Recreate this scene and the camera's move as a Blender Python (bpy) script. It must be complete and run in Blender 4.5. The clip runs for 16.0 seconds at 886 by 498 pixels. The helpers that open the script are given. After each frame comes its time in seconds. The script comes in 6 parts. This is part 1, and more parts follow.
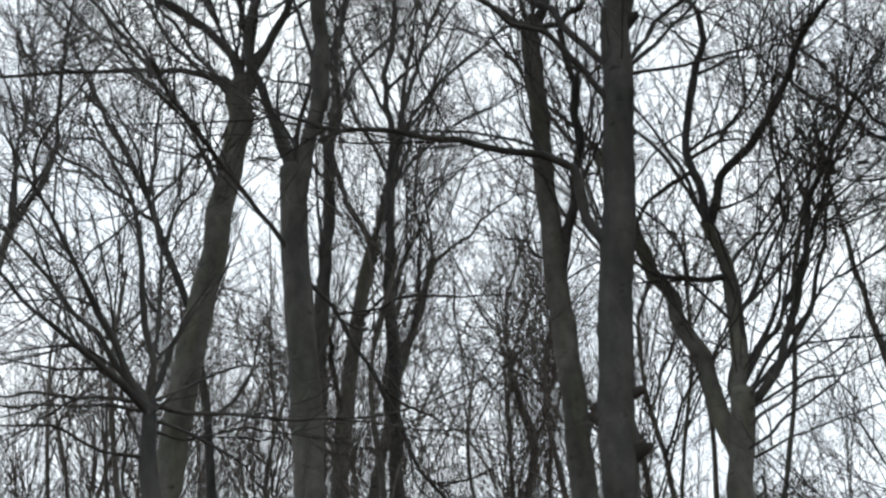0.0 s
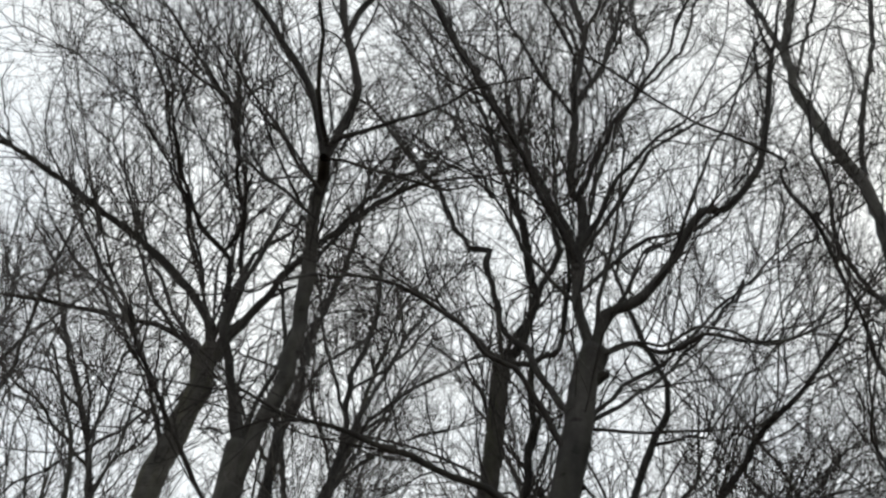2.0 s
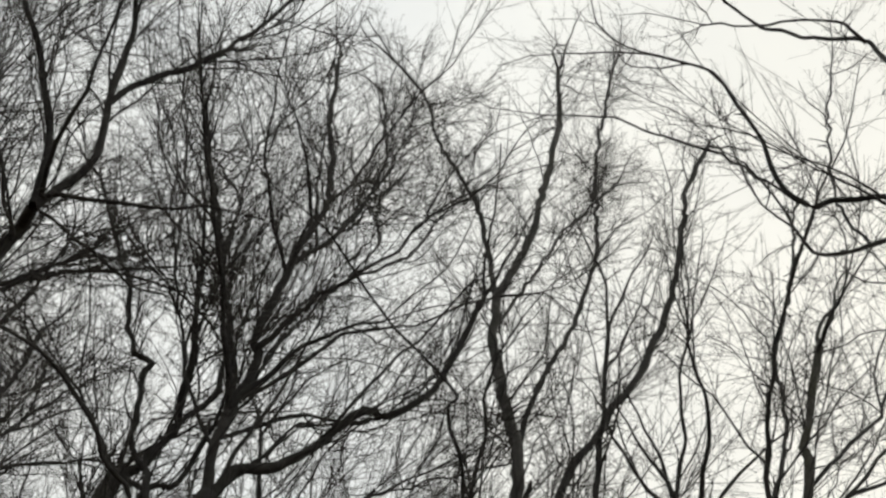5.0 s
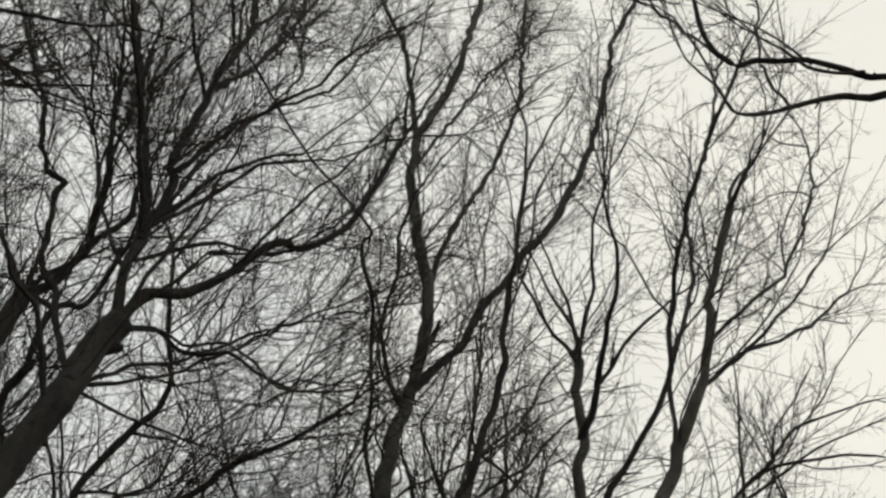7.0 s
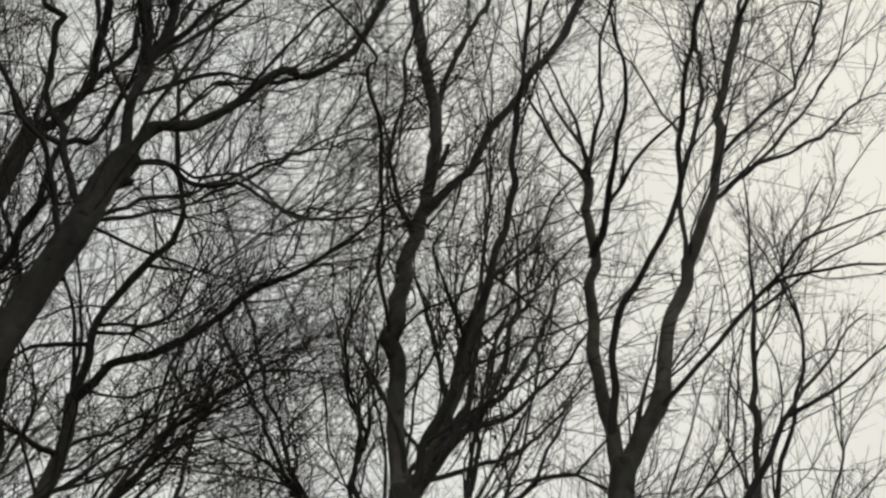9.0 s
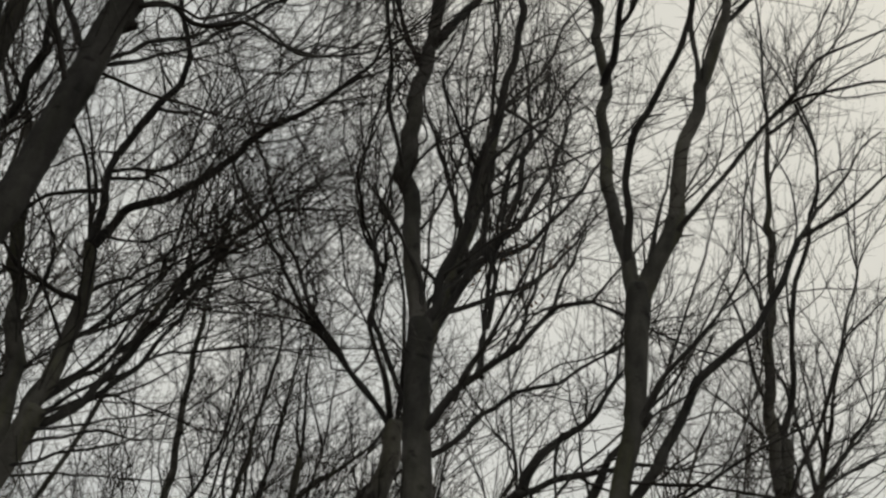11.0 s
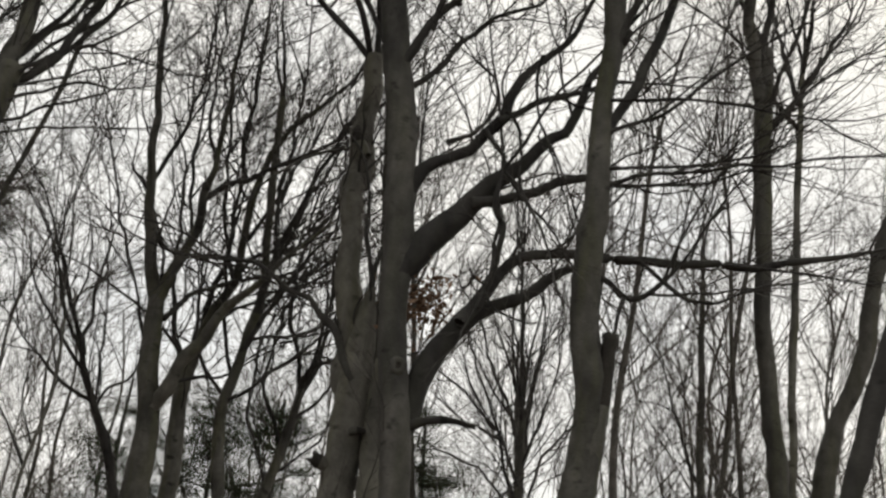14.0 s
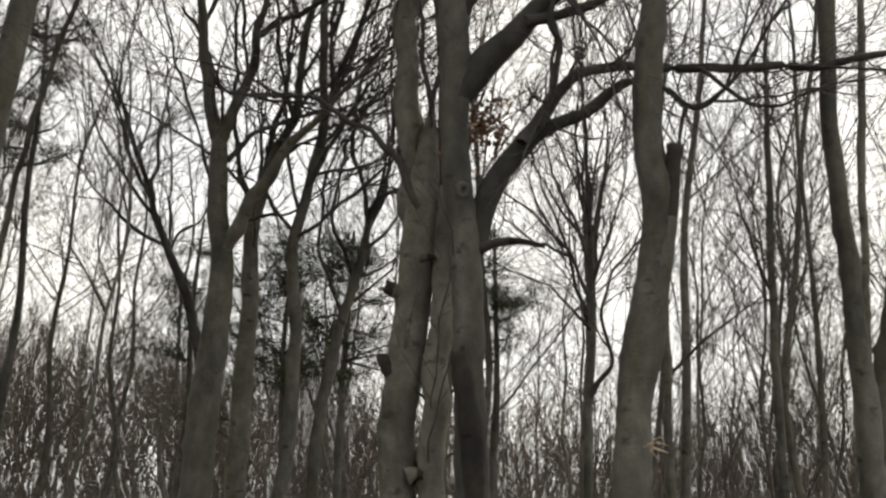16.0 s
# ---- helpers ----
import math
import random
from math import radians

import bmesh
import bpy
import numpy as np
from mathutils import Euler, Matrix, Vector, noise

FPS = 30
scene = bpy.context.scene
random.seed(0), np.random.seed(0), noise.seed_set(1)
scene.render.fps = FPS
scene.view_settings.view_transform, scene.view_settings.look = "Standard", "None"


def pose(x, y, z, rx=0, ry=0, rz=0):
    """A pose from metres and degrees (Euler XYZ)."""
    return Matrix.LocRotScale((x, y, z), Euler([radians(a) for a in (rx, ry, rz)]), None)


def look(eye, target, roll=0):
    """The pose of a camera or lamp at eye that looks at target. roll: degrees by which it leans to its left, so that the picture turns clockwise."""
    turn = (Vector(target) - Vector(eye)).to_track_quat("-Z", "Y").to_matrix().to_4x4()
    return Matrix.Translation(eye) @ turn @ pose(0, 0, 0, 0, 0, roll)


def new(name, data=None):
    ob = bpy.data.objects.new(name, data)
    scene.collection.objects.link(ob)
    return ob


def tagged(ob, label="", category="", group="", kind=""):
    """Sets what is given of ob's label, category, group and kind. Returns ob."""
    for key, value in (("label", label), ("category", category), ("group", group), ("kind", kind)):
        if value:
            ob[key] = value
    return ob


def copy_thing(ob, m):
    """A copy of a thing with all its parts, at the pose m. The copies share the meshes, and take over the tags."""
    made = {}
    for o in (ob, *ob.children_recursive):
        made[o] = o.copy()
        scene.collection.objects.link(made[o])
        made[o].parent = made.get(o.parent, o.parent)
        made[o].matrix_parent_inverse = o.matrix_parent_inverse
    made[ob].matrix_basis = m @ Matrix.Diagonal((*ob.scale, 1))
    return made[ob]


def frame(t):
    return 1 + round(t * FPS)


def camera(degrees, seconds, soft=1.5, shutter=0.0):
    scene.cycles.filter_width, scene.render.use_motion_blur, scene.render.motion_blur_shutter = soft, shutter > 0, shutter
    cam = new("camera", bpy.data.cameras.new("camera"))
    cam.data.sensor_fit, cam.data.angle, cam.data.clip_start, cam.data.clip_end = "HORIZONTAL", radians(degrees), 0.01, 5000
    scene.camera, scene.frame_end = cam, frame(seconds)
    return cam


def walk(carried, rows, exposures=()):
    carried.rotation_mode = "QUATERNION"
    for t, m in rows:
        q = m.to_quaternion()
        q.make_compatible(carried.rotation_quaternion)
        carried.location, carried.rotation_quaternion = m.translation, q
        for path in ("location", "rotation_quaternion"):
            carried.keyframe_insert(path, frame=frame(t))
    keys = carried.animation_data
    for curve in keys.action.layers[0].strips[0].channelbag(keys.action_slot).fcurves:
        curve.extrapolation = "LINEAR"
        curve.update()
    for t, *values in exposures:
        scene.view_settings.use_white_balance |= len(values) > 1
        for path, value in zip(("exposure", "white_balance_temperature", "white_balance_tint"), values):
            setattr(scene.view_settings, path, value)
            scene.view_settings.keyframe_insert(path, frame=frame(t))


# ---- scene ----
cam = camera(35.66, 16.0, soft=2.5)
PATH = [
    (0.0, pose(0, 0, 1.6, 121.33, 3.02, 29.94)),
    (0.5, pose(0, 0, 1.6, 124.08, 0.10, 27.92)),
    (1.0, pose(0, 0, 1.6, 127.60, -2.86, 24.40)),
    (1.5, pose(0, 0, 1.6, 129.86, -3.74, 23.10)),
    (2.0, pose(0, 0, 1.6, 134.72, -6.28, 20.67)),
    (2.5, pose(0, 0, 1.6, 138.32, -6.76, 18.20)),
    (3.0, pose(0, 0, 1.6, 142.20, -8.83, 13.05)),
    (3.2, pose(0, 0, 1.6, 143.24, -8.61, 11.87)),
    (5.3, pose(0, 0, 1.6, 145.97, -12.13, -8.38)),
    (5.5, pose(0, 0, 1.6, 145.57, -12.13, -9.51)),
    (6.0, pose(0, 0, 1.6, 143.27, -11.59, -10.51)),
    (6.5, pose(0, 0, 1.6, 141.29, -10.82, -10.38)),
    (7.0, pose(0, 0, 1.6, 139.95, -11.16, -10.77)),
    (7.5, pose(0, 0, 1.6, 138.24, -11.32, -10.63)),
    (8.0, pose(0, 0, 1.6, 136.36, -10.92, -10.23)),
    (8.5, pose(0, 0, 1.6, 134.26, -10.14, -9.69)),
    (9.0, pose(0, 0, 1.6, 132.32, -10.13, -9.12)),
    (9.2, pose(0, 0, 1.6, 131.51, -9.52, -8.23)),
    (11.3, pose(0, 0, 1.6, 123.92, -8.54, -7.13)),
    (11.5, pose(0, 0, 1.6, 122.98, -8.02, -6.54)),
    (12.0, pose(0, 0, 1.6, 119.81, -7.72, -6.32)),
    (12.5, pose(0, 0, 1.6, 116.50, -7.26, -6.34)),
    (13.0, pose(0, 0, 1.6, 113.34, -6.67, -6.92)),
    (13.5, pose(0, 0, 1.6, 111.51, -6.29, -7.06)),
    (14.0, pose(0, 0, 1.6, 109.69, -5.32, -6.44)),
    (14.5, pose(0, 0, 1.6, 107.88, -4.24, -5.74)),
    (15.0, pose(0, 0, 1.6, 105.68, -3.11, -4.71)),
    (15.5, pose(0, 0, 1.6, 104.10, -2.33, -3.67)),
    (16.0, pose(0, 0, 1.6, 102.14, -2.21, -2.81)),
]
EXPOSURE = [(0, 0.85, 6050, 6), (1, 0.86, 6330, 7), (2, 0.46, 6350, 7), (3, 0.40, 6400, 7), (5.5, 0.04, 6700, 6), (9, -0.12, 6750, 6), (11.3, -0.34, 6850, 6), (12.5, -0.20, 6900, 7), (13, 0.00, 6900, 8), (13.5, 0.07, 6900, 9), (14.5, 0.60, 6950, 9), (16, 0.78, 7000, 9)]
walk(cam, PATH, EXPOSURE)

# world: a bright overcast sky, the sun hidden behind thin cloud
SUN_AZ, SUN_EL = radians(38), radians(50)
sun_dir = Vector((math.sin(SUN_AZ) * math.cos(SUN_EL), math.cos(SUN_AZ) * math.cos(SUN_EL), math.sin(SUN_EL)))
world = bpy.data.worlds.new("overcast_sky")
scene.world = world
world.use_nodes = True
wn, wl = world.node_tree.nodes, world.node_tree.links
wn.clear()
w_out = wn.new("ShaderNodeOutputWorld")
w_bg = wn.new("ShaderNodeBackground")
w_sky = wn.new("ShaderNodeTexSky")
w_sky.sky_type, w_sky.sun_disc = "NISHITA", False
w_sky.sun_elevation, w_sky.sun_rotation = SUN_EL, SUN_AZ
w_sky.air_density, w_sky.dust_density = 1.0, 3.0
w_co = wn.new("ShaderNodeTexCoord")
w_noise = wn.new("ShaderNodeTexNoise")
w_noise.inputs["Scale"].default_value, w_noise.inputs["Detail"].default_value = 3.2, 6
w_noise.inputs["Roughness"].default_value = 0.55
w_ramp = wn.new("ShaderNodeValToRGB")
w_ramp.color_ramp.elements[0].position, w_ramp.color_ramp.elements[0].color = 0.30, (0.76, 0.79, 0.83, 1)
w_ramp.color_ramp.elements[1].position, w_ramp.color_ramp.elements[1].color = 0.66, (0.98, 0.98, 0.97, 1)
w_dot = wn.new("ShaderNodeVectorMath")
w_dot.operation = "DOT_PRODUCT"
w_dot.inputs[1].default_value = sun_dir
w_glow = wn.new("ShaderNodeMapRange")
w_glow.interpolation_type = "SMOOTHSTEP"
w_glow.inputs["From Min"].default_value, w_glow.inputs["From Max"].default_value = 0.80, 1.0
w_glow.inputs["To Min"].default_value, w_glow.inputs["To Max"].default_value = 0.0, 0.65
w_warm = wn.new("ShaderNodeMix")
w_warm.data_type = "RGBA"
w_warm.inputs[7].default_value = (1.02, 0.98, 0.90, 1)
w_mix = wn.new("ShaderNodeMix")
w_mix.data_type = "RGBA"
w_mix.inputs[0].default_value = 0.97
w_scale = wn.new("ShaderNodeVectorMath")
w_scale.operation = "SCALE"
w_scale.inputs["Scale"].default_value = 0.1
wl.new(w_co.outputs["Generated"], w_noise.inputs["Vector"])
wl.new(w_noise.outputs["Fac"], w_ramp.inputs["Fac"])
wl.new(w_co.outputs["Generated"], w_dot.inputs[0])
wl.new(w_dot.outputs["Value"], w_glow.inputs["Value"])
wl.new(w_glow.outputs["Result"], w_warm.inputs[0])
wl.new(w_ramp.outputs["Color"], w_warm.inputs[6])
wl.new(w_sky.outputs["Color"], w_scale.inputs[0])
wl.new(w_scale.outputs[0], w_mix.inputs[6])
wl.new(w_warm.outputs[2], w_mix.inputs[7])
wl.new(w_mix.outputs[2], w_bg.inputs["Color"])
wl.new(w_bg.outputs[0], w_out.inputs["Surface"])
w_bg.inputs["Strength"].default_value = 0.92

sun = new("sun", bpy.data.lights.new("sun", "SUN"))
sun.data.energy, sun.data.angle, sun.data.color = 0.5, radians(30), (1.0, 0.97, 0.92)
sun.matrix_world = look(sun_dir * 60, (0, 0, 0))


# materials
def shader(name):
    m = bpy.data.materials.new(name)
    m.use_nodes = True
    n, l = m.node_tree.nodes, m.node_tree.links
    return m, n, l, n["Principled BSDF"]


def bark(name, dark, pale, algae, algae_amount, rough=0.9, relief=0.5, rnd=0.2):
    """Smooth beech bark: grey blotches at two sizes, faint wrinkles, green algae film, dark scars."""
    m, n, l, b = shader(name)

    def node(kind, **values):
        x = n.new(kind)
        for key, value in values.items():
            x.inputs[key.replace("_", " ")].default_value = value
        return x

    co, info = node("ShaderNodeTexCoord"), node("ShaderNodeObjectInfo")
    shift = n.new("ShaderNodeVectorMath")
    shift.operation = "MULTIPLY_ADD"
    shift.inputs[1].default_value = (9, 9, 9)
    l.new(info.outputs["Random"], shift.inputs[0])
    l.new(co.outputs["Object"], shift.inputs[2])

    def field(scale, detail, rough_n=0.55):
        mp = node("ShaderNodeMapping", Scale=scale)
        nz = node("ShaderNodeTexNoise", Scale=1.0, Detail=detail, Roughness=rough_n)
        l.new(shift.outputs[0], mp.inputs["Vector"])
        l.new(mp.outputs[0], nz.inputs["Vector"])
        return nz.outputs["Fac"]

    def ranged(value, a, c, lo, hi):
        r = node("ShaderNodeMapRange", From_Min=a, From_Max=c, To_Min=lo, To_Max=hi)
        l.new(value, r.inputs["Value"])
        return r.outputs[0]

    def times(x, y):
        k = n.new("ShaderNodeMath")
        k.operation = "MULTIPLY"
        l.new(x, k.inputs[0])
        l.new(y, k.inputs[1])
        return k.outputs[0]

    big, mid = field((2.0, 2.0, 1.1), 4), field((9, 9, 6), 5)
    fine, scar = field((22, 22, 55), 4, 0.6), field((5, 5, 9), 3)
    streak = field((6, 6, 0.8), 3)
    ramp = n.new("ShaderNodeValToRGB")
    ramp.color_ramp.elements[0].position, ramp.color_ramp.elements[0].color = 0.34, (*dark, 1)
    ramp.color_ramp.elements[1].position, ramp.color_ramp.elements[1].color = 0.66, (*pale, 1)
    l.new(big, ramp.inputs["Fac"])
    alg = n.new("ShaderNodeMix")
    alg.data_type = "RGBA"
    alg.inputs[7].default_value = (*algae, 1)
    l.new(ranged(streak, 0.46, 0.70, 0.0, algae_amount), alg.inputs[0])
    l.new(ramp.outputs["Color"], alg.inputs[6])
    tone = times(ranged(mid, 0.3, 0.7, 0.74, 1.24), ranged(fine, 0.3, 0.7, 0.90, 1.09))
    tone = times(tone, ranged(scar, 0.62, 0.72, 1.0, 0.42))
    tone = times(tone, ranged(info.outputs["Random"], 0.0, 1.0, 1 - rnd, 1 + rnd))
    sc = n.new("ShaderNodeVectorMath")
    sc.operation = "SCALE"
    l.new(alg.outputs[2], sc.inputs[0])
    l.new(tone, sc.inputs["Scale"])
    l.new(sc.outputs[0], b.inputs["Base Color"])
    bump = node("ShaderNodeBump", Strength=relief, Distance=0.012)
    l.new(times(mid, fine), bump.inputs["Height"])
    l.new(bump.outputs[0], b.inputs["Normal"])
    b.inputs["Roughness"].default_value = rough
    b.inputs["Specular IOR Level"].default_value = 0.25
    return m


def plain_grain(name, a, c, scale, rough=0.9):
    """Two tones broken up by noise and by piece."""
    m, n, l, b = shader(name)
    co = n.new("ShaderNodeTexCoord")
    nz = n.new("ShaderNodeTexNoise")
    nz.inputs["Scale"].default_value, nz.inputs["Detail"].default_value = scale, 4
    geo = n.new("ShaderNodeNewGeometry")
    add = n.new("ShaderNodeMath")
    add.operation = "ADD"
    half = n.new("ShaderNodeMath")
    half.operation = "MULTIPLY"
    half.inputs[1].default_value = 0.5
    ramp = n.new("ShaderNodeValToRGB")
    ramp.color_ramp.elements[0].position, ramp.color_ramp.elements[0].color = 0.3, (*a, 1)
    ramp.color_ramp.elements[1].position, ramp.color_ramp.elements[1].color = 0.75, (*c, 1)
    l.new(co.outputs["Object"], nz.inputs["Vector"])
    l.new(nz.outputs["Fac"], add.inputs[0])
    l.new(geo.outputs["Random Per Island"], add.inputs[1])
    l.new(add.outputs[0], half.inputs[0])
    l.new(half.outputs[0], ramp.inputs["Fac"])
    l.new(ramp.outputs["Color"], b.inputs["Base Color"])
    b.inputs["Roughness"].default_value = rough
    b.inputs["Specular IOR Level"].default_value = 0.2
    return m


BARK = bark("beech_bark", (0.045, 0.044, 0.039), (0.116, 0.111, 0.097), (0.078, 0.080, 0.042), 0.65, relief=0.8)
DARK_BARK = bark("dark_beech_bark", (0.038, 0.037, 0.034), (0.098, 0.093, 0.084), (0.052, 0.055, 0.033), 0.4, relief=0.8)
PALE_BARK = bark("pale_beech_bark", (0.062, 0.060, 0.052), (0.158, 0.149, 0.130), (0.098, 0.097, 0.058), 0.5, relief=0.8)
# darker bark copy: shade of limbs and trunks against the sky, put into colour
SHADED_BARK = bark("shaded_bark", (0.023, 0.022, 0.021), (0.057, 0.054, 0.050), (0.043, 0.046, 0.030), 0.3)
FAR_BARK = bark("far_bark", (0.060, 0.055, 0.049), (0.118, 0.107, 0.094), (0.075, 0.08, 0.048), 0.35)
SCAR = bark("broken_wood", (0.012, 0.011, 0.010), (0.045, 0.039, 0.033), (0.028, 0.028, 0.020), 0.3, relief=1.0)
TWIG = plain_grain("twig_bark", (0.042, 0.038, 0.035), (0.09, 0.082, 0.075), 3.0)
# far twigs and wood edge: distance haze put into the colour as paler tones
HAZED_TWIG = plain_grain("hazed_twig_bark", (0.052, 0.045, 0.040), (0.098, 0.084, 0.074), 1.0)
HAZED_WOOD_TWIG = plain_grain("hazed_wood_bark", (0.062, 0.052, 0.045), (0.125, 0.105, 0.090), 0.4)
NEEDLE = plain_grain("pine_needles", (0.018, 0.03, 0.014), (0.05, 0.065, 0.03), 2.0, 0.7)
DEAD_LEAF = plain_grain("withered_leaf", (0.105, 0.064, 0.042), (0.22, 0.140, 0.095), 6.0, 0.75)
TORN = plain_grain("torn_wood", (0.28, 0.22, 0.14), (0.5, 0.42, 0.3), 30.0)
LITTER = plain_grain("leaf_litter", (0.034, 0.023, 0.015), (0.105, 0.067, 0.039), 9.0, 0.95)


# building blocks
UP = np.array((0.0, 0.0, 1.0))
rng = np.random.default_rng(7)


def unit(v):
    return v / np.maximum(np.linalg.norm(v, axis=-1, keepdims=True), 1e-9)


def mesh_from(name, verts, quads, material, smooth=True):
    me = bpy.data.meshes.new(name)
    me.vertices.add(len(verts))
    me.vertices.foreach_set("co", np.asarray(verts, np.float32).ravel())
    k = quads.shape[1]
    me.loops.add(quads.size)
    me.loops.foreach_set("vertex_index", quads.astype(np.int32).ravel())
    me.polygons.add(len(quads))
    me.polygons.foreach_set("loop_start", np.arange(0, quads.size, k, dtype=np.int32))
    me.polygons.foreach_set("use_smooth", np.full(len(quads), smooth))
    me.update(calc_edges=True)
    me.validate()
    me.materials.append(material)
    return me


def mesh_join(name, groups, material):
    """One mesh from several batches of vertices and faces, each batch with one count of corners."""
    V = np.vstack([v for v, _ in groups])
    at, corner, start, loops = 0, [], [], 0
    for v, f in groups:
        corner.append((f + at).ravel())
        start.append(loops + np.arange(len(f)) * f.shape[1])
        at, loops = at + len(v), loops + f.size
    corner, start = np.concatenate(corner).astype(np.int32), np.concatenate(start).astype(np.int32)
    me = bpy.data.meshes.new(name)
    me.vertices.add(len(V))
    me.vertices.foreach_set("co", V.astype(np.float32).ravel())
    me.loops.add(len(corner))
    me.loops.foreach_set("vertex_index", corner)
    me.polygons.add(len(start))
    me.polygons.foreach_set("loop_start", start)
    me.polygons.foreach_set("use_smooth", np.ones(len(start), bool))
    me.update(calc_edges=True)
    me.validate()
    me.materials.append(material)
    return me


def part(name, me, parent, label="", kind=""):
    ob = new(name, me)
    ob.parent = parent
    return tagged(ob, label, kind=kind)


def tubes(P, R, sides):
    """Swept tubes for N lines of K points: vertices and quads, the tips nearly closed by their taper."""
    N, K, _ = P.shape
    T = unit(np.gradient(P, axis=1))
    ref = np.where(np.abs(T[:, :1, 2:3]) < 0.8, UP, np.array((1.0, 0.0, 0.0)))
    A = unit(np.cross(T, np.broadcast_to(ref, T.shape)))
    B = np.cross(T, A)
    ang = np.arange(sides) * 2 * np.pi / sides
    ring = A[:, :, None] * np.cos(ang)[:, None] + B[:, :, None] * np.sin(ang)[:, None]
    V = P[:, :, None] + ring * R[:, :, None, None]
    i = np.arange(N)[:, None, None] * K * sides
    k = np.arange(K - 1)[None, :, None] * sides
    s = np.arange(sides)[None, None, :]
    s2 = (s + 1) % sides
    Q = np.stack([i + k + s, i + k + s2, i + k + sides + s2, i + k + sides + s], -1)
    return V.reshape(-1, 3), Q.reshape(-1, 4)


def tips(P, R):
    """Last thin shoots: three-sided, running out to a point."""
    n = len(P)
    T = unit(P[:, 1] - P[:, 0])
    ref = np.where(np.abs(T[:, 2:3]) < 0.8, UP, np.array((1.0, 0.0, 0.0)))
    A = unit(np.cross(T, ref))
    B = np.cross(T, A)
    ang = np.arange(3) * 2 * np.pi / 3
    ring = A[:, None] * np.cos(ang)[:, None] + B[:, None] * np.sin(ang)[:, None]
    V = np.concatenate([P[:, :1] + ring * (1.25 * R[:, 0])[:, None, None], P[:, 1:]], 1).reshape(-1, 3)
    s = np.arange(3)
    F = np.arange(n)[:, None, None] * 4 + np.stack([s, (s + 1) % 3, np.full(3, 3)], -1)[None]
    return V, F.reshape(-1, 3)


def spline(pts, step, ease=1.0):
    """A line through the given points, evenly spaced; a small ease keeps its bends sharp."""
    p = np.array(pts, float)
    d = np.maximum(np.linalg.norm(np.diff(p, axis=0), axis=1), 1e-4)
    v = np.diff(p, axis=0) / d[:, None]
    tan = np.vstack([v[:1], (v[:-1] * d[1:, None] + v[1:] * d[:-1, None]) / (d[:-1] + d[1:])[:, None], v[-1:]])
    out = []
    for a in range(len(d)):
        u = np.linspace(0, 1, max(2, int(d[a] / step)), endpoint=False)[:, None]
        h1, h2 = 2 * u ** 3 - 3 * u ** 2 + 1, u ** 3 - 2 * u ** 2 + u
        h3, h4 = 3 * u ** 2 - 2 * u ** 3, u ** 3 - u ** 2
        out.append(h1 * p[a] + h2 * d[a] * ease * tan[a] + h3 * p[a + 1] + h4 * d[a] * ease * tan[a + 1])
    return np.vstack(out + [p[-1:]])


def smooth_noise(n, every):
    k = max(2, n // every + 2)
    return np.interp(np.linspace(0, k - 1, n), np.arange(k), rng.normal(size=k))


def stem_mesh(name, line, radius, sides, material, flare=0.0, lumps=0.07):
    """One trunk or limb: a tapered tube with swellings, an uneven round and a closed tip."""
    n = len(line)
    r = radius * (1 + lumps * smooth_noise(n, 5) + 0.4 * lumps * smooth_noise(n, 2))
    if flare:
        r = r * (1 + flare * np.exp(-line[:, 2] / 0.35))
    V, Q = tubes(line[None], r[None], sides)
    V = V.reshape(n, sides, 3)
    uneven = 1 + 0.03 * rng.normal(size=(1, sides)) + 0.025 * rng.normal(size=(n, sides))
    if radius[0] > 0.09:
        # knots and old branch collars
        for _ in range(int(n * 0.16)):
            i, a, size = rng.integers(n), rng.integers(sides), rng.uniform(0.12, 0.34)
            along = np.linalg.norm(line - line[i], axis=1) / (0.35 * radius[i] + 0.03)
            across = np.abs((np.arange(sides) - a + sides / 2) % sides - sides / 2) / (sides * 0.055)
            uneven = uneven + size * np.exp(-along[:, None] ** 2) * np.exp(-across[None] ** 2)
    V = line[:, None] + (V - line[:, None]) * uneven[..., None]
    V = np.vstack([V.reshape(-1, 3), line[-1] + (line[-1] - line[-2]) * 0.35])
    s = np.arange(sides)
    last = (n - 1) * sides
    cap = np.stack([last + s, last + (s + 1) % sides, np.full(sides, len(V) - 1), np.full(sides, len(V) - 1)], -1)
    me = bpy.data.meshes.new(name)
    me.from_pydata(V.tolist(), [], Q.tolist() + [c[:3].tolist() for c in cap])
    me.polygons.foreach_set("use_smooth", np.ones(len(me.polygons), bool))
    me.materials.append(material)
    return me


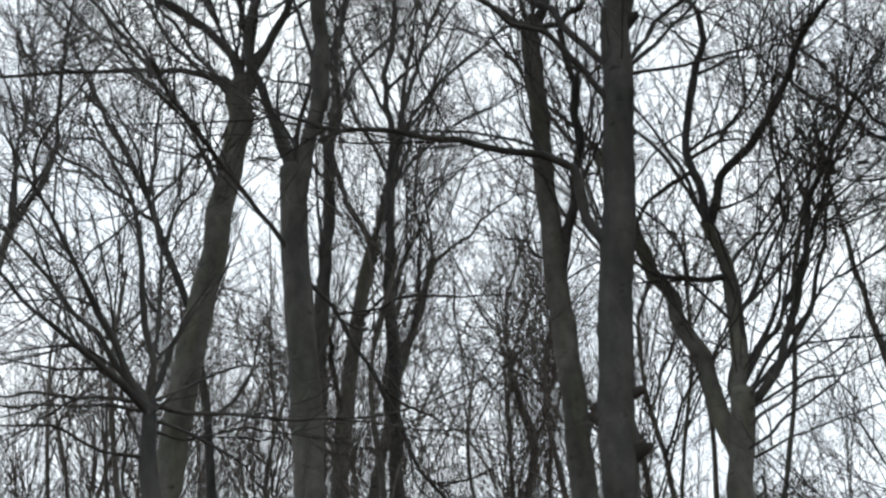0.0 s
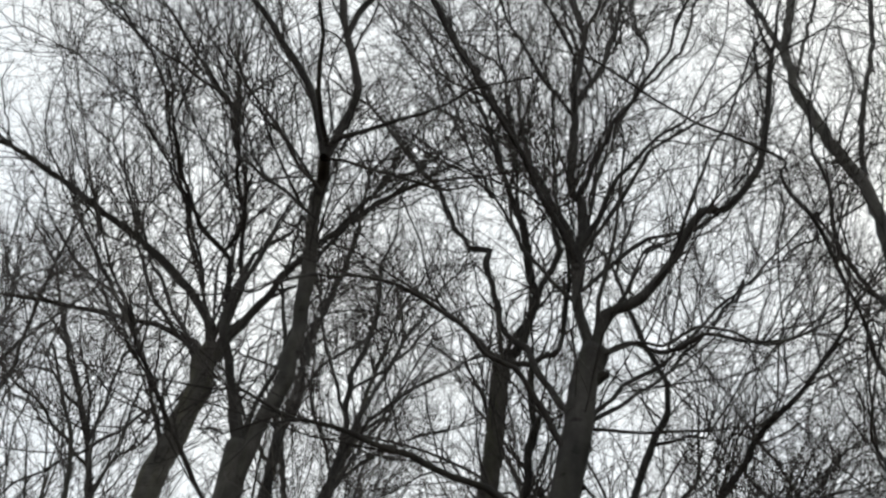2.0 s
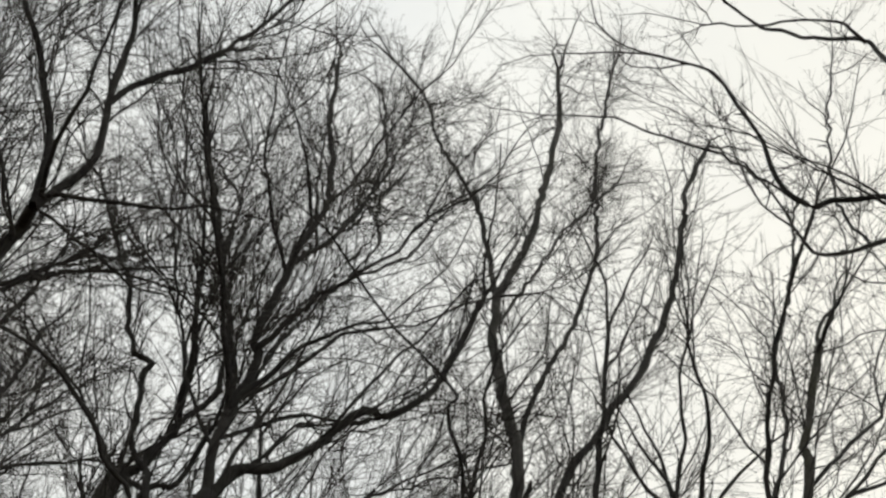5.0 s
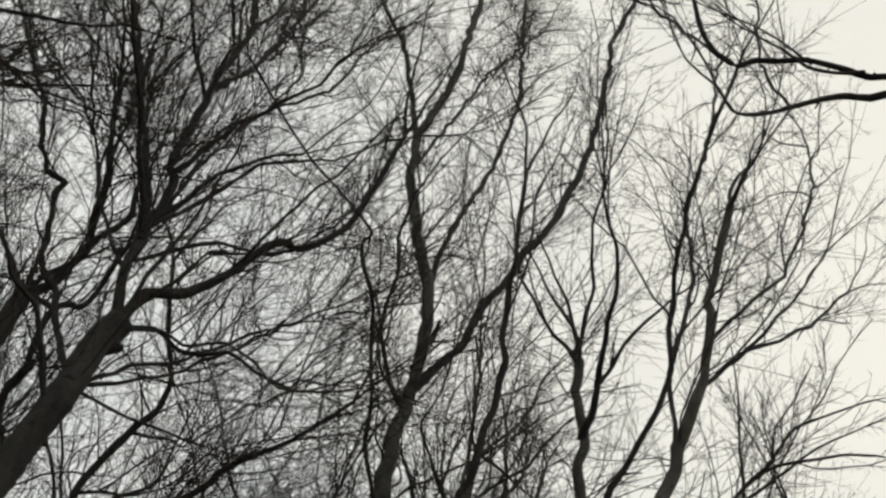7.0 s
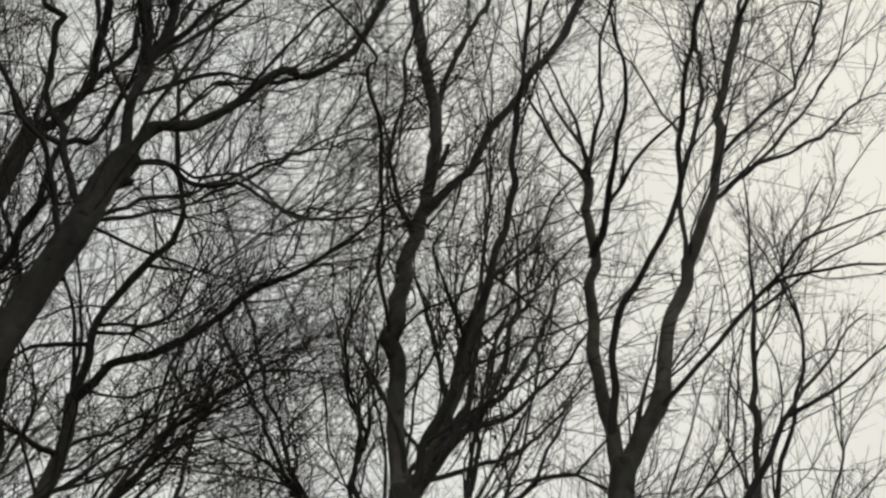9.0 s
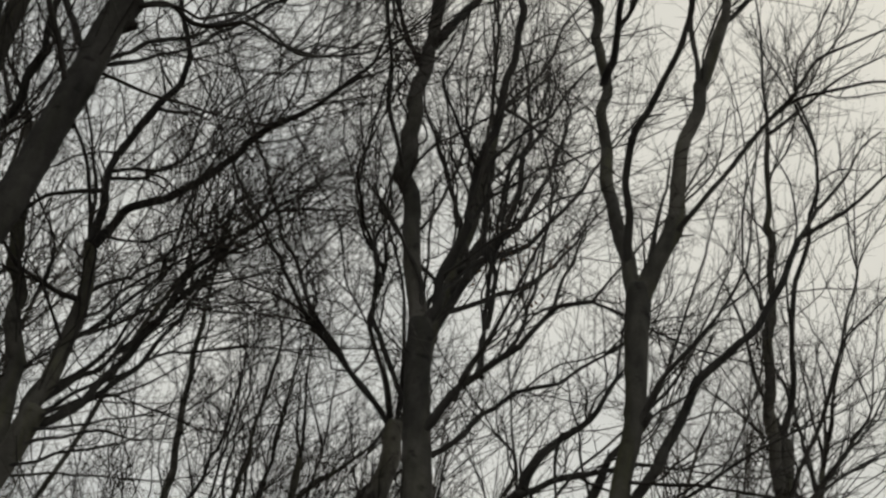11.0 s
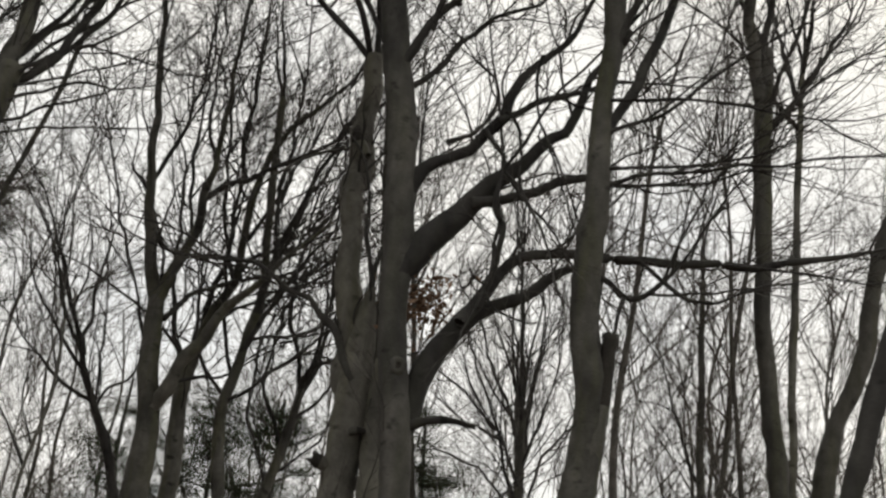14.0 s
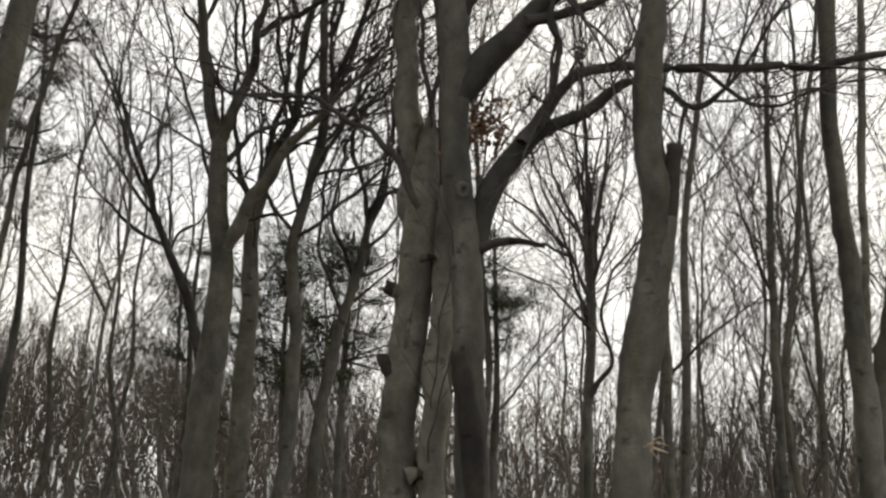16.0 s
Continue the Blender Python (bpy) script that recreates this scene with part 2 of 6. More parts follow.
def sprout(P, R, per_metre, length, thick, lo, up, spread, K, kink, least):
    """Side shoots on N lines of K0 points; returns their lines and radii."""
    N, K0, _ = P.shape
    seg = np.linalg.norm(np.diff(P, axis=1), axis=2)
    total = seg.sum(1)
    count = rng.poisson(total * per_metre * (1 - lo))
    who = np.repeat(np.arange(N), count)
    n = len(who)
    if n == 0:
        return np.zeros((0, K, 3)), np.zeros((0, K))
    u = lo + (1 - lo) * rng.random(n) ** 0.85
    x = u * (K0 - 1.001)
    i = x.astype(int)
    fr = (x - i)[:, None]
    at = P[who, i] * (1 - fr) + P[who, i + 1] * fr
    rad = R[who, i] * (1 - fr[:, 0]) + R[who, i + 1] * fr[:, 0]
    T = unit(P[who, i + 1] - P[who, i])
    side = unit(np.cross(T, rng.normal(size=(n, 3))))
    th = rng.uniform(*spread, size=n)[:, None]
    d = unit(T * np.cos(th) + side * np.sin(th) + UP * up * 0.8)
    ln = rng.uniform(*length, size=n) * (1.15 - 0.55 * u) * np.clip(total[who] / 2.5, 0.35, 1.25)
    out = np.zeros((n, K, 3))
    out[:, 0] = at
    step = (ln / (K - 1))[:, None]
    for k in range(1, K):
        d = unit(d + rng.normal(size=(n, 3)) * kink + UP * up * 0.22)
        out[:, k] = out[:, k - 1] + d * step
    r0 = np.maximum(np.minimum(rad * 0.7, rng.uniform(*thick, size=n)), least)
    return out, r0[:, None] * np.linspace(1.0, 0.45, K)[None]


def resample(line, radius, K):
    x = np.linspace(0, len(line) - 1, K)
    i = np.minimum(x.astype(int), len(line) - 2)
    fr = (x - i)
    return line[i] * (1 - fr)[:, None] + line[i + 1] * fr[:, None], radius[i] * (1 - fr) + radius[i + 1] * fr


def tree(name, label, place, skin=None):
    global rng
    rng = np.random.default_rng(int(abs(place[0]) * 1000 + abs(place[1]) * 77) + 5)
    root = new(name)
    root.location = (*place, 0)
    tagged(root, label, "tree", "bare woodland trees")
    return {"root": root, "lines": [], "skin": skin or BARK}


def stem(t, name, r0, r1, pts, sides, material, flare, lo):
    step = max(0.07, 0.55 * min(r0, 0.14))
    line = spline(pts, step, 0.55 if name == "limb" else 1.0)
    n = len(line)
    u = np.linspace(0, 1, n)
    radius = r0 + (r1 - r0) * u ** 0.9
    if line.shape[1] == 4:
        line, radius = line[:, :3], line[:, 3]
    if name == "limb" and r0 < 0.07:
        radius = radius * (1 + 0.3 * np.exp(-u * np.linalg.norm(np.diff(line, axis=0), axis=1).sum() / (2.5 * r0)))
    ease = np.minimum(1, np.minimum(u, 1 - u) * 8)[:, None]
    wig = np.stack([smooth_noise(n, 6) for _ in range(3)], 1) * ((0.05 if r0 > 0.1 else 0.15) * radius[:, None] + 0.006) * ease
    if name == "limb":
        wig += np.stack([smooth_noise(n, max(3, int(0.35 / step))) for _ in range(3)], 1) * 0.018 * ease
    line = line + wig
    part(name, stem_mesh(name, line, radius, sides, material, flare, 0.03 if r0 > 0.1 else 0.07 if r0 > 0.03 else 0.1), t["root"])
    t["lines"].append((line, radius, lo))


def trunk(t, r0, r1, *pts):
    stem(t, "trunk", r0 * 0.91, r1 * 0.91, pts, 20, t["skin"], 0.7, 0.82)


def limb(t, r0, r1, *pts):
    stem(t, "limb", r0 * 0.88, r1 * 0.8, pts, 12 if r0 > 0.05 else 8, t["skin"] if r0 > 0.075 else SHADED_BARK, 0.0, 0.12)


def stub(t, r0, r1, *pts):
    """A broken branch end or burr: a short collar of bark with a ragged dark face."""
    line = spline(pts, 0.04)
    n = len(line)
    u = np.linspace(0, 1, n)
    radius = (r0 * 1.15 + (r1 * 0.95 - r0 * 1.15) * u) * (1 - 0.12 * np.clip((u - 0.82) / 0.18, 0, 1))
    me = stem_mesh("stub", line, radius, 10, t["skin"], 0.0, 0.14)
    me.materials.append(SCAR)
    # a torn end: uneven rim, sunken heart, dark weathered wood on the outer part
    axis = line[-1] - line[-2]
    axis = axis / np.linalg.norm(axis)
    for v in me.vertices[len(me.vertices) - 11:len(me.vertices) - 1]:
        v.co += Vector(axis * radius[-1] * rng.uniform(-0.3, 0.9))
    me.vertices[-1].co -= Vector(axis * radius[-1] * 0.9)
    for p in me.polygons[-(10 + 10 * (n // 2)):]:
        p.material_index = 1
    part("stub", me, t["root"], "dark broken branch stub")


def burr(t, r, at, out):
    """An old branch scar: a swollen lip of bark round a dark hollow."""
    prof = ((1.9, -0.45), (1.5, -0.16), (1.2, 0.02), (0.9, 0.10), (0.62, 0.0), (0.40, -0.16), (0.15, -0.24))
    d = unit(np.array(out))
    a = unit(np.cross(d, UP))
    c = np.cross(a, d)
    k = 14
    ang = np.arange(k) * 2 * math.pi / k
    V, F = [], []
    for i, (w, h) in enumerate(prof):
        wob = r * w * (1 + 0.10 * rng.normal(size=k))[:, None]
        V.append(np.array(at) + a * np.cos(ang)[:, None] * wob + c * (1.2 * np.sin(ang))[:, None] * wob + d * r * h * (1 + 0.35 * np.sin(ang))[:, None])
        if i:
            o = (i - 1) * k
            F += [(o + j, o + k + j, o + k + (j + 1) % k, o + (j + 1) % k) for j in range(k)]
    F.append(tuple((len(prof) - 1) * k + k - 1 - j for j in range(k)))
    me = bpy.data.meshes.new("burr")
    me.from_pydata(np.vstack(V).tolist(), [], F)
    me.materials.append(t["skin"])
    me.materials.append(SCAR)
    for i, p in enumerate(me.polygons):
        p.use_smooth = True
        p.material_index = 1 if i >= 4 * k else 0
    part("burr", me, t["root"], "swollen scar round a dark hollow")


def finish(t, dense=1.0, up=0.3, reach=1.0):
    """Side branches and twigs over all the limbs of a tree."""
    P, R = [], []
    for line, radius, lo in t["lines"]:
        n = len(line)
        a = int(lo * n)
        p, r = resample(line[a:], radius[a:], 14)
        P.append(p), R.append(r)
    P, R = np.array(P), np.array(R)
    tip = unit(P[:, -1] - P[:, -2])
    ends = np.repeat(np.arange(len(P)), 2)
    b0, r0 = sprout(P, R, 2.9 * dense, (0.9 * reach, 2.7 * reach), (0.006, 0.015), 0.0, up, (0.35, 0.95), 10, 0.17, 0.004)
    # leaders that carry each limb on past its end
    m = len(ends)
    lead = np.zeros((m, 10, 3))
    lead[:, 0] = P[ends, -1]
    d = unit(tip[ends] + rng.normal(size=(m, 3)) * 0.22)
    ln = rng.uniform(1.4, 2.8, size=m) * reach
    for k in range(1, 10):
        d = unit(d + rng.normal(size=(m, 3)) * 0.12 + UP * up * 0.12)
        lead[:, k] = lead[:, k - 1] + d * (ln / 9)[:, None]
    rl = np.minimum(R[ends, -1] * 0.85, 0.03)[:, None] * np.linspace(1, 0.3, 10)[None]
    b0, r0 = np.concatenate([b0, lead]), np.concatenate([r0, np.maximum(rl, 0.004)])
    b1, r1 = sprout(b0, r0, 6.0, (0.5 * reach, 1.6 * reach), (0.0034, 0.0062), 0.06, up * 0.5, (0.4, 0.95), 3, 0.21, 0.0028)
    b2, r2 = sprout(b1, r1, 7.6, (0.25, 0.80), (0.0021, 0.0034), 0.10, up * 0.2, (0.4, 1.1), 2, 0.2, 0.0018)
    first = np.argsort(-r0[:, 0])
    for k in first[:40]:
        V, Q = tubes(b0[k:k + 1], r0[k:k + 1], 6)
        part("branch", mesh_from("branch", V, Q, SHADED_BARK), t["root"])
    sp, sr = sprout(P, R, 1.2, (0.06, 0.22), (0.007, 0.016), 0.0, 0.2, (0.7, 1.4), 3, 0.3, 0.006)
    V, Q = tubes(b0[first[40:]], r0[first[40:]], 4)
    part("branch_spray", mesh_join("branch_spray", [(V, Q), tubes(sp, sr, 4)], SHADED_BARK), t["root"], "thin bare side branches", "stuff")
    V1, Q1 = tubes(b1, r1, 3)
    part("twig_spray", mesh_join("twig_spray", [(V1, Q1), tips(b2, r2)], TWIG), t["root"], "fine bare brown twigs", "stuff")


# the ground: one sheet of leaf litter to the horizon
def build_ground():
    rings = np.concatenate([[0.0], np.geomspace(1.0, 2500, 60)])
    k = 72
    a = np.arange(k) * 2 * np.pi / k
    V = [(0, 0, 0)]
    for r in rings[1:]:
        for b in a:
            x, y = r * math.cos(b), r * math.sin(b)
            V.append((x, y, 0.10 * noise.noise((x * 0.35, y * 0.35, 0)) - 0.05 if r < 120 else -0.05))
    F = [(0, 1 + j, 1 + (j + 1) % k) for j in range(k)]
    for i in range(len(rings) - 2):
        o = 1 + i * k
        F += [(o + j, o + k + j, o + k + (j + 1) % k, o + (j + 1) % k) for j in range(k)]
    me = bpy.data.meshes.new("ground")
    me.from_pydata(V, [], F)
    me.materials.append(LITTER)
    tagged(new("ground", me), "brown leaf litter on a level woodland floor", "ground", kind="structure")


build_ground()

# the nearer trees

t = tree("beech_tree", "leaning grey beech trunk with spreading bare limbs", (-8.80, 9.56))
trunk(t, 0.191, 0.151, (0.00, 0.00, 0.00), (0.31, 0.27, 6.65), (0.38, 0.33, 7.59), (0.47, 0.40, 8.50), (0.58, 0.49, 9.26), (0.65, 0.55, 10.07), (0.72, 0.60, 10.69), (0.78, 0.66, 11.42), (0.75, 0.64, 11.54), (0.82, 0.69, 11.85))
limb(t, 0.071, 0.044, (0.80, 0.67, 11.74), (0.67, 0.67, 12.28), (0.23, 0.48, 12.89), (-0.38, 0.13, 13.45), (-1.01, -0.28, 13.88), (-1.55, -0.67, 14.30), (-1.97, -1.03, 14.46))
limb(t, 0.042, 0.025, (0.76, 0.67, 11.94), (0.94, 0.52, 12.35), (1.03, 0.15, 12.78), (0.94, -0.16, 12.86), (0.88, -0.37, 12.92), (0.86, -0.87, 13.24), (0.92, -1.39, 13.56))
limb(t, 0.066, 0.033, (0.81, 0.67, 11.77), (1.09, 0.76, 12.37), (1.43, 0.81, 13.01), (1.66, 0.85, 13.44), (2.06, 0.96, 13.94), (2.46, 1.05, 14.36), (2.83, 1.15, 14.64))
limb(t, 0.042, 0.022, (0.87, 0.70, 11.92), (1.04, 0.53, 12.69), (1.04, 0.19, 13.55), (1.49, -0.76, 13.46), (1.46, -1.05, 13.97), (1.20, -1.61, 14.38), (0.91, -2.35, 14.82))
limb(t, 0.043, 0.024, (0.78, 0.66, 11.44), (0.58, 0.70, 11.96), (-0.17, 0.49, 12.30), (-1.22, 0.12, 12.53), (-2.20, -0.32, 12.59))
limb(t, 0.033, 0.020, (0.76, 0.65, 11.48), (0.26, 0.57, 12.32), (-0.16, 0.51, 13.04), (-0.59, 0.44, 13.81), (-0.92, 0.40, 14.52), (-1.62, 0.25, 15.85))
limb(t, 0.023, 0.011, (0.68, 0.57, 10.30), (0.59, 0.36, 10.76), (0.37, -0.00, 10.17), (0.13, -0.44, 9.52), (-0.03, -0.76, 9.00), (-0.20, -1.19, 8.21))
limb(t, 0.025, 0.014, (0.73, 0.67, 12.08), (0.59, 0.05, 12.95), (0.48, -0.74, 13.83), (0.44, -1.51, 14.66), (0.28, -2.20, 14.92), (0.03, -2.99, 14.73))
limb(t, 0.022, 0.010, (0.79, 0.63, 12.04), (0.96, 0.15, 12.64), (1.34, -0.17, 13.15), (1.54, -1.09, 13.80), (1.92, -1.78, 14.26), (2.51, -2.46, 14.54))
limb(t, 0.020, 0.013, (0.52, -0.45, 13.51), (-0.35, -0.92, 14.99), (-1.08, -1.41, 15.55), (-1.72, -1.90, 15.82))
limb(t, 0.017, 0.012, (0.53, -0.35, 13.40), (0.42, -0.97, 14.36), (0.26, -1.53, 15.04), (-0.17, -2.53, 15.27))
limb(t, 0.022, 0.012, (0.67, 0.43, 12.40), (0.21, 0.26, 13.54), (-0.34, -0.03, 13.99), (-0.74, -0.27, 13.83))
limb(t, 0.025, 0.014, (0.70, 0.59, 12.19), (0.76, -0.10, 12.86), (0.78, -0.63, 13.18), (0.69, -1.51, 13.42))
limb(t, 0.022, 0.014, (0.69, 0.67, 12.21), (0.88, 0.51, 13.04), (0.97, 0.24, 13.77), (1.00, 0.03, 14.27))
limb(t, 0.032, 0.017, (0.62, 0.54, 10.36, 0.032), (0.32, 0.43, 11.13, 0.030), (-0.05, 0.23, 11.95, 0.030), (-0.45, -0.00, 12.53, 0.026), (-0.80, -0.22, 13.16, 0.022), (-1.13, -0.41, 13.78, 0.017))
limb(t, 0.027, 0.016, (0.79, 0.68, 11.58, 0.027), (0.56, 0.36, 11.80, 0.025), (0.35, 0.05, 12.09, 0.025), (0.18, -0.24, 12.48, 0.021), (0.07, -0.48, 13.01, 0.016))
finish(t, 1.75)

t = tree("beech_tree", "dark mossy beech with a forked trunk and long limbs", (-6.09, 9.15), DARK_BARK)
trunk(t, 0.161, 0.133, (0.00, 0.00, 0.00), (-0.13, -0.09, 5.88), (-0.16, -0.12, 6.62), (-0.21, -0.15, 7.39), (-0.25, -0.18, 8.29), (-0.28, -0.19, 9.24))
limb(t, 0.068, 0.043, (-0.28, -0.20, 9.12), (-0.34, -0.36, 9.60), (-0.42, -0.59, 10.06), (-0.47, -0.72, 10.30), (-0.45, -0.72, 10.35), (-0.36, -0.81, 10.79))
limb(t, 0.102, 0.073, (-0.27, -0.19, 8.76), (-0.10, -0.20, 9.42), (0.05, -0.26, 9.93), (0.16, -0.35, 10.48), (0.25, -0.57, 11.36), (0.35, -0.79, 12.19), (0.58, -1.24, 12.16))
limb(t, 0.053, 0.028, (0.56, -1.20, 12.03), (0.22, -1.36, 13.14), (-0.19, -1.54, 13.93), (-0.86, -1.93, 14.88), (-1.47, -2.39, 15.91), (-1.78, -2.64, 16.40))
limb(t, 0.058, 0.040, (0.56, -1.20, 12.03), (0.76, -1.25, 12.70), (0.79, -1.33, 13.09), (0.65, -1.58, 13.66), (0.59, -1.85, 14.47), (0.37, -2.30, 15.31), (0.22, -2.62, 15.86))
limb(t, 0.044, 0.023, (0.67, -1.54, 13.59), (0.89, -1.62, 14.05), (1.10, -1.62, 14.31), (1.59, -1.73, 15.08), (2.05, -2.01, 15.95), (2.24, -2.12, 16.26))
limb(t, 0.029, 0.015, (-0.24, -0.18, 8.18), (-0.34, -0.45, 8.48), (-0.44, -1.01, 8.84), (-0.50, -1.51, 9.13), (-0.53, -2.04, 9.43), (-0.50, -2.61, 9.71))
limb(t, 0.030, 0.017, (-0.24, -0.17, 8.06), (-0.08, 0.08, 7.86), (0.07, 0.39, 7.37), (0.22, 0.72, 6.82), (0.30, 0.95, 6.37), (0.46, 1.16, 6.11))
limb(t, 0.029, 0.016, (0.23, -0.52, 11.14), (0.34, -0.24, 12.06), (0.44, 0.07, 12.86), (0.70, 0.44, 13.53))
limb(t, 0.025, 0.012, (0.32, -0.75, 11.98), (0.18, -1.03, 12.27), (-0.01, -1.35, 12.46), (-0.20, -1.67, 12.62))
limb(t, 0.021, 0.015, (0.44, -0.91, 11.44), (-0.28, -1.13, 12.20), (-0.84, -1.21, 13.36), (-1.91, -1.79, 14.19), (-3.09, -2.61, 15.30))
limb(t, 0.024, 0.012, (0.52, -1.09, 11.66), (0.35, -1.50, 11.85), (0.18, -1.92, 12.06), (0.04, -2.54, 12.40))
limb(t, 0.020, 0.012, (0.56, -1.20, 12.03), (1.09, -0.75, 12.13), (1.49, -0.39, 12.14), (1.75, -0.16, 12.37))
limb(t, 0.020, 0.012, (-0.01, -1.04, 11.91), (-0.68, -1.07, 12.61), (-1.07, -0.88, 13.96), (-1.55, -0.74, 15.44))
limb(t, 0.016, 0.013, (-0.14, -1.52, 13.83), (-0.63, -1.35, 15.53), (-1.10, -1.21, 17.12))
limb(t, 0.016, 0.011, (0.64, -1.61, 13.76), (0.53, -2.06, 14.18), (0.47, -2.51, 14.53))
limb(t, 0.022, 0.012, (0.25, -0.57, 11.36), (0.58, -0.53, 11.82), (0.89, -0.49, 12.16), (1.27, -0.42, 12.50))
limb(t, 0.020, 0.010, (0.26, -0.96, 11.63), (0.10, -1.45, 11.98), (0.09, -1.99, 12.25), (-0.06, -2.69, 12.32))
finish(t, 1.75)

t = tree("beech_tree", "pale beech trunk standing behind the nearer trees", (-11.82, 17.33))
trunk(t, 0.205, 0.133, (0.00, 0.00, 0.00), (0.31, 0.21, 9.75), (0.40, 0.25, 11.16), (0.55, 0.35, 12.53), (0.75, 0.47, 13.88), (0.89, 0.56, 14.54))
limb(t, 0.070, 0.039, (0.87, 0.55, 14.46), (0.20, 0.70, 15.81), (-0.31, 1.05, 17.45), (-0.72, 1.82, 20.14), (-0.86, 2.68, 22.77))
limb(t, 0.078, 0.031, (0.85, 0.54, 14.37), (1.37, 0.36, 15.37), (1.83, 0.09, 16.26), (2.25, -0.36, 17.33), (2.76, -0.75, 18.28))
limb(t, 0.043, 0.025, (1.30, 0.38, 15.24), (1.57, 0.91, 16.74), (1.80, 1.53, 18.38), (1.98, 2.06, 19.98))
limb(t, 0.057, 0.025, (0.38, 0.25, 10.99), (0.43, -0.24, 12.21), (0.65, -0.74, 13.43), (0.90, -1.29, 14.75))
limb(t, 0.033, 0.017, (0.59, 0.38, 12.87), (1.35, 0.43, 13.54), (1.92, 0.30, 14.19), (2.53, 0.12, 14.91))
finish(t, 1.80)

t = tree("beech_tree", "slender dark beech behind the nearer trees", (-12.42, 18.14))
trunk(t, 0.147, 0.074, (0.00, 0.00, 0.00), (0.85, 0.53, 10.12), (1.02, 0.64, 11.15), (1.21, 0.75, 12.12), (1.58, 0.97, 13.47), (1.91, 1.14, 14.76))
limb(t, 0.050, 0.021, (1.18, 0.74, 12.00), (1.34, 0.42, 13.41), (1.83, 0.30, 14.61), (2.08, -0.04, 16.05))
limb(t, 0.046, 0.020, (1.54, 0.94, 13.30), (2.04, 0.42, 14.48), (2.37, -0.22, 15.46), (3.07, -0.82, 16.44))
limb(t, 0.048, 0.022, (1.87, 1.12, 14.59), (2.40, 1.68, 15.35), (2.74, 2.07, 15.95), (3.08, 2.42, 16.40))
finish(t, 2.00)

t = tree("beech_tree", "slim forked beech behind the nearer trees", (-11.08, 21.27))
trunk(t, 0.138, 0.077, (0.00, 0.00, 0.00), (0.93, 0.44, 10.71), (1.10, 0.51, 11.71), (0.96, 0.44, 12.55), (0.82, 0.38, 13.28))
limb(t, 0.050, 0.025, (0.84, 0.38, 13.19), (0.61, 0.73, 14.37), (0.57, 1.31, 15.83), (0.79, 2.12, 17.57))
limb(t, 0.054, 0.030, (1.09, 0.50, 11.59), (1.25, 0.98, 12.67), (1.32, 1.47, 13.83), (1.12, 1.97, 15.41))
finish(t, 3.00)

t = tree("beech_tree", "grey beech trunk with a burr and ascending limbs", (-4.59, 11.06))
trunk(t, 0.170, 0.110, (0.00, 0.00, 0.00), (-0.00, 0.00, 6.11), (-0.01, 0.00, 6.73), (-0.02, -0.01, 7.56), (-0.04, -0.02, 8.46), (-0.05, -0.02, 9.48), (-0.04, -0.02, 10.65), (-0.04, -0.01, 11.69))
limb(t, 0.066, 0.031, (-0.04, -0.01, 11.62), (0.20, -0.01, 11.95), (0.31, -0.08, 12.47), (0.15, -0.38, 13.50), (-0.06, -0.66, 14.29), (-0.25, -0.95, 15.02))
limb(t, 0.050, 0.033, (0.27, -0.06, 12.28), (0.36, 0.47, 13.74), (0.04, 0.79, 15.10), (-0.42, 1.10, 16.64), (-0.73, 1.32, 17.75))
limb(t, 0.063, 0.033, (-0.05, -0.02, 8.35), (0.09, -0.02, 8.74), (0.25, -0.04, 9.21), (0.39, -0.09, 9.76), (0.46, -0.20, 10.54), (0.57, -0.31, 11.35), (0.65, -0.30, 11.38), (0.84, -0.41, 12.32))
limb(t, 0.022, 0.012, (0.25, -0.05, 12.21), (0.32, -0.25, 12.85), (0.16, -0.65, 13.62), (-0.07, -1.04, 14.23), (-0.39, -1.53, 14.77))
limb(t, 0.020, 0.010, (-0.04, -0.02, 8.59), (-0.26, -0.04, 8.79), (-0.43, 0.01, 9.03))
limb(t, 0.021, 0.014, (-0.04, -0.01, 10.50), (-0.33, 0.07, 11.44), (-0.56, 0.08, 11.85), (-0.92, 0.02, 12.08))
finish(t, 2.20)

t = tree("beech_tree", "dark beech with knobbly stubs and a broad bare crown", (-4.06, 10.20), SHADED_BARK)
trunk(t, 0.185, 0.160, (0.00, 0.00, 0.00), (0.12, 0.05, 5.70), (0.16, 0.06, 6.42), (0.25, 0.09, 7.29), (0.38, 0.13, 8.23), (0.50, 0.18, 9.22), (0.57, 0.21, 9.93), (0.64, 0.24, 10.81), (0.71, 0.26, 11.08))
limb(t, 0.069, 0.036, (0.68, 0.25, 10.95), (0.89, 0.23, 11.56), (1.21, 0.27, 11.74), (1.63, 0.26, 12.40), (2.04, 0.25, 12.86), (2.08, 0.25, 12.84), (2.51, 0.23, 13.33), (2.68, 0.13, 14.17), (2.82, -0.01, 15.07))
limb(t, 0.076, 0.050, (0.69, 0.25, 10.98), (0.49, 0.27, 11.77), (0.40, 0.36, 12.74), (0.33, 0.47, 13.82), (0.32, 0.47, 13.83), (0.19, 0.60, 15.30), (0.14, 0.66, 15.99), (0.13, 0.86, 17.70), (-0.43, 0.91, 19.86), (-0.85, 0.95, 21.79))
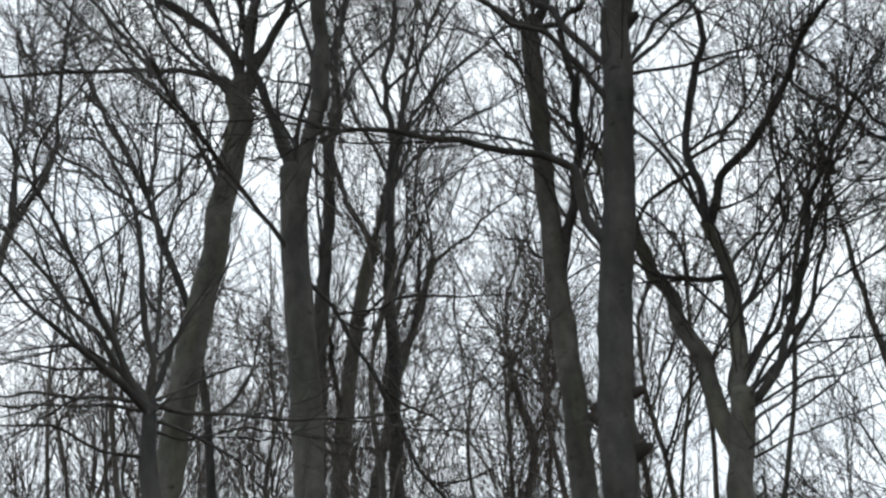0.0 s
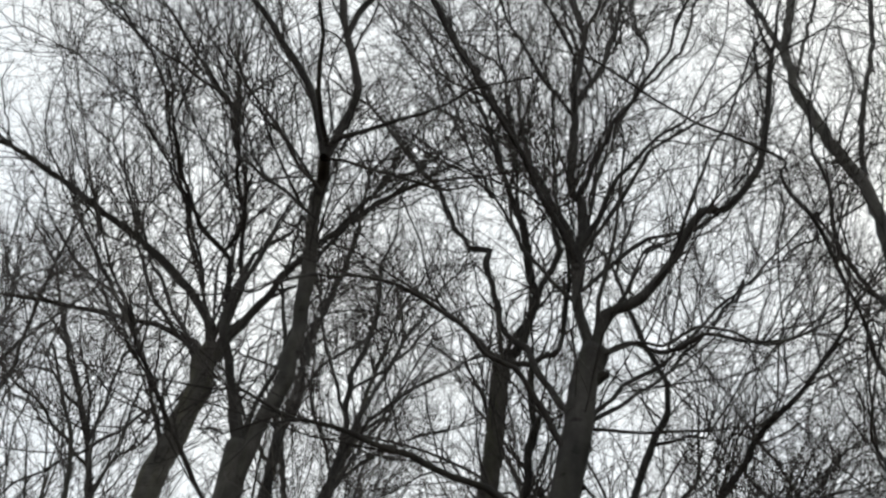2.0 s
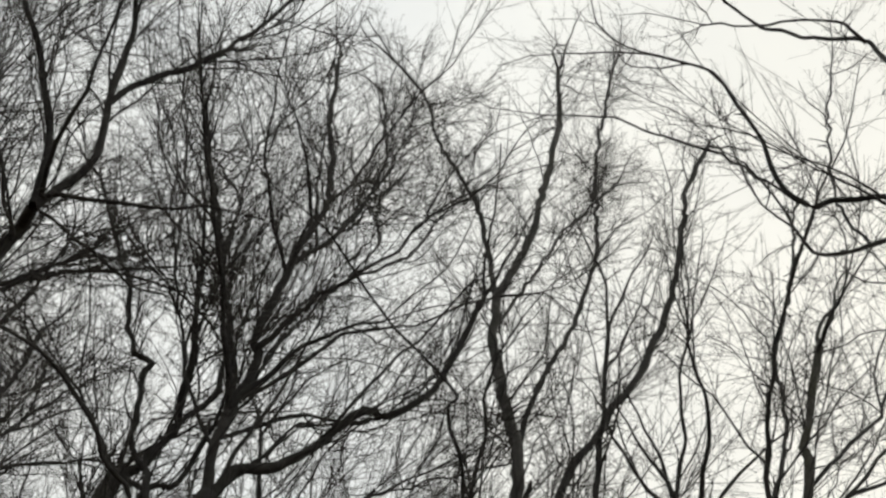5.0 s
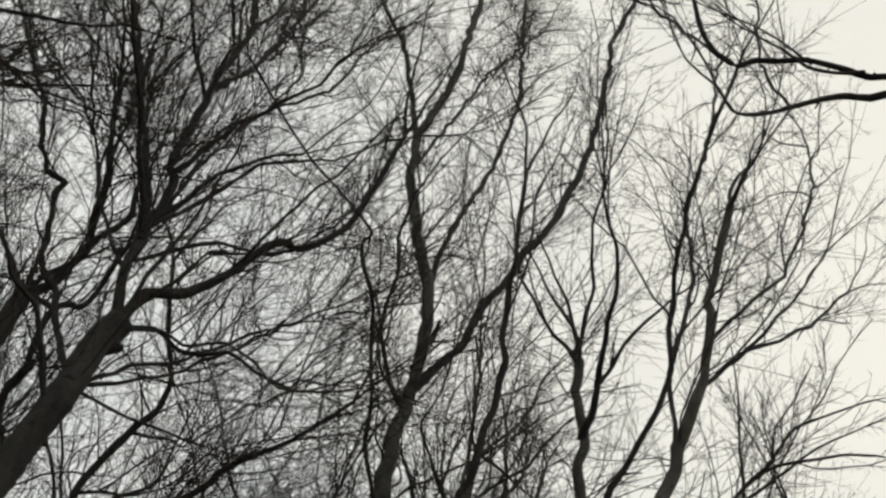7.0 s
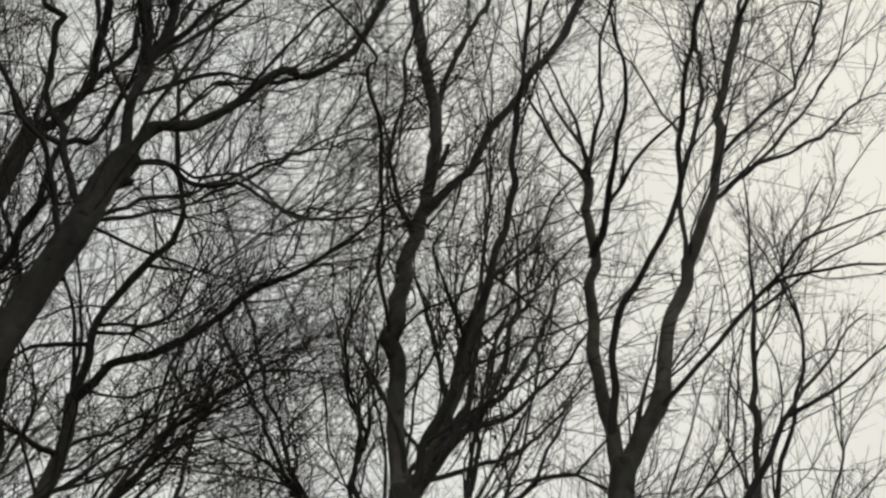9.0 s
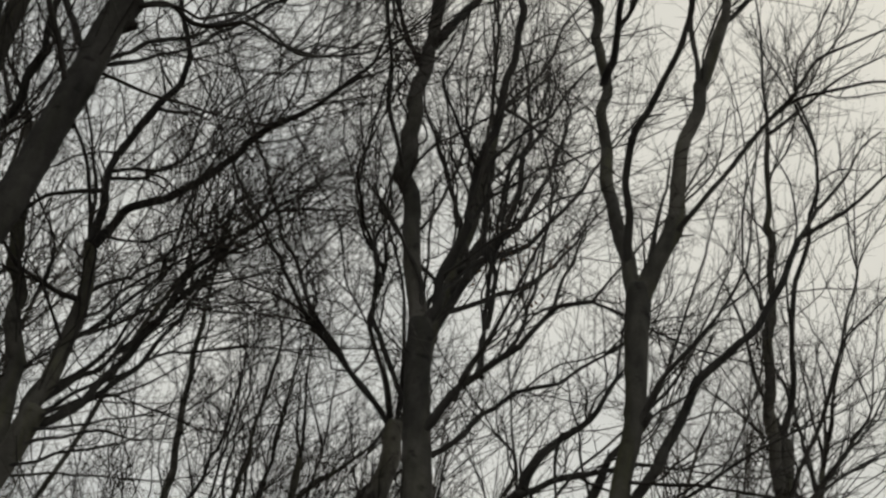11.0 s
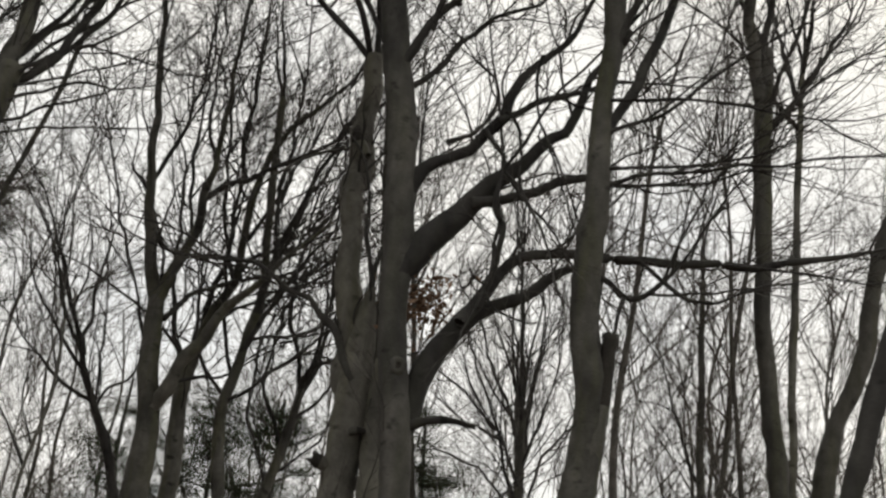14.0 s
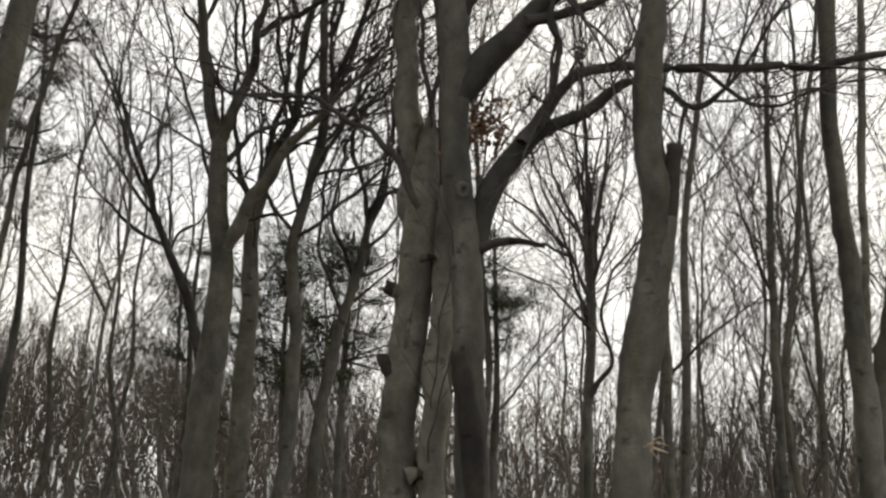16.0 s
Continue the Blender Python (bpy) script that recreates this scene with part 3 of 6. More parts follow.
limb(t, 0.038, 0.012, (0.68, 0.25, 10.95), (1.08, 0.20, 11.07), (1.45, 0.15, 10.84), (1.89, 0.07, 10.88), (2.28, -0.02, 10.64), (2.73, -0.13, 10.49), (3.21, -0.32, 10.61))
limb(t, 0.046, 0.034, (0.59, 0.22, 10.00), (0.16, 0.45, 10.88), (-0.23, 0.59, 11.59), (-0.55, 0.68, 12.09), (-0.78, 0.86, 12.85), (-0.99, 0.98, 13.47), (-1.01, 1.08, 13.77), (-1.20, 1.08, 13.86), (-1.54, 1.14, 14.39), (-1.76, 1.19, 14.85), (-1.98, 1.28, 15.43), (-2.67, 1.35, 16.58), (-3.41, 1.36, 17.80))
limb(t, 0.036, 0.015, (0.55, 0.20, 9.60), (0.29, -0.16, 10.08), (0.15, -0.44, 10.34), (-0.13, -0.79, 10.41), (-0.31, -1.07, 10.55), (-0.50, -1.37, 10.64), (-0.75, -1.72, 10.57), (-1.04, -2.16, 10.34), (-1.34, -2.76, 9.75))
limb(t, 0.058, 0.020, (0.35, 0.13, 7.99), (0.15, -0.05, 8.48), (0.15, -0.17, 8.90), (-0.12, -0.38, 9.03), (-0.63, -0.78, 9.13), (-1.15, -1.25, 9.18), (-1.56, -1.66, 9.16), (-1.88, -2.01, 9.22))
limb(t, 0.023, 0.014, (0.15, -0.17, 8.90), (-0.23, -0.23, 9.28), (-0.72, -0.34, 9.54), (-1.32, -0.50, 9.71), (-1.86, -0.69, 9.86))
limb(t, 0.029, 0.019, (0.59, 0.22, 10.00), (0.82, 0.62, 10.75), (1.32, 1.15, 11.66), (1.91, 1.75, 12.95), (2.59, 2.33, 14.33))
limb(t, 0.052, 0.038, (0.43, 0.32, 12.37), (0.23, 0.51, 13.22), (-0.20, 0.69, 14.36), (-0.67, 0.84, 15.45), (-0.85, 0.92, 15.94), (-1.45, 1.07, 17.40), (-2.13, 1.20, 19.00), (-3.24, 1.27, 21.57))
limb(t, 0.042, 0.020, (0.41, 0.34, 12.62), (0.73, 0.29, 13.30), (0.98, 0.23, 13.71), (1.25, 0.19, 14.05), (1.75, 0.08, 14.29))
limb(t, 0.041, 0.020, (0.34, 0.46, 13.69), (0.82, 0.09, 14.37), (1.25, -0.20, 14.66), (1.63, -0.47, 14.87), (2.04, -0.96, 15.16))
limb(t, 0.038, 0.028, (0.16, 0.64, 15.73), (0.36, 1.11, 17.03), (0.41, 1.68, 18.94), (0.17, 2.33, 21.57), (-0.60, 2.85, 24.52))
limb(t, 0.035, 0.015, (0.18, 0.62, 15.47), (-0.08, 0.15, 15.71), (-0.31, -0.70, 15.98), (-0.27, -1.67, 16.20))
limb(t, 0.031, 0.014, (0.13, 0.84, 17.48), (0.53, 0.48, 18.22), (0.84, -0.10, 18.76), (1.33, -0.69, 19.11))
limb(t, 0.030, 0.016, (-0.78, 0.89, 15.76), (-1.24, 1.08, 17.66), (-1.96, 0.94, 18.46), (-2.69, 0.92, 20.34))
limb(t, 0.032, 0.019, (0.47, 0.29, 12.00), (1.12, 0.83, 13.17), (1.71, 1.19, 13.67), (2.18, 1.55, 14.61))
limb(t, 0.024, 0.014, (1.52, 0.26, 12.24), (1.91, -0.19, 12.84), (2.31, -0.58, 13.19), (2.76, -1.20, 13.62))
limb(t, 0.023, 0.016, (0.87, 0.23, 11.48), (1.18, 0.56, 12.72), (1.82, 0.92, 13.40), (2.41, 1.40, 15.16))
limb(t, 0.025, 0.011, (0.73, 0.24, 10.97), (1.19, 0.14, 11.02), (1.49, 0.07, 10.85), (1.89, -0.06, 10.88), (2.62, -0.31, 10.30), (3.14, -0.55, 10.28), (3.63, -0.86, 10.33))
limb(t, 0.025, 0.017, (0.65, 0.32, 10.19), (1.23, 0.99, 11.23), (1.60, 1.44, 12.13), (2.01, 1.92, 13.23), (2.86, 2.57, 14.58), (3.45, 2.93, 15.33))
limb(t, 0.022, 0.011, (0.62, 0.27, 10.10), (1.27, 0.70, 10.26), (1.71, 0.97, 10.42), (2.02, 1.28, 11.21), (2.45, 1.61, 12.04))
limb(t, 0.033, 0.025, (0.49, 0.34, 12.79), (0.51, 0.76, 14.48), (0.76, 1.39, 16.64), (1.24, 1.88, 18.01), (1.54, 2.61, 20.98))
limb(t, 0.033, 0.018, (0.45, 0.35, 12.70), (1.03, 0.23, 13.45), (1.34, 0.13, 13.96), (2.01, 0.07, 14.29), (2.83, -0.11, 14.85))
limb(t, 0.041, 0.017, (0.42, 0.33, 12.50), (0.13, -0.25, 13.19), (-0.09, -0.81, 13.66), (-0.27, -1.27, 13.95), (-0.45, -1.76, 14.19), (-0.62, -2.44, 14.48))
limb(t, 0.020, 0.013, (-0.22, -1.16, 13.88), (-0.66, -1.22, 14.21), (-1.18, -1.16, 15.15), (-1.87, -1.10, 16.43))
limb(t, 0.023, 0.014, (-0.79, 0.90, 15.83), (-0.91, 0.52, 16.86), (-0.92, 0.18, 17.74), (-0.44, -0.13, 19.01))
limb(t, 0.029, 0.017, (0.49, 0.27, 11.77), (-0.28, 0.32, 12.97), (-0.55, 0.49, 14.00), (-0.66, 0.72, 15.01), (-0.92, 0.89, 16.09))
limb(t, 0.023, 0.016, (-0.32, 0.34, 13.10), (-0.73, 0.36, 13.96), (-1.10, 0.31, 14.47), (-1.83, 0.14, 15.18))
limb(t, 0.021, 0.016, (-0.73, 0.36, 13.96), (-1.30, 0.52, 15.35), (-1.89, 0.68, 16.78), (-2.82, 0.77, 18.67), (-3.66, 0.76, 20.41))
limb(t, 0.029, 0.013, (0.18, 0.62, 15.47), (0.29, 0.02, 16.04), (0.04, -0.80, 16.45), (-0.26, -1.51, 16.56))
limb(t, 0.030, 0.018, (0.28, 0.94, 16.55), (-0.38, 1.36, 19.03), (-0.76, 1.69, 20.94), (-1.42, 2.03, 23.45))
limb(t, 0.027, 0.019, (0.33, 1.06, 16.87), (0.39, 2.12, 20.54), (0.11, 3.05, 24.39))
limb(t, 0.026, 0.018, (0.23, 0.81, 16.22), (0.46, 1.45, 18.09), (0.67, 2.68, 22.46))
limb(t, 0.037, 0.024, (-0.03, 0.52, 11.23), (-0.53, 0.56, 11.52), (-0.96, 0.62, 12.02), (-1.22, 0.65, 12.35), (-1.60, 0.67, 12.72), (-1.95, 0.66, 12.99))
limb(t, 0.025, 0.018, (-1.16, 0.48, 15.01), (-1.77, 0.76, 16.97), (-2.59, 1.00, 19.23), (-3.44, 1.09, 21.33), (-4.21, 1.11, 23.16))
limb(t, 0.022, 0.012, (-0.28, -1.17, 13.92), (-0.50, -1.62, 14.36), (-0.66, -2.15, 14.83), (-0.68, -2.65, 15.29))
limb(t, 0.027, 0.016, (0.76, 1.39, 16.64), (0.80, 1.79, 18.29), (-0.18, 1.99, 20.42))
limb(t, 0.020, 0.015, (0.49, 0.34, 12.79), (0.44, 0.94, 15.18), (0.57, 1.34, 16.61), (0.82, 2.14, 19.69))
stub(t, 0.060, 0.045, (0.17, 0.06, 6.53), (0.36, 0.13, 6.64), (0.41, 0.15, 6.65))
stub(t, 0.074, 0.054, (0.15, 0.06, 5.96), (0.31, 0.12, 6.09), (0.38, 0.14, 6.14))
stub(t, 0.033, 0.028, (0.50, 0.18, 9.22), (0.63, 0.23, 9.34), (0.67, 0.24, 9.35))
stub(t, 0.060, 0.055, (0.62, 0.23, 10.59), (0.80, 0.29, 10.76), (0.84, 0.30, 10.78))
stub(t, 0.064, 0.050, (0.16, 0.07, 6.33), (-0.01, -0.01, 6.51), (0.02, 0.00, 6.54))
finish(t, 1.05)

t = tree("beech_tree", "twisted beech forking into zigzag stems", (-3.80, 11.89))
trunk(t, 0.171, 0.125, (0.00, 0.00, 0.00), (0.36, 0.10, 6.12), (0.43, 0.13, 6.56), (0.55, 0.16, 7.19))
limb(t, 0.112, 0.078, (0.42, 0.13, 6.50), (0.33, 0.14, 6.91), (0.16, 0.19, 7.71), (-0.01, 0.22, 8.30), (-0.23, 0.24, 8.94), (-0.40, 0.26, 9.59), (-0.44, 0.28, 9.82), (-0.65, 0.31, 10.59))
limb(t, 0.114, 0.080, (0.50, 0.15, 6.95), (0.57, 0.25, 7.59), (0.59, 0.38, 8.27), (0.52, 0.47, 8.88), (0.38, 0.52, 9.37))
limb(t, 0.057, 0.036, (0.40, 0.51, 9.31), (0.37, 0.59, 9.94), (0.27, 0.62, 10.37), (0.31, 0.69, 10.80), (0.52, 0.85, 11.64), (0.62, 0.96, 12.11), (0.60, 1.00, 12.51), (0.32, 1.04, 13.26), (-0.11, 1.09, 14.65))
limb(t, 0.063, 0.030, (0.40, 0.51, 9.31), (0.66, 0.47, 9.83), (1.01, 0.47, 10.03), (1.36, 0.42, 10.42), (1.66, 0.34, 10.85), (1.91, 0.28, 11.14), (2.38, 0.19, 11.54), (2.87, 0.03, 12.18))
limb(t, 0.052, 0.028, (0.50, 0.15, 6.95), (0.91, 0.37, 7.44), (0.98, 0.45, 7.73), (1.26, 0.69, 8.53), (1.46, 0.94, 9.56), (1.78, 1.14, 10.22), (2.04, 1.29, 10.75))
limb(t, 0.034, 0.019, (0.86, 0.35, 7.38), (1.24, 0.70, 8.14), (1.42, 0.97, 8.88), (1.59, 1.27, 9.77), (1.55, 1.61, 11.00))
limb(t, 0.029, 0.014, (0.58, 0.35, 8.10), (0.97, 0.32, 8.52), (1.28, 0.21, 9.02), (1.35, 0.01, 9.65))
limb(t, 0.027, 0.017, (0.29, 0.61, 10.26), (0.62, 0.95, 10.67), (0.88, 1.26, 11.24), (0.83, 1.73, 12.63))
limb(t, 0.025, 0.013, (0.49, 0.83, 11.53), (0.83, 1.04, 11.70), (1.02, 1.14, 11.76), (1.10, 1.27, 12.26))
limb(t, 0.039, 0.019, (0.55, 0.42, 8.58), (0.18, 0.14, 8.54), (-0.16, -0.20, 8.64), (-0.28, -0.38, 8.81))
limb(t, 0.031, 0.018, (0.54, 0.20, 7.27), (0.89, 0.44, 7.84), (1.23, 0.71, 8.59), (1.69, 1.10, 9.92), (1.96, 1.26, 10.31))
limb(t, 0.029, 0.017, (0.55, 0.23, 7.43), (0.93, 0.52, 8.08), (1.07, 0.79, 9.02), (1.22, 0.97, 9.59))
limb(t, 0.023, 0.015, (0.53, 0.16, 7.11), (0.95, 0.53, 7.78), (1.47, 0.98, 8.53), (2.22, 1.45, 9.03))
limb(t, 0.036, 0.017, (0.33, 0.60, 10.10), (-0.13, 0.33, 9.77), (-0.27, 0.17, 9.35), (-0.40, 0.02, 9.00))
limb(t, 0.025, 0.013, (0.54, 0.44, 8.66), (0.89, 0.75, 9.24), (1.38, 1.23, 10.25), (1.87, 1.64, 11.12))
limb(t, 0.025, 0.011, (0.58, 0.39, 8.35), (1.25, 0.28, 9.08), (1.87, 0.16, 9.56))
limb(t, 0.025, 0.011, (0.58, 0.35, 8.10), (1.08, 0.24, 8.40), (1.64, 0.05, 8.77), (2.33, -0.16, 8.98))
limb(t, 0.023, 0.011, (0.47, 0.50, 9.45), (1.00, 0.38, 9.44), (1.52, 0.13, 9.73))
limb(t, 0.024, 0.011, (0.58, 0.32, 7.93), (0.25, 0.08, 8.45), (0.18, -0.12, 8.99), (-0.12, -0.38, 9.35))
limb(t, 0.024, 0.012, (0.27, 0.62, 10.37), (0.81, 0.63, 10.56), (1.20, 0.60, 10.77), (1.50, 0.49, 11.30))
limb(t, 0.017, 0.006, (0.60, 0.09, 6.95, 0.017), (0.80, 0.30, 7.14, 0.015), (1.11, 0.52, 7.35, 0.013), (1.42, 0.74, 7.61, 0.011), (1.78, 0.95, 8.01, 0.006))
limb(t, 0.017, 0.006, (0.56, 0.08, 6.78, 0.017), (0.76, 0.36, 7.05, 0.015), (1.04, 0.66, 7.30, 0.013), (1.37, 0.96, 7.45, 0.011), (1.73, 1.25, 7.70, 0.006))
limb(t, 0.017, 0.006, (0.46, 0.05, 6.51, 0.017), (0.75, 0.23, 6.71, 0.015), (0.99, 0.39, 6.95, 0.013), (1.30, 0.56, 7.16, 0.011), (1.55, 0.71, 7.52, 0.006))
limb(t, 0.017, 0.007, (0.39, 0.03, 6.38, 0.017), (0.58, 0.40, 6.62, 0.013), (0.85, 0.77, 6.86, 0.011), (1.31, 1.17, 7.08, 0.009), (1.70, 1.55, 7.34, 0.007))
limb(t, 0.018, 0.007, (0.63, 0.10, 7.09, 0.018), (0.84, 0.36, 7.44, 0.017), (1.07, 0.62, 7.73, 0.016), (1.37, 0.88, 8.07, 0.011), (1.72, 1.14, 8.61, 0.007))
finish(t, 0.74, up=0.12, reach=1.25)

t = tree("beech_tree", "small dark beech with low sweeping branches", (-5.23, 6.71), SHADED_BARK)
trunk(t, 0.059, 0.032, (0.00, 0.00, 0.00, 0.062), (-0.38, -0.33, 4.95, 0.059), (-0.41, -0.35, 5.25, 0.055), (-0.42, -0.36, 5.46, 0.045), (-0.43, -0.36, 5.60, 0.032))
limb(t, 0.029, 0.007, (-0.42, -0.36, 5.52, 0.029), (-0.54, -0.63, 5.94, 0.024), (-0.57, -0.81, 6.16, 0.020), (-0.58, -0.98, 6.33, 0.017), (-0.60, -1.17, 6.54, 0.015), (-0.60, -1.34, 6.70, 0.012), (-0.59, -1.50, 6.84, 0.009), (-0.62, -1.70, 7.03, 0.007))
limb(t, 0.029, 0.009, (-0.42, -0.36, 5.50, 0.029), (-0.54, -0.69, 5.71, 0.022), (-0.58, -0.95, 5.80, 0.018), (-0.60, -1.20, 5.89, 0.015), (-0.65, -1.49, 6.02, 0.013), (-0.70, -1.80, 6.13, 0.009))
limb(t, 0.024, 0.008, (-0.42, -0.36, 5.58, 0.024), (-0.62, -0.72, 6.00, 0.018), (-0.72, -0.99, 6.23, 0.015), (-0.81, -1.27, 6.46, 0.012), (-0.87, -1.53, 6.59, 0.008))
limb(t, 0.021, 0.008, (-0.42, -0.36, 5.58, 0.021), (-0.46, -0.28, 5.83, 0.018), (-0.52, -0.23, 6.08, 0.017), (-0.58, -0.17, 6.39, 0.016), (-0.63, -0.10, 6.63, 0.013), (-0.70, -0.05, 7.01, 0.011), (-0.81, -0.04, 7.51, 0.008))
limb(t, 0.016, 0.005, (-0.44, -0.38, 5.57, 0.016), (-0.60, -0.80, 5.52, 0.012), (-0.74, -1.24, 5.41, 0.009), (-0.78, -1.59, 5.29, 0.005))
limb(t, 0.019, 0.009, (-0.43, -0.37, 5.56, 0.019), (-0.31, -0.13, 5.59, 0.018), (-0.08, 0.18, 5.58, 0.015), (0.08, 0.42, 5.60, 0.013), (0.31, 0.71, 5.65, 0.009))
limb(t, 0.015, 0.005, (-0.44, -0.38, 5.51, 0.015), (-0.57, -0.77, 5.44, 0.010), (-0.73, -1.22, 5.32, 0.007), (-0.76, -1.55, 5.24, 0.005))
limb(t, 0.013, 0.008, (-0.42, -0.36, 5.44, 0.013), (-0.30, -0.12, 5.42, 0.012), (-0.23, 0.07, 5.37, 0.011), (-0.11, 0.28, 5.24, 0.008))
limb(t, 0.013, 0.006, (-0.40, -0.34, 5.18, 0.013), (-0.54, -0.64, 5.17, 0.012), (-0.58, -0.85, 5.19, 0.010), (-0.61, -1.07, 5.17, 0.009), (-0.68, -1.32, 5.13, 0.006))
limb(t, 0.012, 0.005, (-0.46, -0.40, 5.59, 0.012), (-0.58, -0.71, 5.73, 0.011), (-0.65, -0.99, 5.66, 0.009), (-0.73, -1.30, 5.63, 0.006), (-0.75, -1.55, 5.54, 0.005))
limb(t, 0.011, 0.005, (-0.55, -0.47, 5.78, 0.011), (-0.64, -0.84, 5.87, 0.009), (-0.64, -1.13, 5.73, 0.008), (-0.66, -1.45, 5.55, 0.005))
limb(t, 0.012, 0.004, (-0.40, -0.35, 5.58, 0.012), (-0.31, 0.00, 5.83, 0.010), (-0.16, 0.37, 6.07, 0.007), (-0.02, 0.72, 6.22, 0.004))
limb(t, 0.011, 0.006, (-0.62, -0.54, 6.00, 0.011), (-0.60, -0.67, 6.33, 0.010), (-0.59, -0.80, 6.62, 0.008), (-0.60, -0.94, 6.90, 0.006))
limb(t, 0.011, 0.004, (-0.73, -0.65, 6.28, 0.011), (-0.72, -0.92, 6.19, 0.008), (-0.75, -1.24, 6.07, 0.007), (-0.73, -1.52, 5.88, 0.004))
limb(t, 0.012, 0.006, (-0.41, -0.35, 5.38, 0.012), (-0.32, -0.09, 5.38, 0.011), (-0.05, 0.29, 5.51, 0.008), (0.19, 0.62, 5.51, 0.006))
limb(t, 0.010, 0.006, (-0.42, -0.36, 6.26, 0.010), (-0.56, -0.39, 6.64, 0.009), (-0.67, -0.41, 7.00, 0.007), (-0.82, -0.46, 7.31, 0.006))
limb(t, 0.011, 0.004, (-0.80, -0.72, 5.96, 0.011), (-0.85, -0.91, 5.84, 0.008), (-0.92, -1.13, 5.74, 0.006), (-0.93, -1.29, 5.62, 0.004))
finish(t, 1.20)

t = tree("beech_tree", "slim grey beech with ascending branches", (-12.53, 11.48))
trunk(t, 0.098, 0.058, (0.00, 0.00, 0.00), (-0.20, -0.23, 8.11), (-0.29, -0.33, 9.90), (-0.28, -0.32, 11.36), (-0.20, -0.24, 12.10))
limb(t, 0.050, 0.021, (-0.21, -0.25, 12.01), (0.15, -0.18, 12.48), (0.56, -0.31, 13.19), (0.90, -0.70, 14.08), (1.33, -1.01, 14.89))
limb(t, 0.037, 0.020, (-0.21, -0.25, 12.01), (-0.63, 0.07, 13.60), (-0.93, 0.50, 15.16), (-1.41, 0.77, 16.83))
limb(t, 0.033, 0.017, (0.10, -0.19, 12.41), (0.37, -0.39, 13.22), (0.98, -0.30, 14.01), (1.40, -0.23, 14.49))
finish(t, 2.40)

t = tree("beech_tree", "tall straight beech with heavy horizontal limbs", (0.83, 10.97), DARK_BARK)
trunk(t, 0.133, 0.112, (0.00, 0.00, 0.00, 0.140), (-0.07, 0.00, 1.97, 0.133), (-0.10, 0.01, 2.33, 0.130), (-0.12, 0.01, 2.78, 0.126), (-0.16, 0.01, 3.23, 0.123), (-0.19, 0.01, 3.69, 0.124), (-0.23, 0.01, 4.17, 0.123), (-0.30, 0.02, 4.64, 0.117), (-0.33, 0.02, 5.13, 0.116), (-0.35, 0.02, 5.63, 0.124), (-0.38, 0.02, 6.13, 0.125), (-0.55, 0.03, 7.42, 0.126), (-0.68, 0.02, 8.34, 0.112))
limb(t, 0.103, 0.057, (-0.64, 0.02, 8.12), (-0.86, 0.16, 9.10), (-1.05, 0.31, 10.06), (-1.10, 0.32, 10.16), (-1.17, 0.48, 11.30), (-1.17, 0.60, 12.10), (-1.12, 0.67, 12.66), (-1.19, 0.79, 13.53), (-1.33, 0.90, 14.32), (-1.68, 1.04, 15.48), (-1.98, 1.17, 16.54), (-2.14, 1.32, 17.76), (-1.97, 1.55, 19.41), (-1.95, 1.86, 21.90), (-2.05, 2.19, 24.74), (-2.41, 2.49, 27.63))
limb(t, 0.060, 0.032, (-0.67, 0.02, 8.27), (-0.55, -0.01, 8.50), (-0.58, -0.05, 8.80), (-0.41, -0.15, 9.41), (-0.43, -0.24, 10.01), (-0.33, -0.32, 10.50), (-0.26, -0.41, 11.10), (-0.26, -0.53, 11.83), (-0.39, -0.71, 12.99), (-0.51, -0.97, 14.48))
limb(t, 0.070, 0.052, (-1.15, 0.63, 12.31), (-0.79, 0.77, 13.23), (-0.64, 0.88, 14.12), (-0.28, 1.05, 15.41), (0.19, 1.26, 17.20), (0.42, 1.51, 19.36), (0.48, 1.86, 22.29), (0.46, 1.88, 22.53), (0.82, 2.12, 24.98))
limb(t, 0.035, 0.019, (-1.17, 0.57, 11.90), (-1.44, 0.40, 12.23), (-1.65, 0.15, 12.61), (-1.66, -0.19, 13.21), (-1.76, -0.49, 13.63), (-1.73, -0.74, 13.99))
limb(t, 0.044, 0.052, (-1.31, 0.89, 14.23), (-1.29, 1.41, 15.85), (-0.97, 2.33, 18.92), (-0.84, 3.26, 22.28), (-0.93, 3.57, 23.50), (-1.22, 4.51, 27.26), (-1.45, 6.44, 36.05))
limb(t, 0.051, 0.033, (-2.14, 1.32, 17.76), (-3.02, 1.95, 21.13), (-4.06, 2.26, 23.34), (-4.95, 2.53, 25.74), (-5.84, 2.52, 26.82))
limb(t, 0.030, 0.016, (-1.10, 0.32, 10.16), (-1.40, -0.02, 10.81), (-1.72, -0.78, 11.91), (-2.02, -1.26, 12.44), (-2.00, -1.30, 12.48), (-2.83, -2.04, 12.66), (-3.22, -2.49, 12.77), (-3.57, -2.93, 12.79))
limb(t, 0.034, 0.026, (-2.04, 1.22, 17.00), (-1.77, 1.81, 19.09), (-1.51, 2.47, 21.52), (-0.76, 3.32, 24.81))
limb(t, 0.037, 0.018, (-0.50, 0.02, 6.91), (-0.09, 0.07, 7.29), (0.04, 0.13, 7.57), (0.33, 0.20, 7.90), (0.70, 0.25, 8.12), (1.12, 0.31, 8.54))
limb(t, 0.052, 0.022, (-0.53, 0.02, 7.11), (-0.09, -0.08, 7.80), (0.24, -0.17, 8.15), (0.55, -0.26, 8.62), (0.85, -0.34, 8.70))
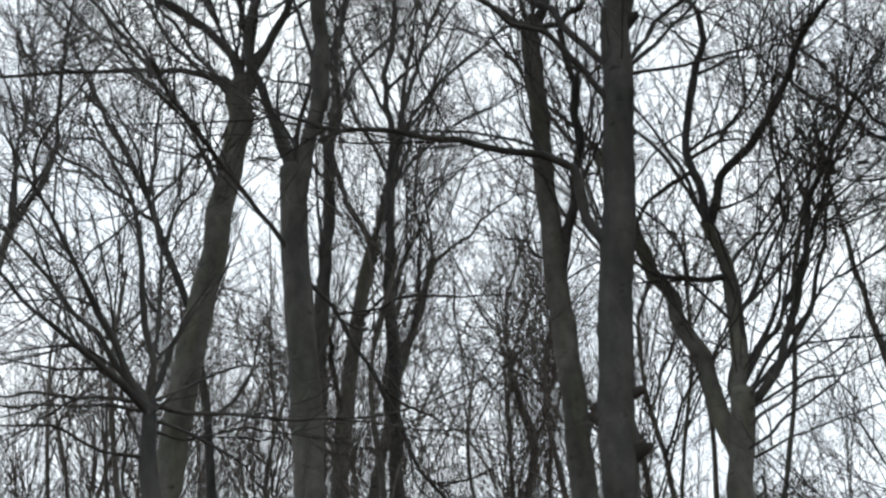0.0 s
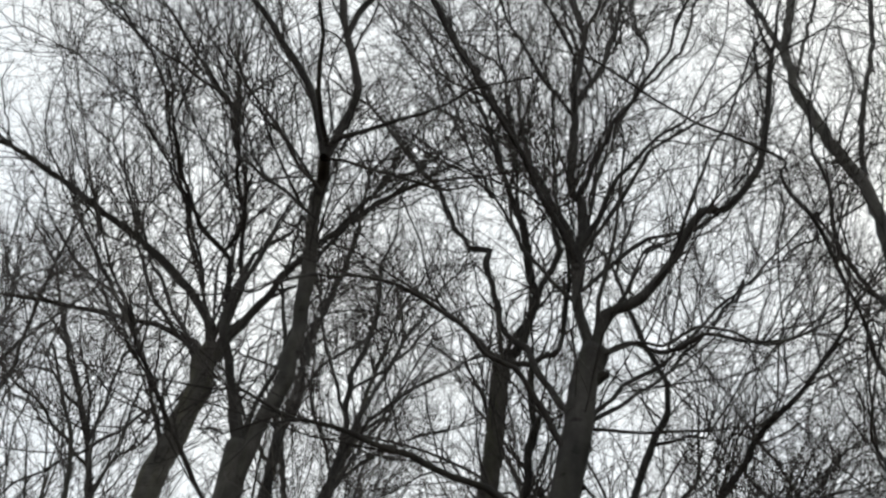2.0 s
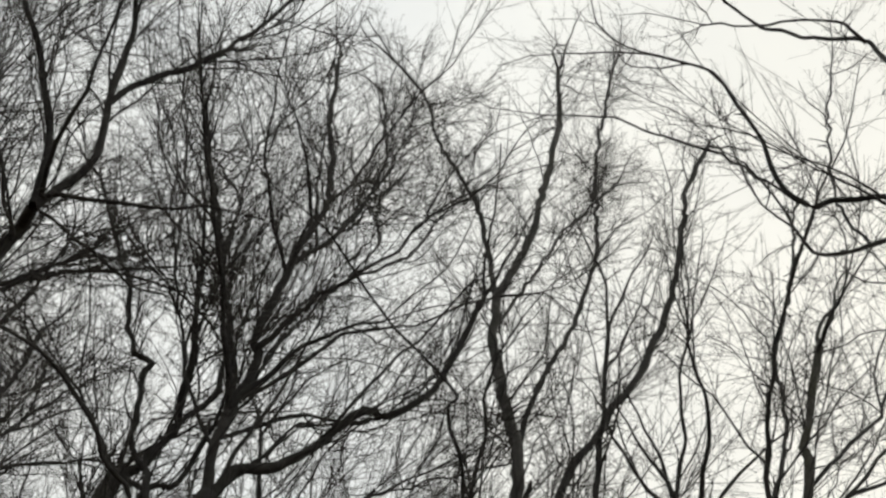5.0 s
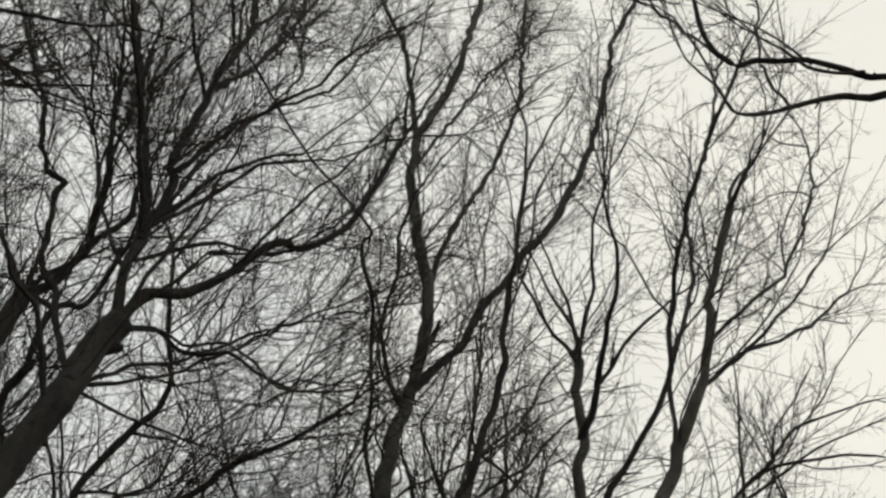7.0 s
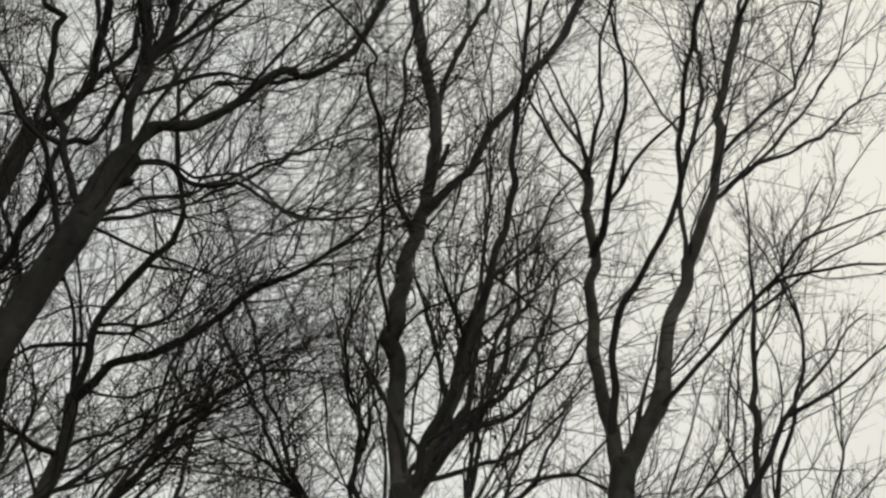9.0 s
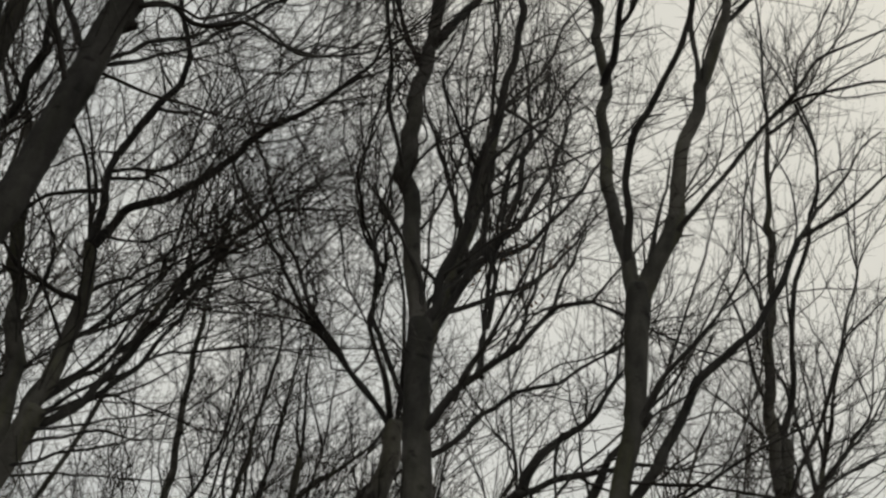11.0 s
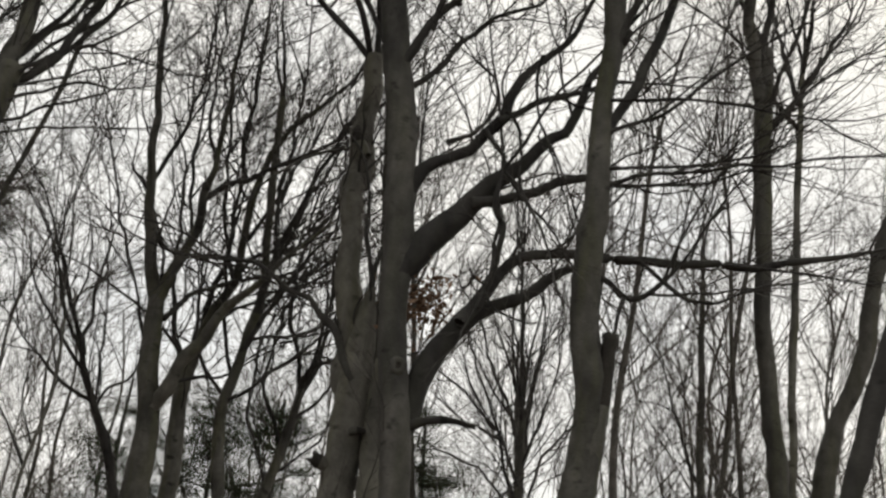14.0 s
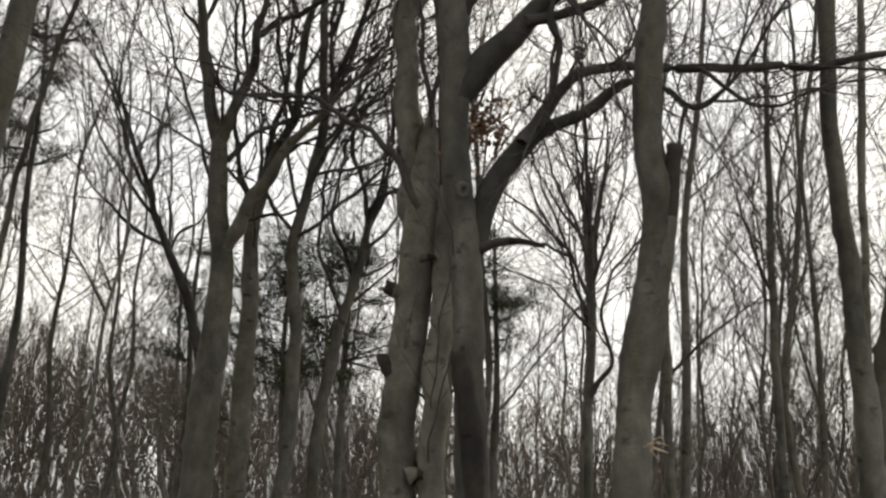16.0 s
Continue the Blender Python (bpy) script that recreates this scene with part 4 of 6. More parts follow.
limb(t, 0.021, 0.013, (-0.09, -0.08, 7.80), (-0.04, 0.10, 8.66), (-0.01, 0.36, 9.74))
limb(t, 0.029, 0.014, (-0.25, -0.05, 7.54), (-0.08, -0.33, 8.04), (0.28, -1.02, 8.96))
limb(t, 0.026, 0.018, (0.38, 0.12, 6.23), (0.53, -0.03, 5.85), (0.49, -0.13, 5.57), (0.38, -0.29, 5.12))
stub(t, 0.032, 0.028, (-1.15, 0.73, 13.09), (-1.07, 0.76, 13.44), (-1.06, 0.76, 13.65))
limb(t, 0.023, 0.014, (-0.43, -0.13, 9.34), (-0.20, -0.02, 9.96), (0.23, 0.09, 10.40), (0.79, 0.23, 10.98))
limb(t, 0.026, 0.015, (-0.43, -0.21, 9.86), (-0.18, -0.06, 10.53), (0.25, 0.14, 11.22), (0.62, 0.40, 12.22))
limb(t, 0.024, 0.014, (-0.34, -0.31, 10.44), (-0.14, -0.44, 10.92), (0.12, -0.60, 11.43), (0.23, -0.72, 11.84))
limb(t, 0.024, 0.014, (-0.42, -0.25, 10.07), (-0.77, -0.43, 10.50), (-0.92, -0.58, 10.85), (-0.81, -0.71, 11.17))
limb(t, 0.021, 0.011, (-0.30, -0.36, 10.80), (0.12, -0.21, 10.72), (0.60, -0.05, 10.55))
limb(t, 0.020, 0.014, (-0.43, -0.13, 9.34), (-0.37, -0.47, 10.14), (-0.46, -0.89, 10.96), (-0.65, -1.40, 11.80))
limb(t, 0.030, 0.019, (-0.05, 0.06, 8.45), (-0.06, 0.46, 9.69), (-0.06, 0.84, 10.96), (0.21, 1.19, 12.16))
limb(t, 0.021, 0.011, (-1.08, 0.32, 10.12), (-0.81, 0.19, 10.64), (-0.35, 0.04, 11.01), (0.09, -0.14, 11.42))
limb(t, 0.023, 0.015, (-0.91, 0.19, 9.34), (-0.68, 0.42, 10.13), (-0.55, 0.66, 10.98), (-0.49, 0.94, 11.99))
limb(t, 0.020, 0.010, (-0.58, -0.05, 8.80), (-0.13, -0.38, 9.16), (0.35, -0.79, 9.42), (0.71, -1.06, 9.45))
limb(t, 0.043, 0.014, (-0.15, 0.01, 3.70, 0.043), (-0.12, 0.03, 3.94, 0.073), (-0.08, 0.06, 4.18, 0.091), (-0.02, 0.08, 4.43, 0.098), (0.09, 0.10, 4.68, 0.097), (0.21, 0.11, 4.85, 0.097), (0.34, 0.13, 5.01, 0.098), (0.45, 0.14, 5.05, 0.067), (0.61, 0.15, 5.15, 0.058), (0.80, 0.15, 5.26, 0.049), (0.95, 0.15, 5.41, 0.045), (1.09, 0.15, 5.51, 0.036), (1.24, 0.16, 5.55, 0.029), (1.50, 0.13, 5.46, 0.025), (1.60, 0.14, 5.37, 0.029), (1.70, 0.14, 5.33, 0.029), (1.82, 0.14, 5.36, 0.027), (1.96, 0.13, 5.49, 0.022), (2.07, 0.13, 5.61, 0.018), (2.21, 0.12, 5.81, 0.014))
limb(t, 0.044, 0.013, (0.24, -0.02, 4.88, 0.044), (0.34, 0.03, 5.06, 0.055), (0.48, 0.07, 5.29, 0.053), (0.63, 0.11, 5.46, 0.056), (0.80, 0.15, 5.59, 0.049), (1.02, 0.18, 5.66, 0.045), (1.25, 0.20, 5.69, 0.046), (1.59, 0.19, 5.69, 0.046), (1.83, 0.20, 5.70, 0.047), (2.22, 0.16, 5.75, 0.041), (2.55, 0.13, 5.74, 0.038), (2.77, 0.12, 5.75, 0.038), (3.04, 0.09, 5.80, 0.032), (3.35, 0.04, 5.85, 0.027), (3.73, -0.04, 5.95, 0.020), (4.13, -0.15, 6.07, 0.013))
limb(t, 0.021, 0.008, (1.68, -0.26, 5.53, 0.021), (1.91, -0.26, 5.41, 0.020), (2.11, -0.24, 5.30, 0.018), (2.32, -0.24, 5.26, 0.015), (2.53, -0.24, 5.37, 0.011), (2.77, -0.26, 5.46, 0.008))
limb(t, 0.020, 0.011, (1.57, -0.23, 5.21, 0.020), (1.54, -0.23, 5.06, 0.018), (1.50, -0.22, 4.86, 0.015), (1.46, -0.21, 4.62, 0.011))
limb(t, 0.026, 0.020, (0.38, -0.04, 5.03, 0.026), (0.44, -0.06, 5.25, 0.024), (0.50, -0.08, 5.49, 0.024), (0.53, -0.10, 5.68, 0.026), (0.51, -0.11, 5.80, 0.024), (0.44, -0.12, 5.87, 0.024), (0.44, -0.13, 6.02, 0.022), (0.47, -0.15, 6.24, 0.020))
limb(t, 0.066, 0.021, (-0.33, 0.02, 5.21, 0.066), (-0.24, 0.04, 5.41, 0.107), (-0.13, 0.07, 5.58, 0.112), (-0.00, 0.08, 5.76, 0.104), (0.18, 0.10, 5.96, 0.093), (0.35, 0.11, 6.12, 0.085), (0.54, 0.12, 6.29, 0.076), (0.68, 0.13, 6.43, 0.067), (0.78, 0.14, 6.61, 0.060), (0.90, 0.15, 6.74, 0.051), (1.05, 0.16, 6.85, 0.045), (1.17, 0.17, 7.09, 0.038), (1.26, 0.18, 7.39, 0.033), (1.43, 0.17, 7.64, 0.029), (1.58, 0.17, 8.00, 0.021))
limb(t, 0.041, 0.009, (0.24, -0.02, 5.96, 0.041), (0.41, 0.01, 6.01, 0.046), (0.61, 0.03, 6.08, 0.043), (0.81, 0.05, 6.16, 0.044), (1.00, 0.06, 6.28, 0.046), (1.18, 0.08, 6.36, 0.042), (1.31, 0.10, 6.42, 0.033), (1.51, 0.10, 6.36, 0.023), (1.76, 0.09, 6.38, 0.016), (2.25, 0.02, 6.44, 0.014), (2.50, -0.01, 6.53, 0.011), (2.72, -0.03, 6.62, 0.009))
limb(t, 0.045, 0.017, (-0.39, 0.02, 5.82, 0.045), (-0.29, 0.04, 6.02, 0.059), (-0.19, 0.06, 6.23, 0.057), (0.00, 0.07, 6.39, 0.050), (0.19, 0.08, 6.52, 0.053), (0.33, 0.09, 6.69, 0.053), (0.45, 0.11, 6.86, 0.049), (0.49, 0.13, 7.04, 0.045), (0.61, 0.14, 7.26, 0.040), (0.76, 0.14, 7.45, 0.035), (0.93, 0.14, 7.64, 0.031), (1.10, 0.14, 7.86, 0.024), (1.24, 0.14, 8.23, 0.017))
limb(t, 0.028, 0.012, (0.41, -0.04, 6.76, 0.028), (0.71, 0.04, 7.00, 0.031), (1.02, 0.12, 7.17, 0.028), (1.29, 0.19, 7.33, 0.021), (1.56, 0.26, 7.45, 0.017), (1.94, 0.29, 7.50, 0.012))
limb(t, 0.020, 0.018, (0.31, -0.03, 6.65, 0.020), (0.40, -0.07, 6.48, 0.020), (0.47, -0.11, 6.31, 0.018), (0.50, -0.15, 6.23, 0.018))
limb(t, 0.020, 0.011, (-0.01, -0.00, 6.50, 0.020), (0.19, -0.14, 6.53, 0.018), (0.29, -0.27, 6.62, 0.018), (0.36, -0.40, 6.80, 0.016), (0.29, -0.51, 6.92, 0.013), (0.12, -0.61, 7.01, 0.011))
limb(t, 0.016, 0.011, (0.48, -0.05, 6.85, 0.016), (0.59, -0.06, 6.58, 0.014), (0.65, -0.07, 6.43, 0.014), (0.63, -0.07, 6.35, 0.011))
limb(t, 0.019, 0.014, (0.76, -0.09, 7.42, 0.019), (0.73, -0.08, 7.19, 0.016), (0.77, -0.09, 6.92, 0.016), (0.81, -0.09, 6.70, 0.014))
stub(t, 0.042, 0.020, (-0.11, 0.01, 3.96), (0.05, -0.07, 4.02), (0.23, -0.16, 4.02), (0.42, -0.24, 3.97))
stub(t, 0.118, 0.085, (-0.00, -0.14, 0.60), (-0.06, -0.14, 1.79), (-0.09, -0.14, 2.25), (-0.13, -0.13, 2.58), (-0.18, -0.13, 2.84), (-0.24, -0.13, 3.10))
burr(t, 0.040, (-0.24, -0.11, 4.44), (0.10, -1.00, -0.10))
limb(t, 0.025, 0.013, (-0.02, 0.20, 7.98, 0.025), (-0.07, 0.30, 8.60, 0.023), (-0.05, 0.40, 9.27, 0.022), (-0.03, 0.50, 9.97, 0.020), (-0.04, 0.60, 10.64, 0.013))
limb(t, 0.020, 0.010, (0.16, 0.19, 8.23, 0.020), (0.36, 0.37, 8.99, 0.019), (0.43, 0.56, 9.90, 0.015), (0.55, 0.75, 10.64, 0.010))
limb(t, 0.019, 0.012, (0.53, 0.15, 8.81, 0.019), (0.65, 0.28, 9.34, 0.017), (0.81, 0.41, 9.99, 0.012))
limb(t, 0.029, 0.013, (-0.64, 0.23, 7.51, 0.029), (-0.86, 0.34, 7.95, 0.029), (-1.03, 0.46, 8.39, 0.028), (-1.15, 0.57, 8.66, 0.026), (-1.13, 0.68, 9.18, 0.024), (-1.42, 0.79, 9.72, 0.020), (-1.61, 0.89, 10.29, 0.018), (-1.61, 1.00, 10.86, 0.013))
limb(t, 0.021, 0.010, (-1.12, 0.23, 8.78, 0.021), (-1.25, 0.32, 9.36, 0.019), (-1.19, 0.42, 9.87, 0.015), (-1.34, 0.52, 10.51, 0.010))
finish(t, 1.00)

t = tree("beech_tree", "pale scarred beech with a broken top and stubs", (0.25, 12.00), PALE_BARK)
trunk(t, 0.166, 0.036, (0.00, 0.00, 0.00, 0.174), (-0.07, 0.10, 1.98, 0.166), (-0.09, 0.10, 2.38, 0.165), (-0.07, 0.10, 2.87, 0.169), (-0.04, 0.10, 3.37, 0.160), (0.01, 0.10, 3.89, 0.162), (0.03, 0.10, 4.25, 0.163), (0.05, 0.10, 4.67, 0.148), (0.06, 0.10, 4.99, 0.118), (0.08, 0.10, 5.26, 0.078), (0.09, 0.10, 5.45, 0.036))
limb(t, 0.035, 0.019, (-0.11, 0.45, 7.88), (-0.56, 0.73, 8.52), (-1.14, 1.03, 9.19), (-1.83, 1.43, 10.33), (-2.63, 1.84, 11.65), (-3.12, 2.09, 12.61))
limb(t, 0.035, 0.018, (-0.17, 0.49, 7.96), (-0.78, 0.79, 8.78), (-1.34, 1.04, 9.57), (-1.93, 1.33, 10.79), (-2.54, 1.66, 12.22))
limb(t, 0.035, 0.017, (-0.17, 0.49, 7.96), (-0.36, 0.28, 8.46), (-0.58, -0.02, 8.85), (-0.61, -0.36, 9.30), (-0.84, -0.66, 9.61), (-1.00, -0.96, 9.92), (-0.95, -1.16, 10.14))
limb(t, 0.046, 0.022, (0.02, -0.02, 4.53), (-0.28, 0.18, 5.10), (-0.44, 0.30, 5.33), (-0.66, 0.39, 5.41), (-0.95, 0.52, 5.66), (-1.34, 0.66, 5.74))
limb(t, 0.025, 0.013, (-0.14, 0.30, 6.91), (-0.69, 0.17, 6.69), (-1.08, -0.02, 6.23))
limb(t, 0.025, 0.014, (-0.16, 0.24, 6.53), (0.03, 0.12, 6.77))
limb(t, 0.024, 0.013, (-0.78, 0.84, 8.77), (-1.58, 1.15, 9.60), (-2.24, 1.31, 9.85))
limb(t, 0.102, 0.078, (0.03, 0.20, 4.22, 0.102), (-0.02, 0.20, 4.53, 0.118), (-0.07, 0.20, 4.96, 0.117), (-0.11, 0.20, 5.50, 0.115), (-0.14, 0.20, 6.05, 0.111), (-0.17, 0.20, 6.49, 0.117), (-0.14, 0.25, 6.55, 0.124), (-0.13, 0.25, 6.84, 0.114), (-0.13, 0.25, 7.14, 0.098), (-0.12, 0.25, 7.44, 0.091), (-0.13, 0.25, 7.75, 0.086), (-0.12, 0.25, 7.90, 0.078))
limb(t, 0.120, 0.056, (0.22, -0.01, 1.62, 0.120), (0.23, -0.01, 1.99, 0.121), (0.23, -0.01, 2.39, 0.122), (0.23, -0.01, 2.87, 0.123), (0.23, -0.01, 3.37, 0.117), (0.25, -0.01, 3.88, 0.100), (0.25, -0.01, 4.29, 0.081), (0.25, -0.01, 4.76, 0.056))
stub(t, 0.064, 0.046, (-0.13, 0.10, 6.75), (-0.19, 0.10, 6.89), (-0.22, 0.10, 7.02))
stub(t, 0.072, 0.056, (-0.08, 0.08, 3.78), (-0.19, 0.06, 3.80), (-0.26, 0.05, 3.84))
stub(t, 0.095, 0.075, (-0.11, 0.06, 2.98), (-0.20, 0.04, 3.09), (-0.25, 0.03, 3.19))
stub(t, 0.040, 0.030, (0.03, -0.10, 4.06), (0.10, -0.11, 4.08), (0.16, -0.11, 4.08))
stub(t, 0.063, 0.039, (0.00, -0.10, 2.16), (0.09, -0.10, 2.19), (0.14, -0.11, 2.17))
finish(t, 1.20)

t = tree("beech_tree", "mossy beech trunk scarred by a broken limb", (1.97, 10.32))
trunk(t, 0.156, 0.115, (0.00, 0.00, 0.00, 0.163), (-0.06, 0.00, 2.00, 0.156), (-0.06, 0.01, 2.34, 0.144), (-0.05, 0.00, 2.76, 0.145), (0.01, -0.01, 3.19, 0.159), (0.07, -0.02, 3.63, 0.143), (0.10, -0.03, 3.86, 0.139), (0.11, -0.03, 4.08, 0.127), (0.10, -0.03, 4.35, 0.132), (0.06, -0.02, 4.53, 0.124), (0.03, -0.01, 4.76, 0.115), (0.02, -0.01, 4.99, 0.114), (0.04, -0.01, 5.46, 0.110), (0.08, -0.02, 5.94, 0.111), (0.07, -0.02, 6.24, 0.100), (0.08, -0.02, 6.75, 0.087), (0.12, -0.03, 7.28, 0.086), (0.10, -0.03, 8.10, 0.112), (0.07, -0.02, 8.73, 0.115))
limb(t, 0.078, 0.067, (0.07, -0.02, 8.57), (-0.20, 0.24, 9.67), (-0.30, 0.45, 10.68), (-0.34, 0.53, 11.10), (-0.35, 0.62, 11.57), (-0.48, 0.80, 12.46), (-0.50, 0.91, 13.12))
limb(t, 0.099, 0.053, (0.07, -0.02, 8.50), (0.26, -0.13, 9.31), (0.32, -0.27, 10.28), (0.42, -0.38, 10.96), (0.61, -0.55, 11.97), (0.57, -0.67, 12.97), (0.60, -0.79, 13.79), (0.67, -0.90, 14.40))
limb(t, 0.034, 0.032, (0.42, -0.38, 10.96), (0.41, 0.15, 12.58), (0.70, 0.75, 14.66), (0.72, 1.21, 16.20), (0.71, 1.48, 17.10), (0.86, 1.75, 18.17), (1.19, 2.40, 20.86), (1.38, 3.08, 23.76))
limb(t, 0.045, 0.023, (-0.03, 0.07, 8.98), (-0.15, -0.18, 9.85), (-0.13, -0.39, 10.26), (0.02, -0.69, 10.77), (0.11, -0.92, 11.14), (0.01, -1.42, 11.96), (-0.05, -1.74, 12.43), (-0.06, -2.08, 12.82), (-0.04, -2.42, 13.15))
limb(t, 0.033, 0.017, (-0.50, 0.90, 13.04), (-0.76, 0.87, 13.32), (-1.18, 0.73, 13.77), (-1.47, 0.61, 14.15))
limb(t, 0.030, 0.018, (-0.59, 0.88, 13.14), (-0.52, 0.64, 13.80), (-0.70, 0.24, 14.77), (-0.67, -0.12, 15.48))
limb(t, 0.050, 0.019, (-0.37, 0.65, 11.68), (-0.33, 0.26, 12.27), (-0.41, -0.14, 12.72), (-0.43, -0.56, 13.11), (-0.83, -1.18, 13.57))
limb(t, 0.031, 0.016, (-0.34, 0.30, 12.19), (-0.17, 0.05, 12.64), (0.06, -0.17, 12.96), (0.25, -0.35, 13.20))
limb(t, 0.033, 0.018, (0.55, -0.51, 11.72), (1.03, -0.38, 12.54), (1.85, -0.19, 13.55), (2.39, -0.05, 14.49))
limb(t, 0.027, 0.021, (0.59, -0.59, 12.34), (0.97, -0.52, 13.10), (1.46, -0.36, 14.01), (1.84, -0.05, 15.57), (2.07, 0.19, 16.74), (2.13, 0.54, 18.15))
limb(t, 0.025, 0.013, (0.91, -0.41, 12.33), (1.34, -0.71, 12.93), (1.69, -1.14, 13.68))
limb(t, 0.035, 0.014, (0.21, -0.10, 9.10), (0.73, -0.54, 9.92), (1.04, -0.85, 10.39), (1.25, -1.02, 10.53), (1.95, -1.55, 10.44))
limb(t, 0.025, 0.011, (1.07, -0.87, 10.41), (1.27, -1.26, 10.76), (1.83, -1.87, 10.80))
limb(t, 0.030, 0.016, (0.65, -0.87, 14.24), (0.70, -1.31, 14.54), (0.77, -1.66, 14.66))
limb(t, 0.062, 0.036, (0.06, -0.03, 6.39), (0.36, -0.02, 7.01), (0.67, -0.00, 7.89), (1.06, -0.04, 8.35), (1.35, -0.06, 8.92), (1.56, -0.04, 9.65))
limb(t, 0.032, 0.017, (0.07, -0.03, 7.10), (0.26, -0.26, 7.62), (0.45, -0.44, 7.87), (0.66, -0.67, 8.21))
limb(t, 0.024, 0.012, (0.05, -0.03, 6.47), (0.52, -0.23, 6.59), (0.84, -0.43, 6.86), (1.22, -0.68, 7.12))
limb(t, 0.021, 0.011, (0.07, -0.03, 5.97), (0.57, -0.25, 6.09), (1.06, -0.51, 6.09), (1.44, -0.74, 6.09), (2.03, -1.14, 6.06))
limb(t, 0.022, 0.011, (0.06, -0.03, 6.77), (0.62, -0.37, 6.70), (1.10, -0.77, 6.49), (1.51, -1.14, 6.29))
limb(t, 0.019, 0.009, (0.07, -0.03, 6.14), (0.96, -0.54, 6.12), (1.39, -0.85, 6.20))
stub(t, 0.070, 0.072, (0.08, -0.08, 3.60), (0.17, -0.10, 4.05), (0.20, -0.11, 4.38), (0.215, -0.11, 4.69))
stub(t, 0.033, 0.024, (0.12, -0.03, 7.17), (0.22, -0.05, 7.33), (0.26, -0.06, 7.43))
finish(t, 0.55)

t = tree("beech_tree", "slim beech with a mottled upright trunk", (4.55, 12.17))
trunk(t, 0.115, 0.099, (0.00, 0.00, 0.00, 0.121), (-0.13, 0.06, 2.16, 0.115), (-0.16, 0.07, 2.82, 0.112), (-0.21, 0.08, 3.33, 0.103), (-0.25, 0.10, 3.85, 0.093), (-0.29, 0.11, 4.38, 0.089), (-0.34, 0.13, 4.76, 0.090), (-0.39, 0.15, 5.20, 0.088), (-0.44, 0.16, 5.75, 0.078), (-0.43, 0.16, 6.32, 0.081), (-0.45, 0.17, 6.90, 0.085), (-0.46, 0.17, 8.61, 0.099))
limb(t, 0.078, 0.033, (-0.48, 0.16, 8.05), (-0.68, 0.02, 9.00), (-0.71, -0.17, 9.88), (-0.82, -0.38, 10.92), (-0.96, -0.60, 12.00))
limb(t, 0.048, 0.026, (-0.49, 0.16, 8.22), (-0.44, -0.10, 9.30), (-0.54, -0.23, 9.94), (-0.46, -0.46, 10.72), (-0.42, -0.70, 11.58))
limb(t, 0.033, 0.015, (-0.46, 0.15, 7.78), (-0.28, -0.16, 8.47), (-0.17, -0.50, 9.20), (-0.08, -0.93, 10.13))
limb(t, 0.027, 0.016, (-0.45, 0.15, 7.56), (-0.02, 0.24, 8.28), (0.50, 0.32, 9.05))
limb(t, 0.030, 0.016, (-0.45, 0.15, 7.69), (0.05, 0.27, 8.30), (0.62, 0.34, 8.77))
limb(t, 0.025, 0.013, (-0.70, -0.12, 9.66), (-1.11, -0.38, 10.29), (-1.24, -0.75, 10.92))
finish(t, 0.78)

t = tree("beech_tree", "dark leaning beech with branches reaching overhead", (2.72, 7.53), SHADED_BARK)
trunk(t, 0.060, 0.100, (0.00, 0.00, 0.00, 0.063), (0.24, -0.10, 2.80, 0.060), (0.28, -0.11, 3.06, 0.063), (0.34, -0.14, 3.31, 0.064), (0.38, -0.16, 3.54, 0.064), (0.45, -0.19, 3.84, 0.065), (0.54, -0.23, 4.25, 0.065), (0.71, -0.31, 4.70, 0.070), (1.35, -0.62, 8.71, 0.080), (1.73, -0.83, 11.16, 0.090), (1.64, -0.76, 12.25, 0.100))
limb(t, 0.059, 0.018, (1.59, -0.75, 10.24), (1.22, -1.15, 12.97), (0.22, -0.87, 13.20), (-0.23, -0.79, 13.27), (-0.65, -0.73, 13.16), (-0.84, -0.71, 12.99), (-1.03, -0.72, 13.10), (-1.38, -0.87, 13.82), (-1.96, -1.08, 14.66), (-2.58, -1.18, 14.59))
limb(t, 0.022, 0.011, (-0.96, -0.71, 13.05), (-1.70, -0.03, 14.88), (-2.33, 0.34, 15.67), (-2.84, 0.58, 16.34), (-3.53, 0.84, 16.59))
limb(t, 0.026, 0.014, (0.34, -0.90, 13.17), (-0.20, -0.87, 13.05), (-0.66, -0.92, 13.25))
limb(t, 0.069, 0.019, (1.36, -1.00, 11.94), (0.88, -0.95, 13.01), (0.25, -0.74, 12.97), (-0.34, -0.59, 12.66), (-0.79, -0.52, 12.57), (-0.97, -0.53, 12.87))
limb(t, 0.064, 0.028, (1.36, -1.00, 11.94), (1.56, -0.72, 15.47), (0.81, 0.12, 18.22), (0.49, 0.36, 18.82), (0.28, 0.58, 19.85), (-0.43, 0.93, 20.35), (-1.05, 1.19, 21.02), (-1.49, 1.38, 22.04))
limb(t, 0.029, 0.015, (0.31, 0.56, 19.72), (-0.02, 0.39, 19.82), (-1.17, 0.16, 18.82), (-1.94, -0.11, 17.90))
limb(t, 0.017, 0.016, (-0.27, -0.61, 12.70), (-0.46, -0.30, 13.76), (-0.38, 0.18, 16.02), (-0.16, 0.71, 18.92))
finish(t, 0.12)

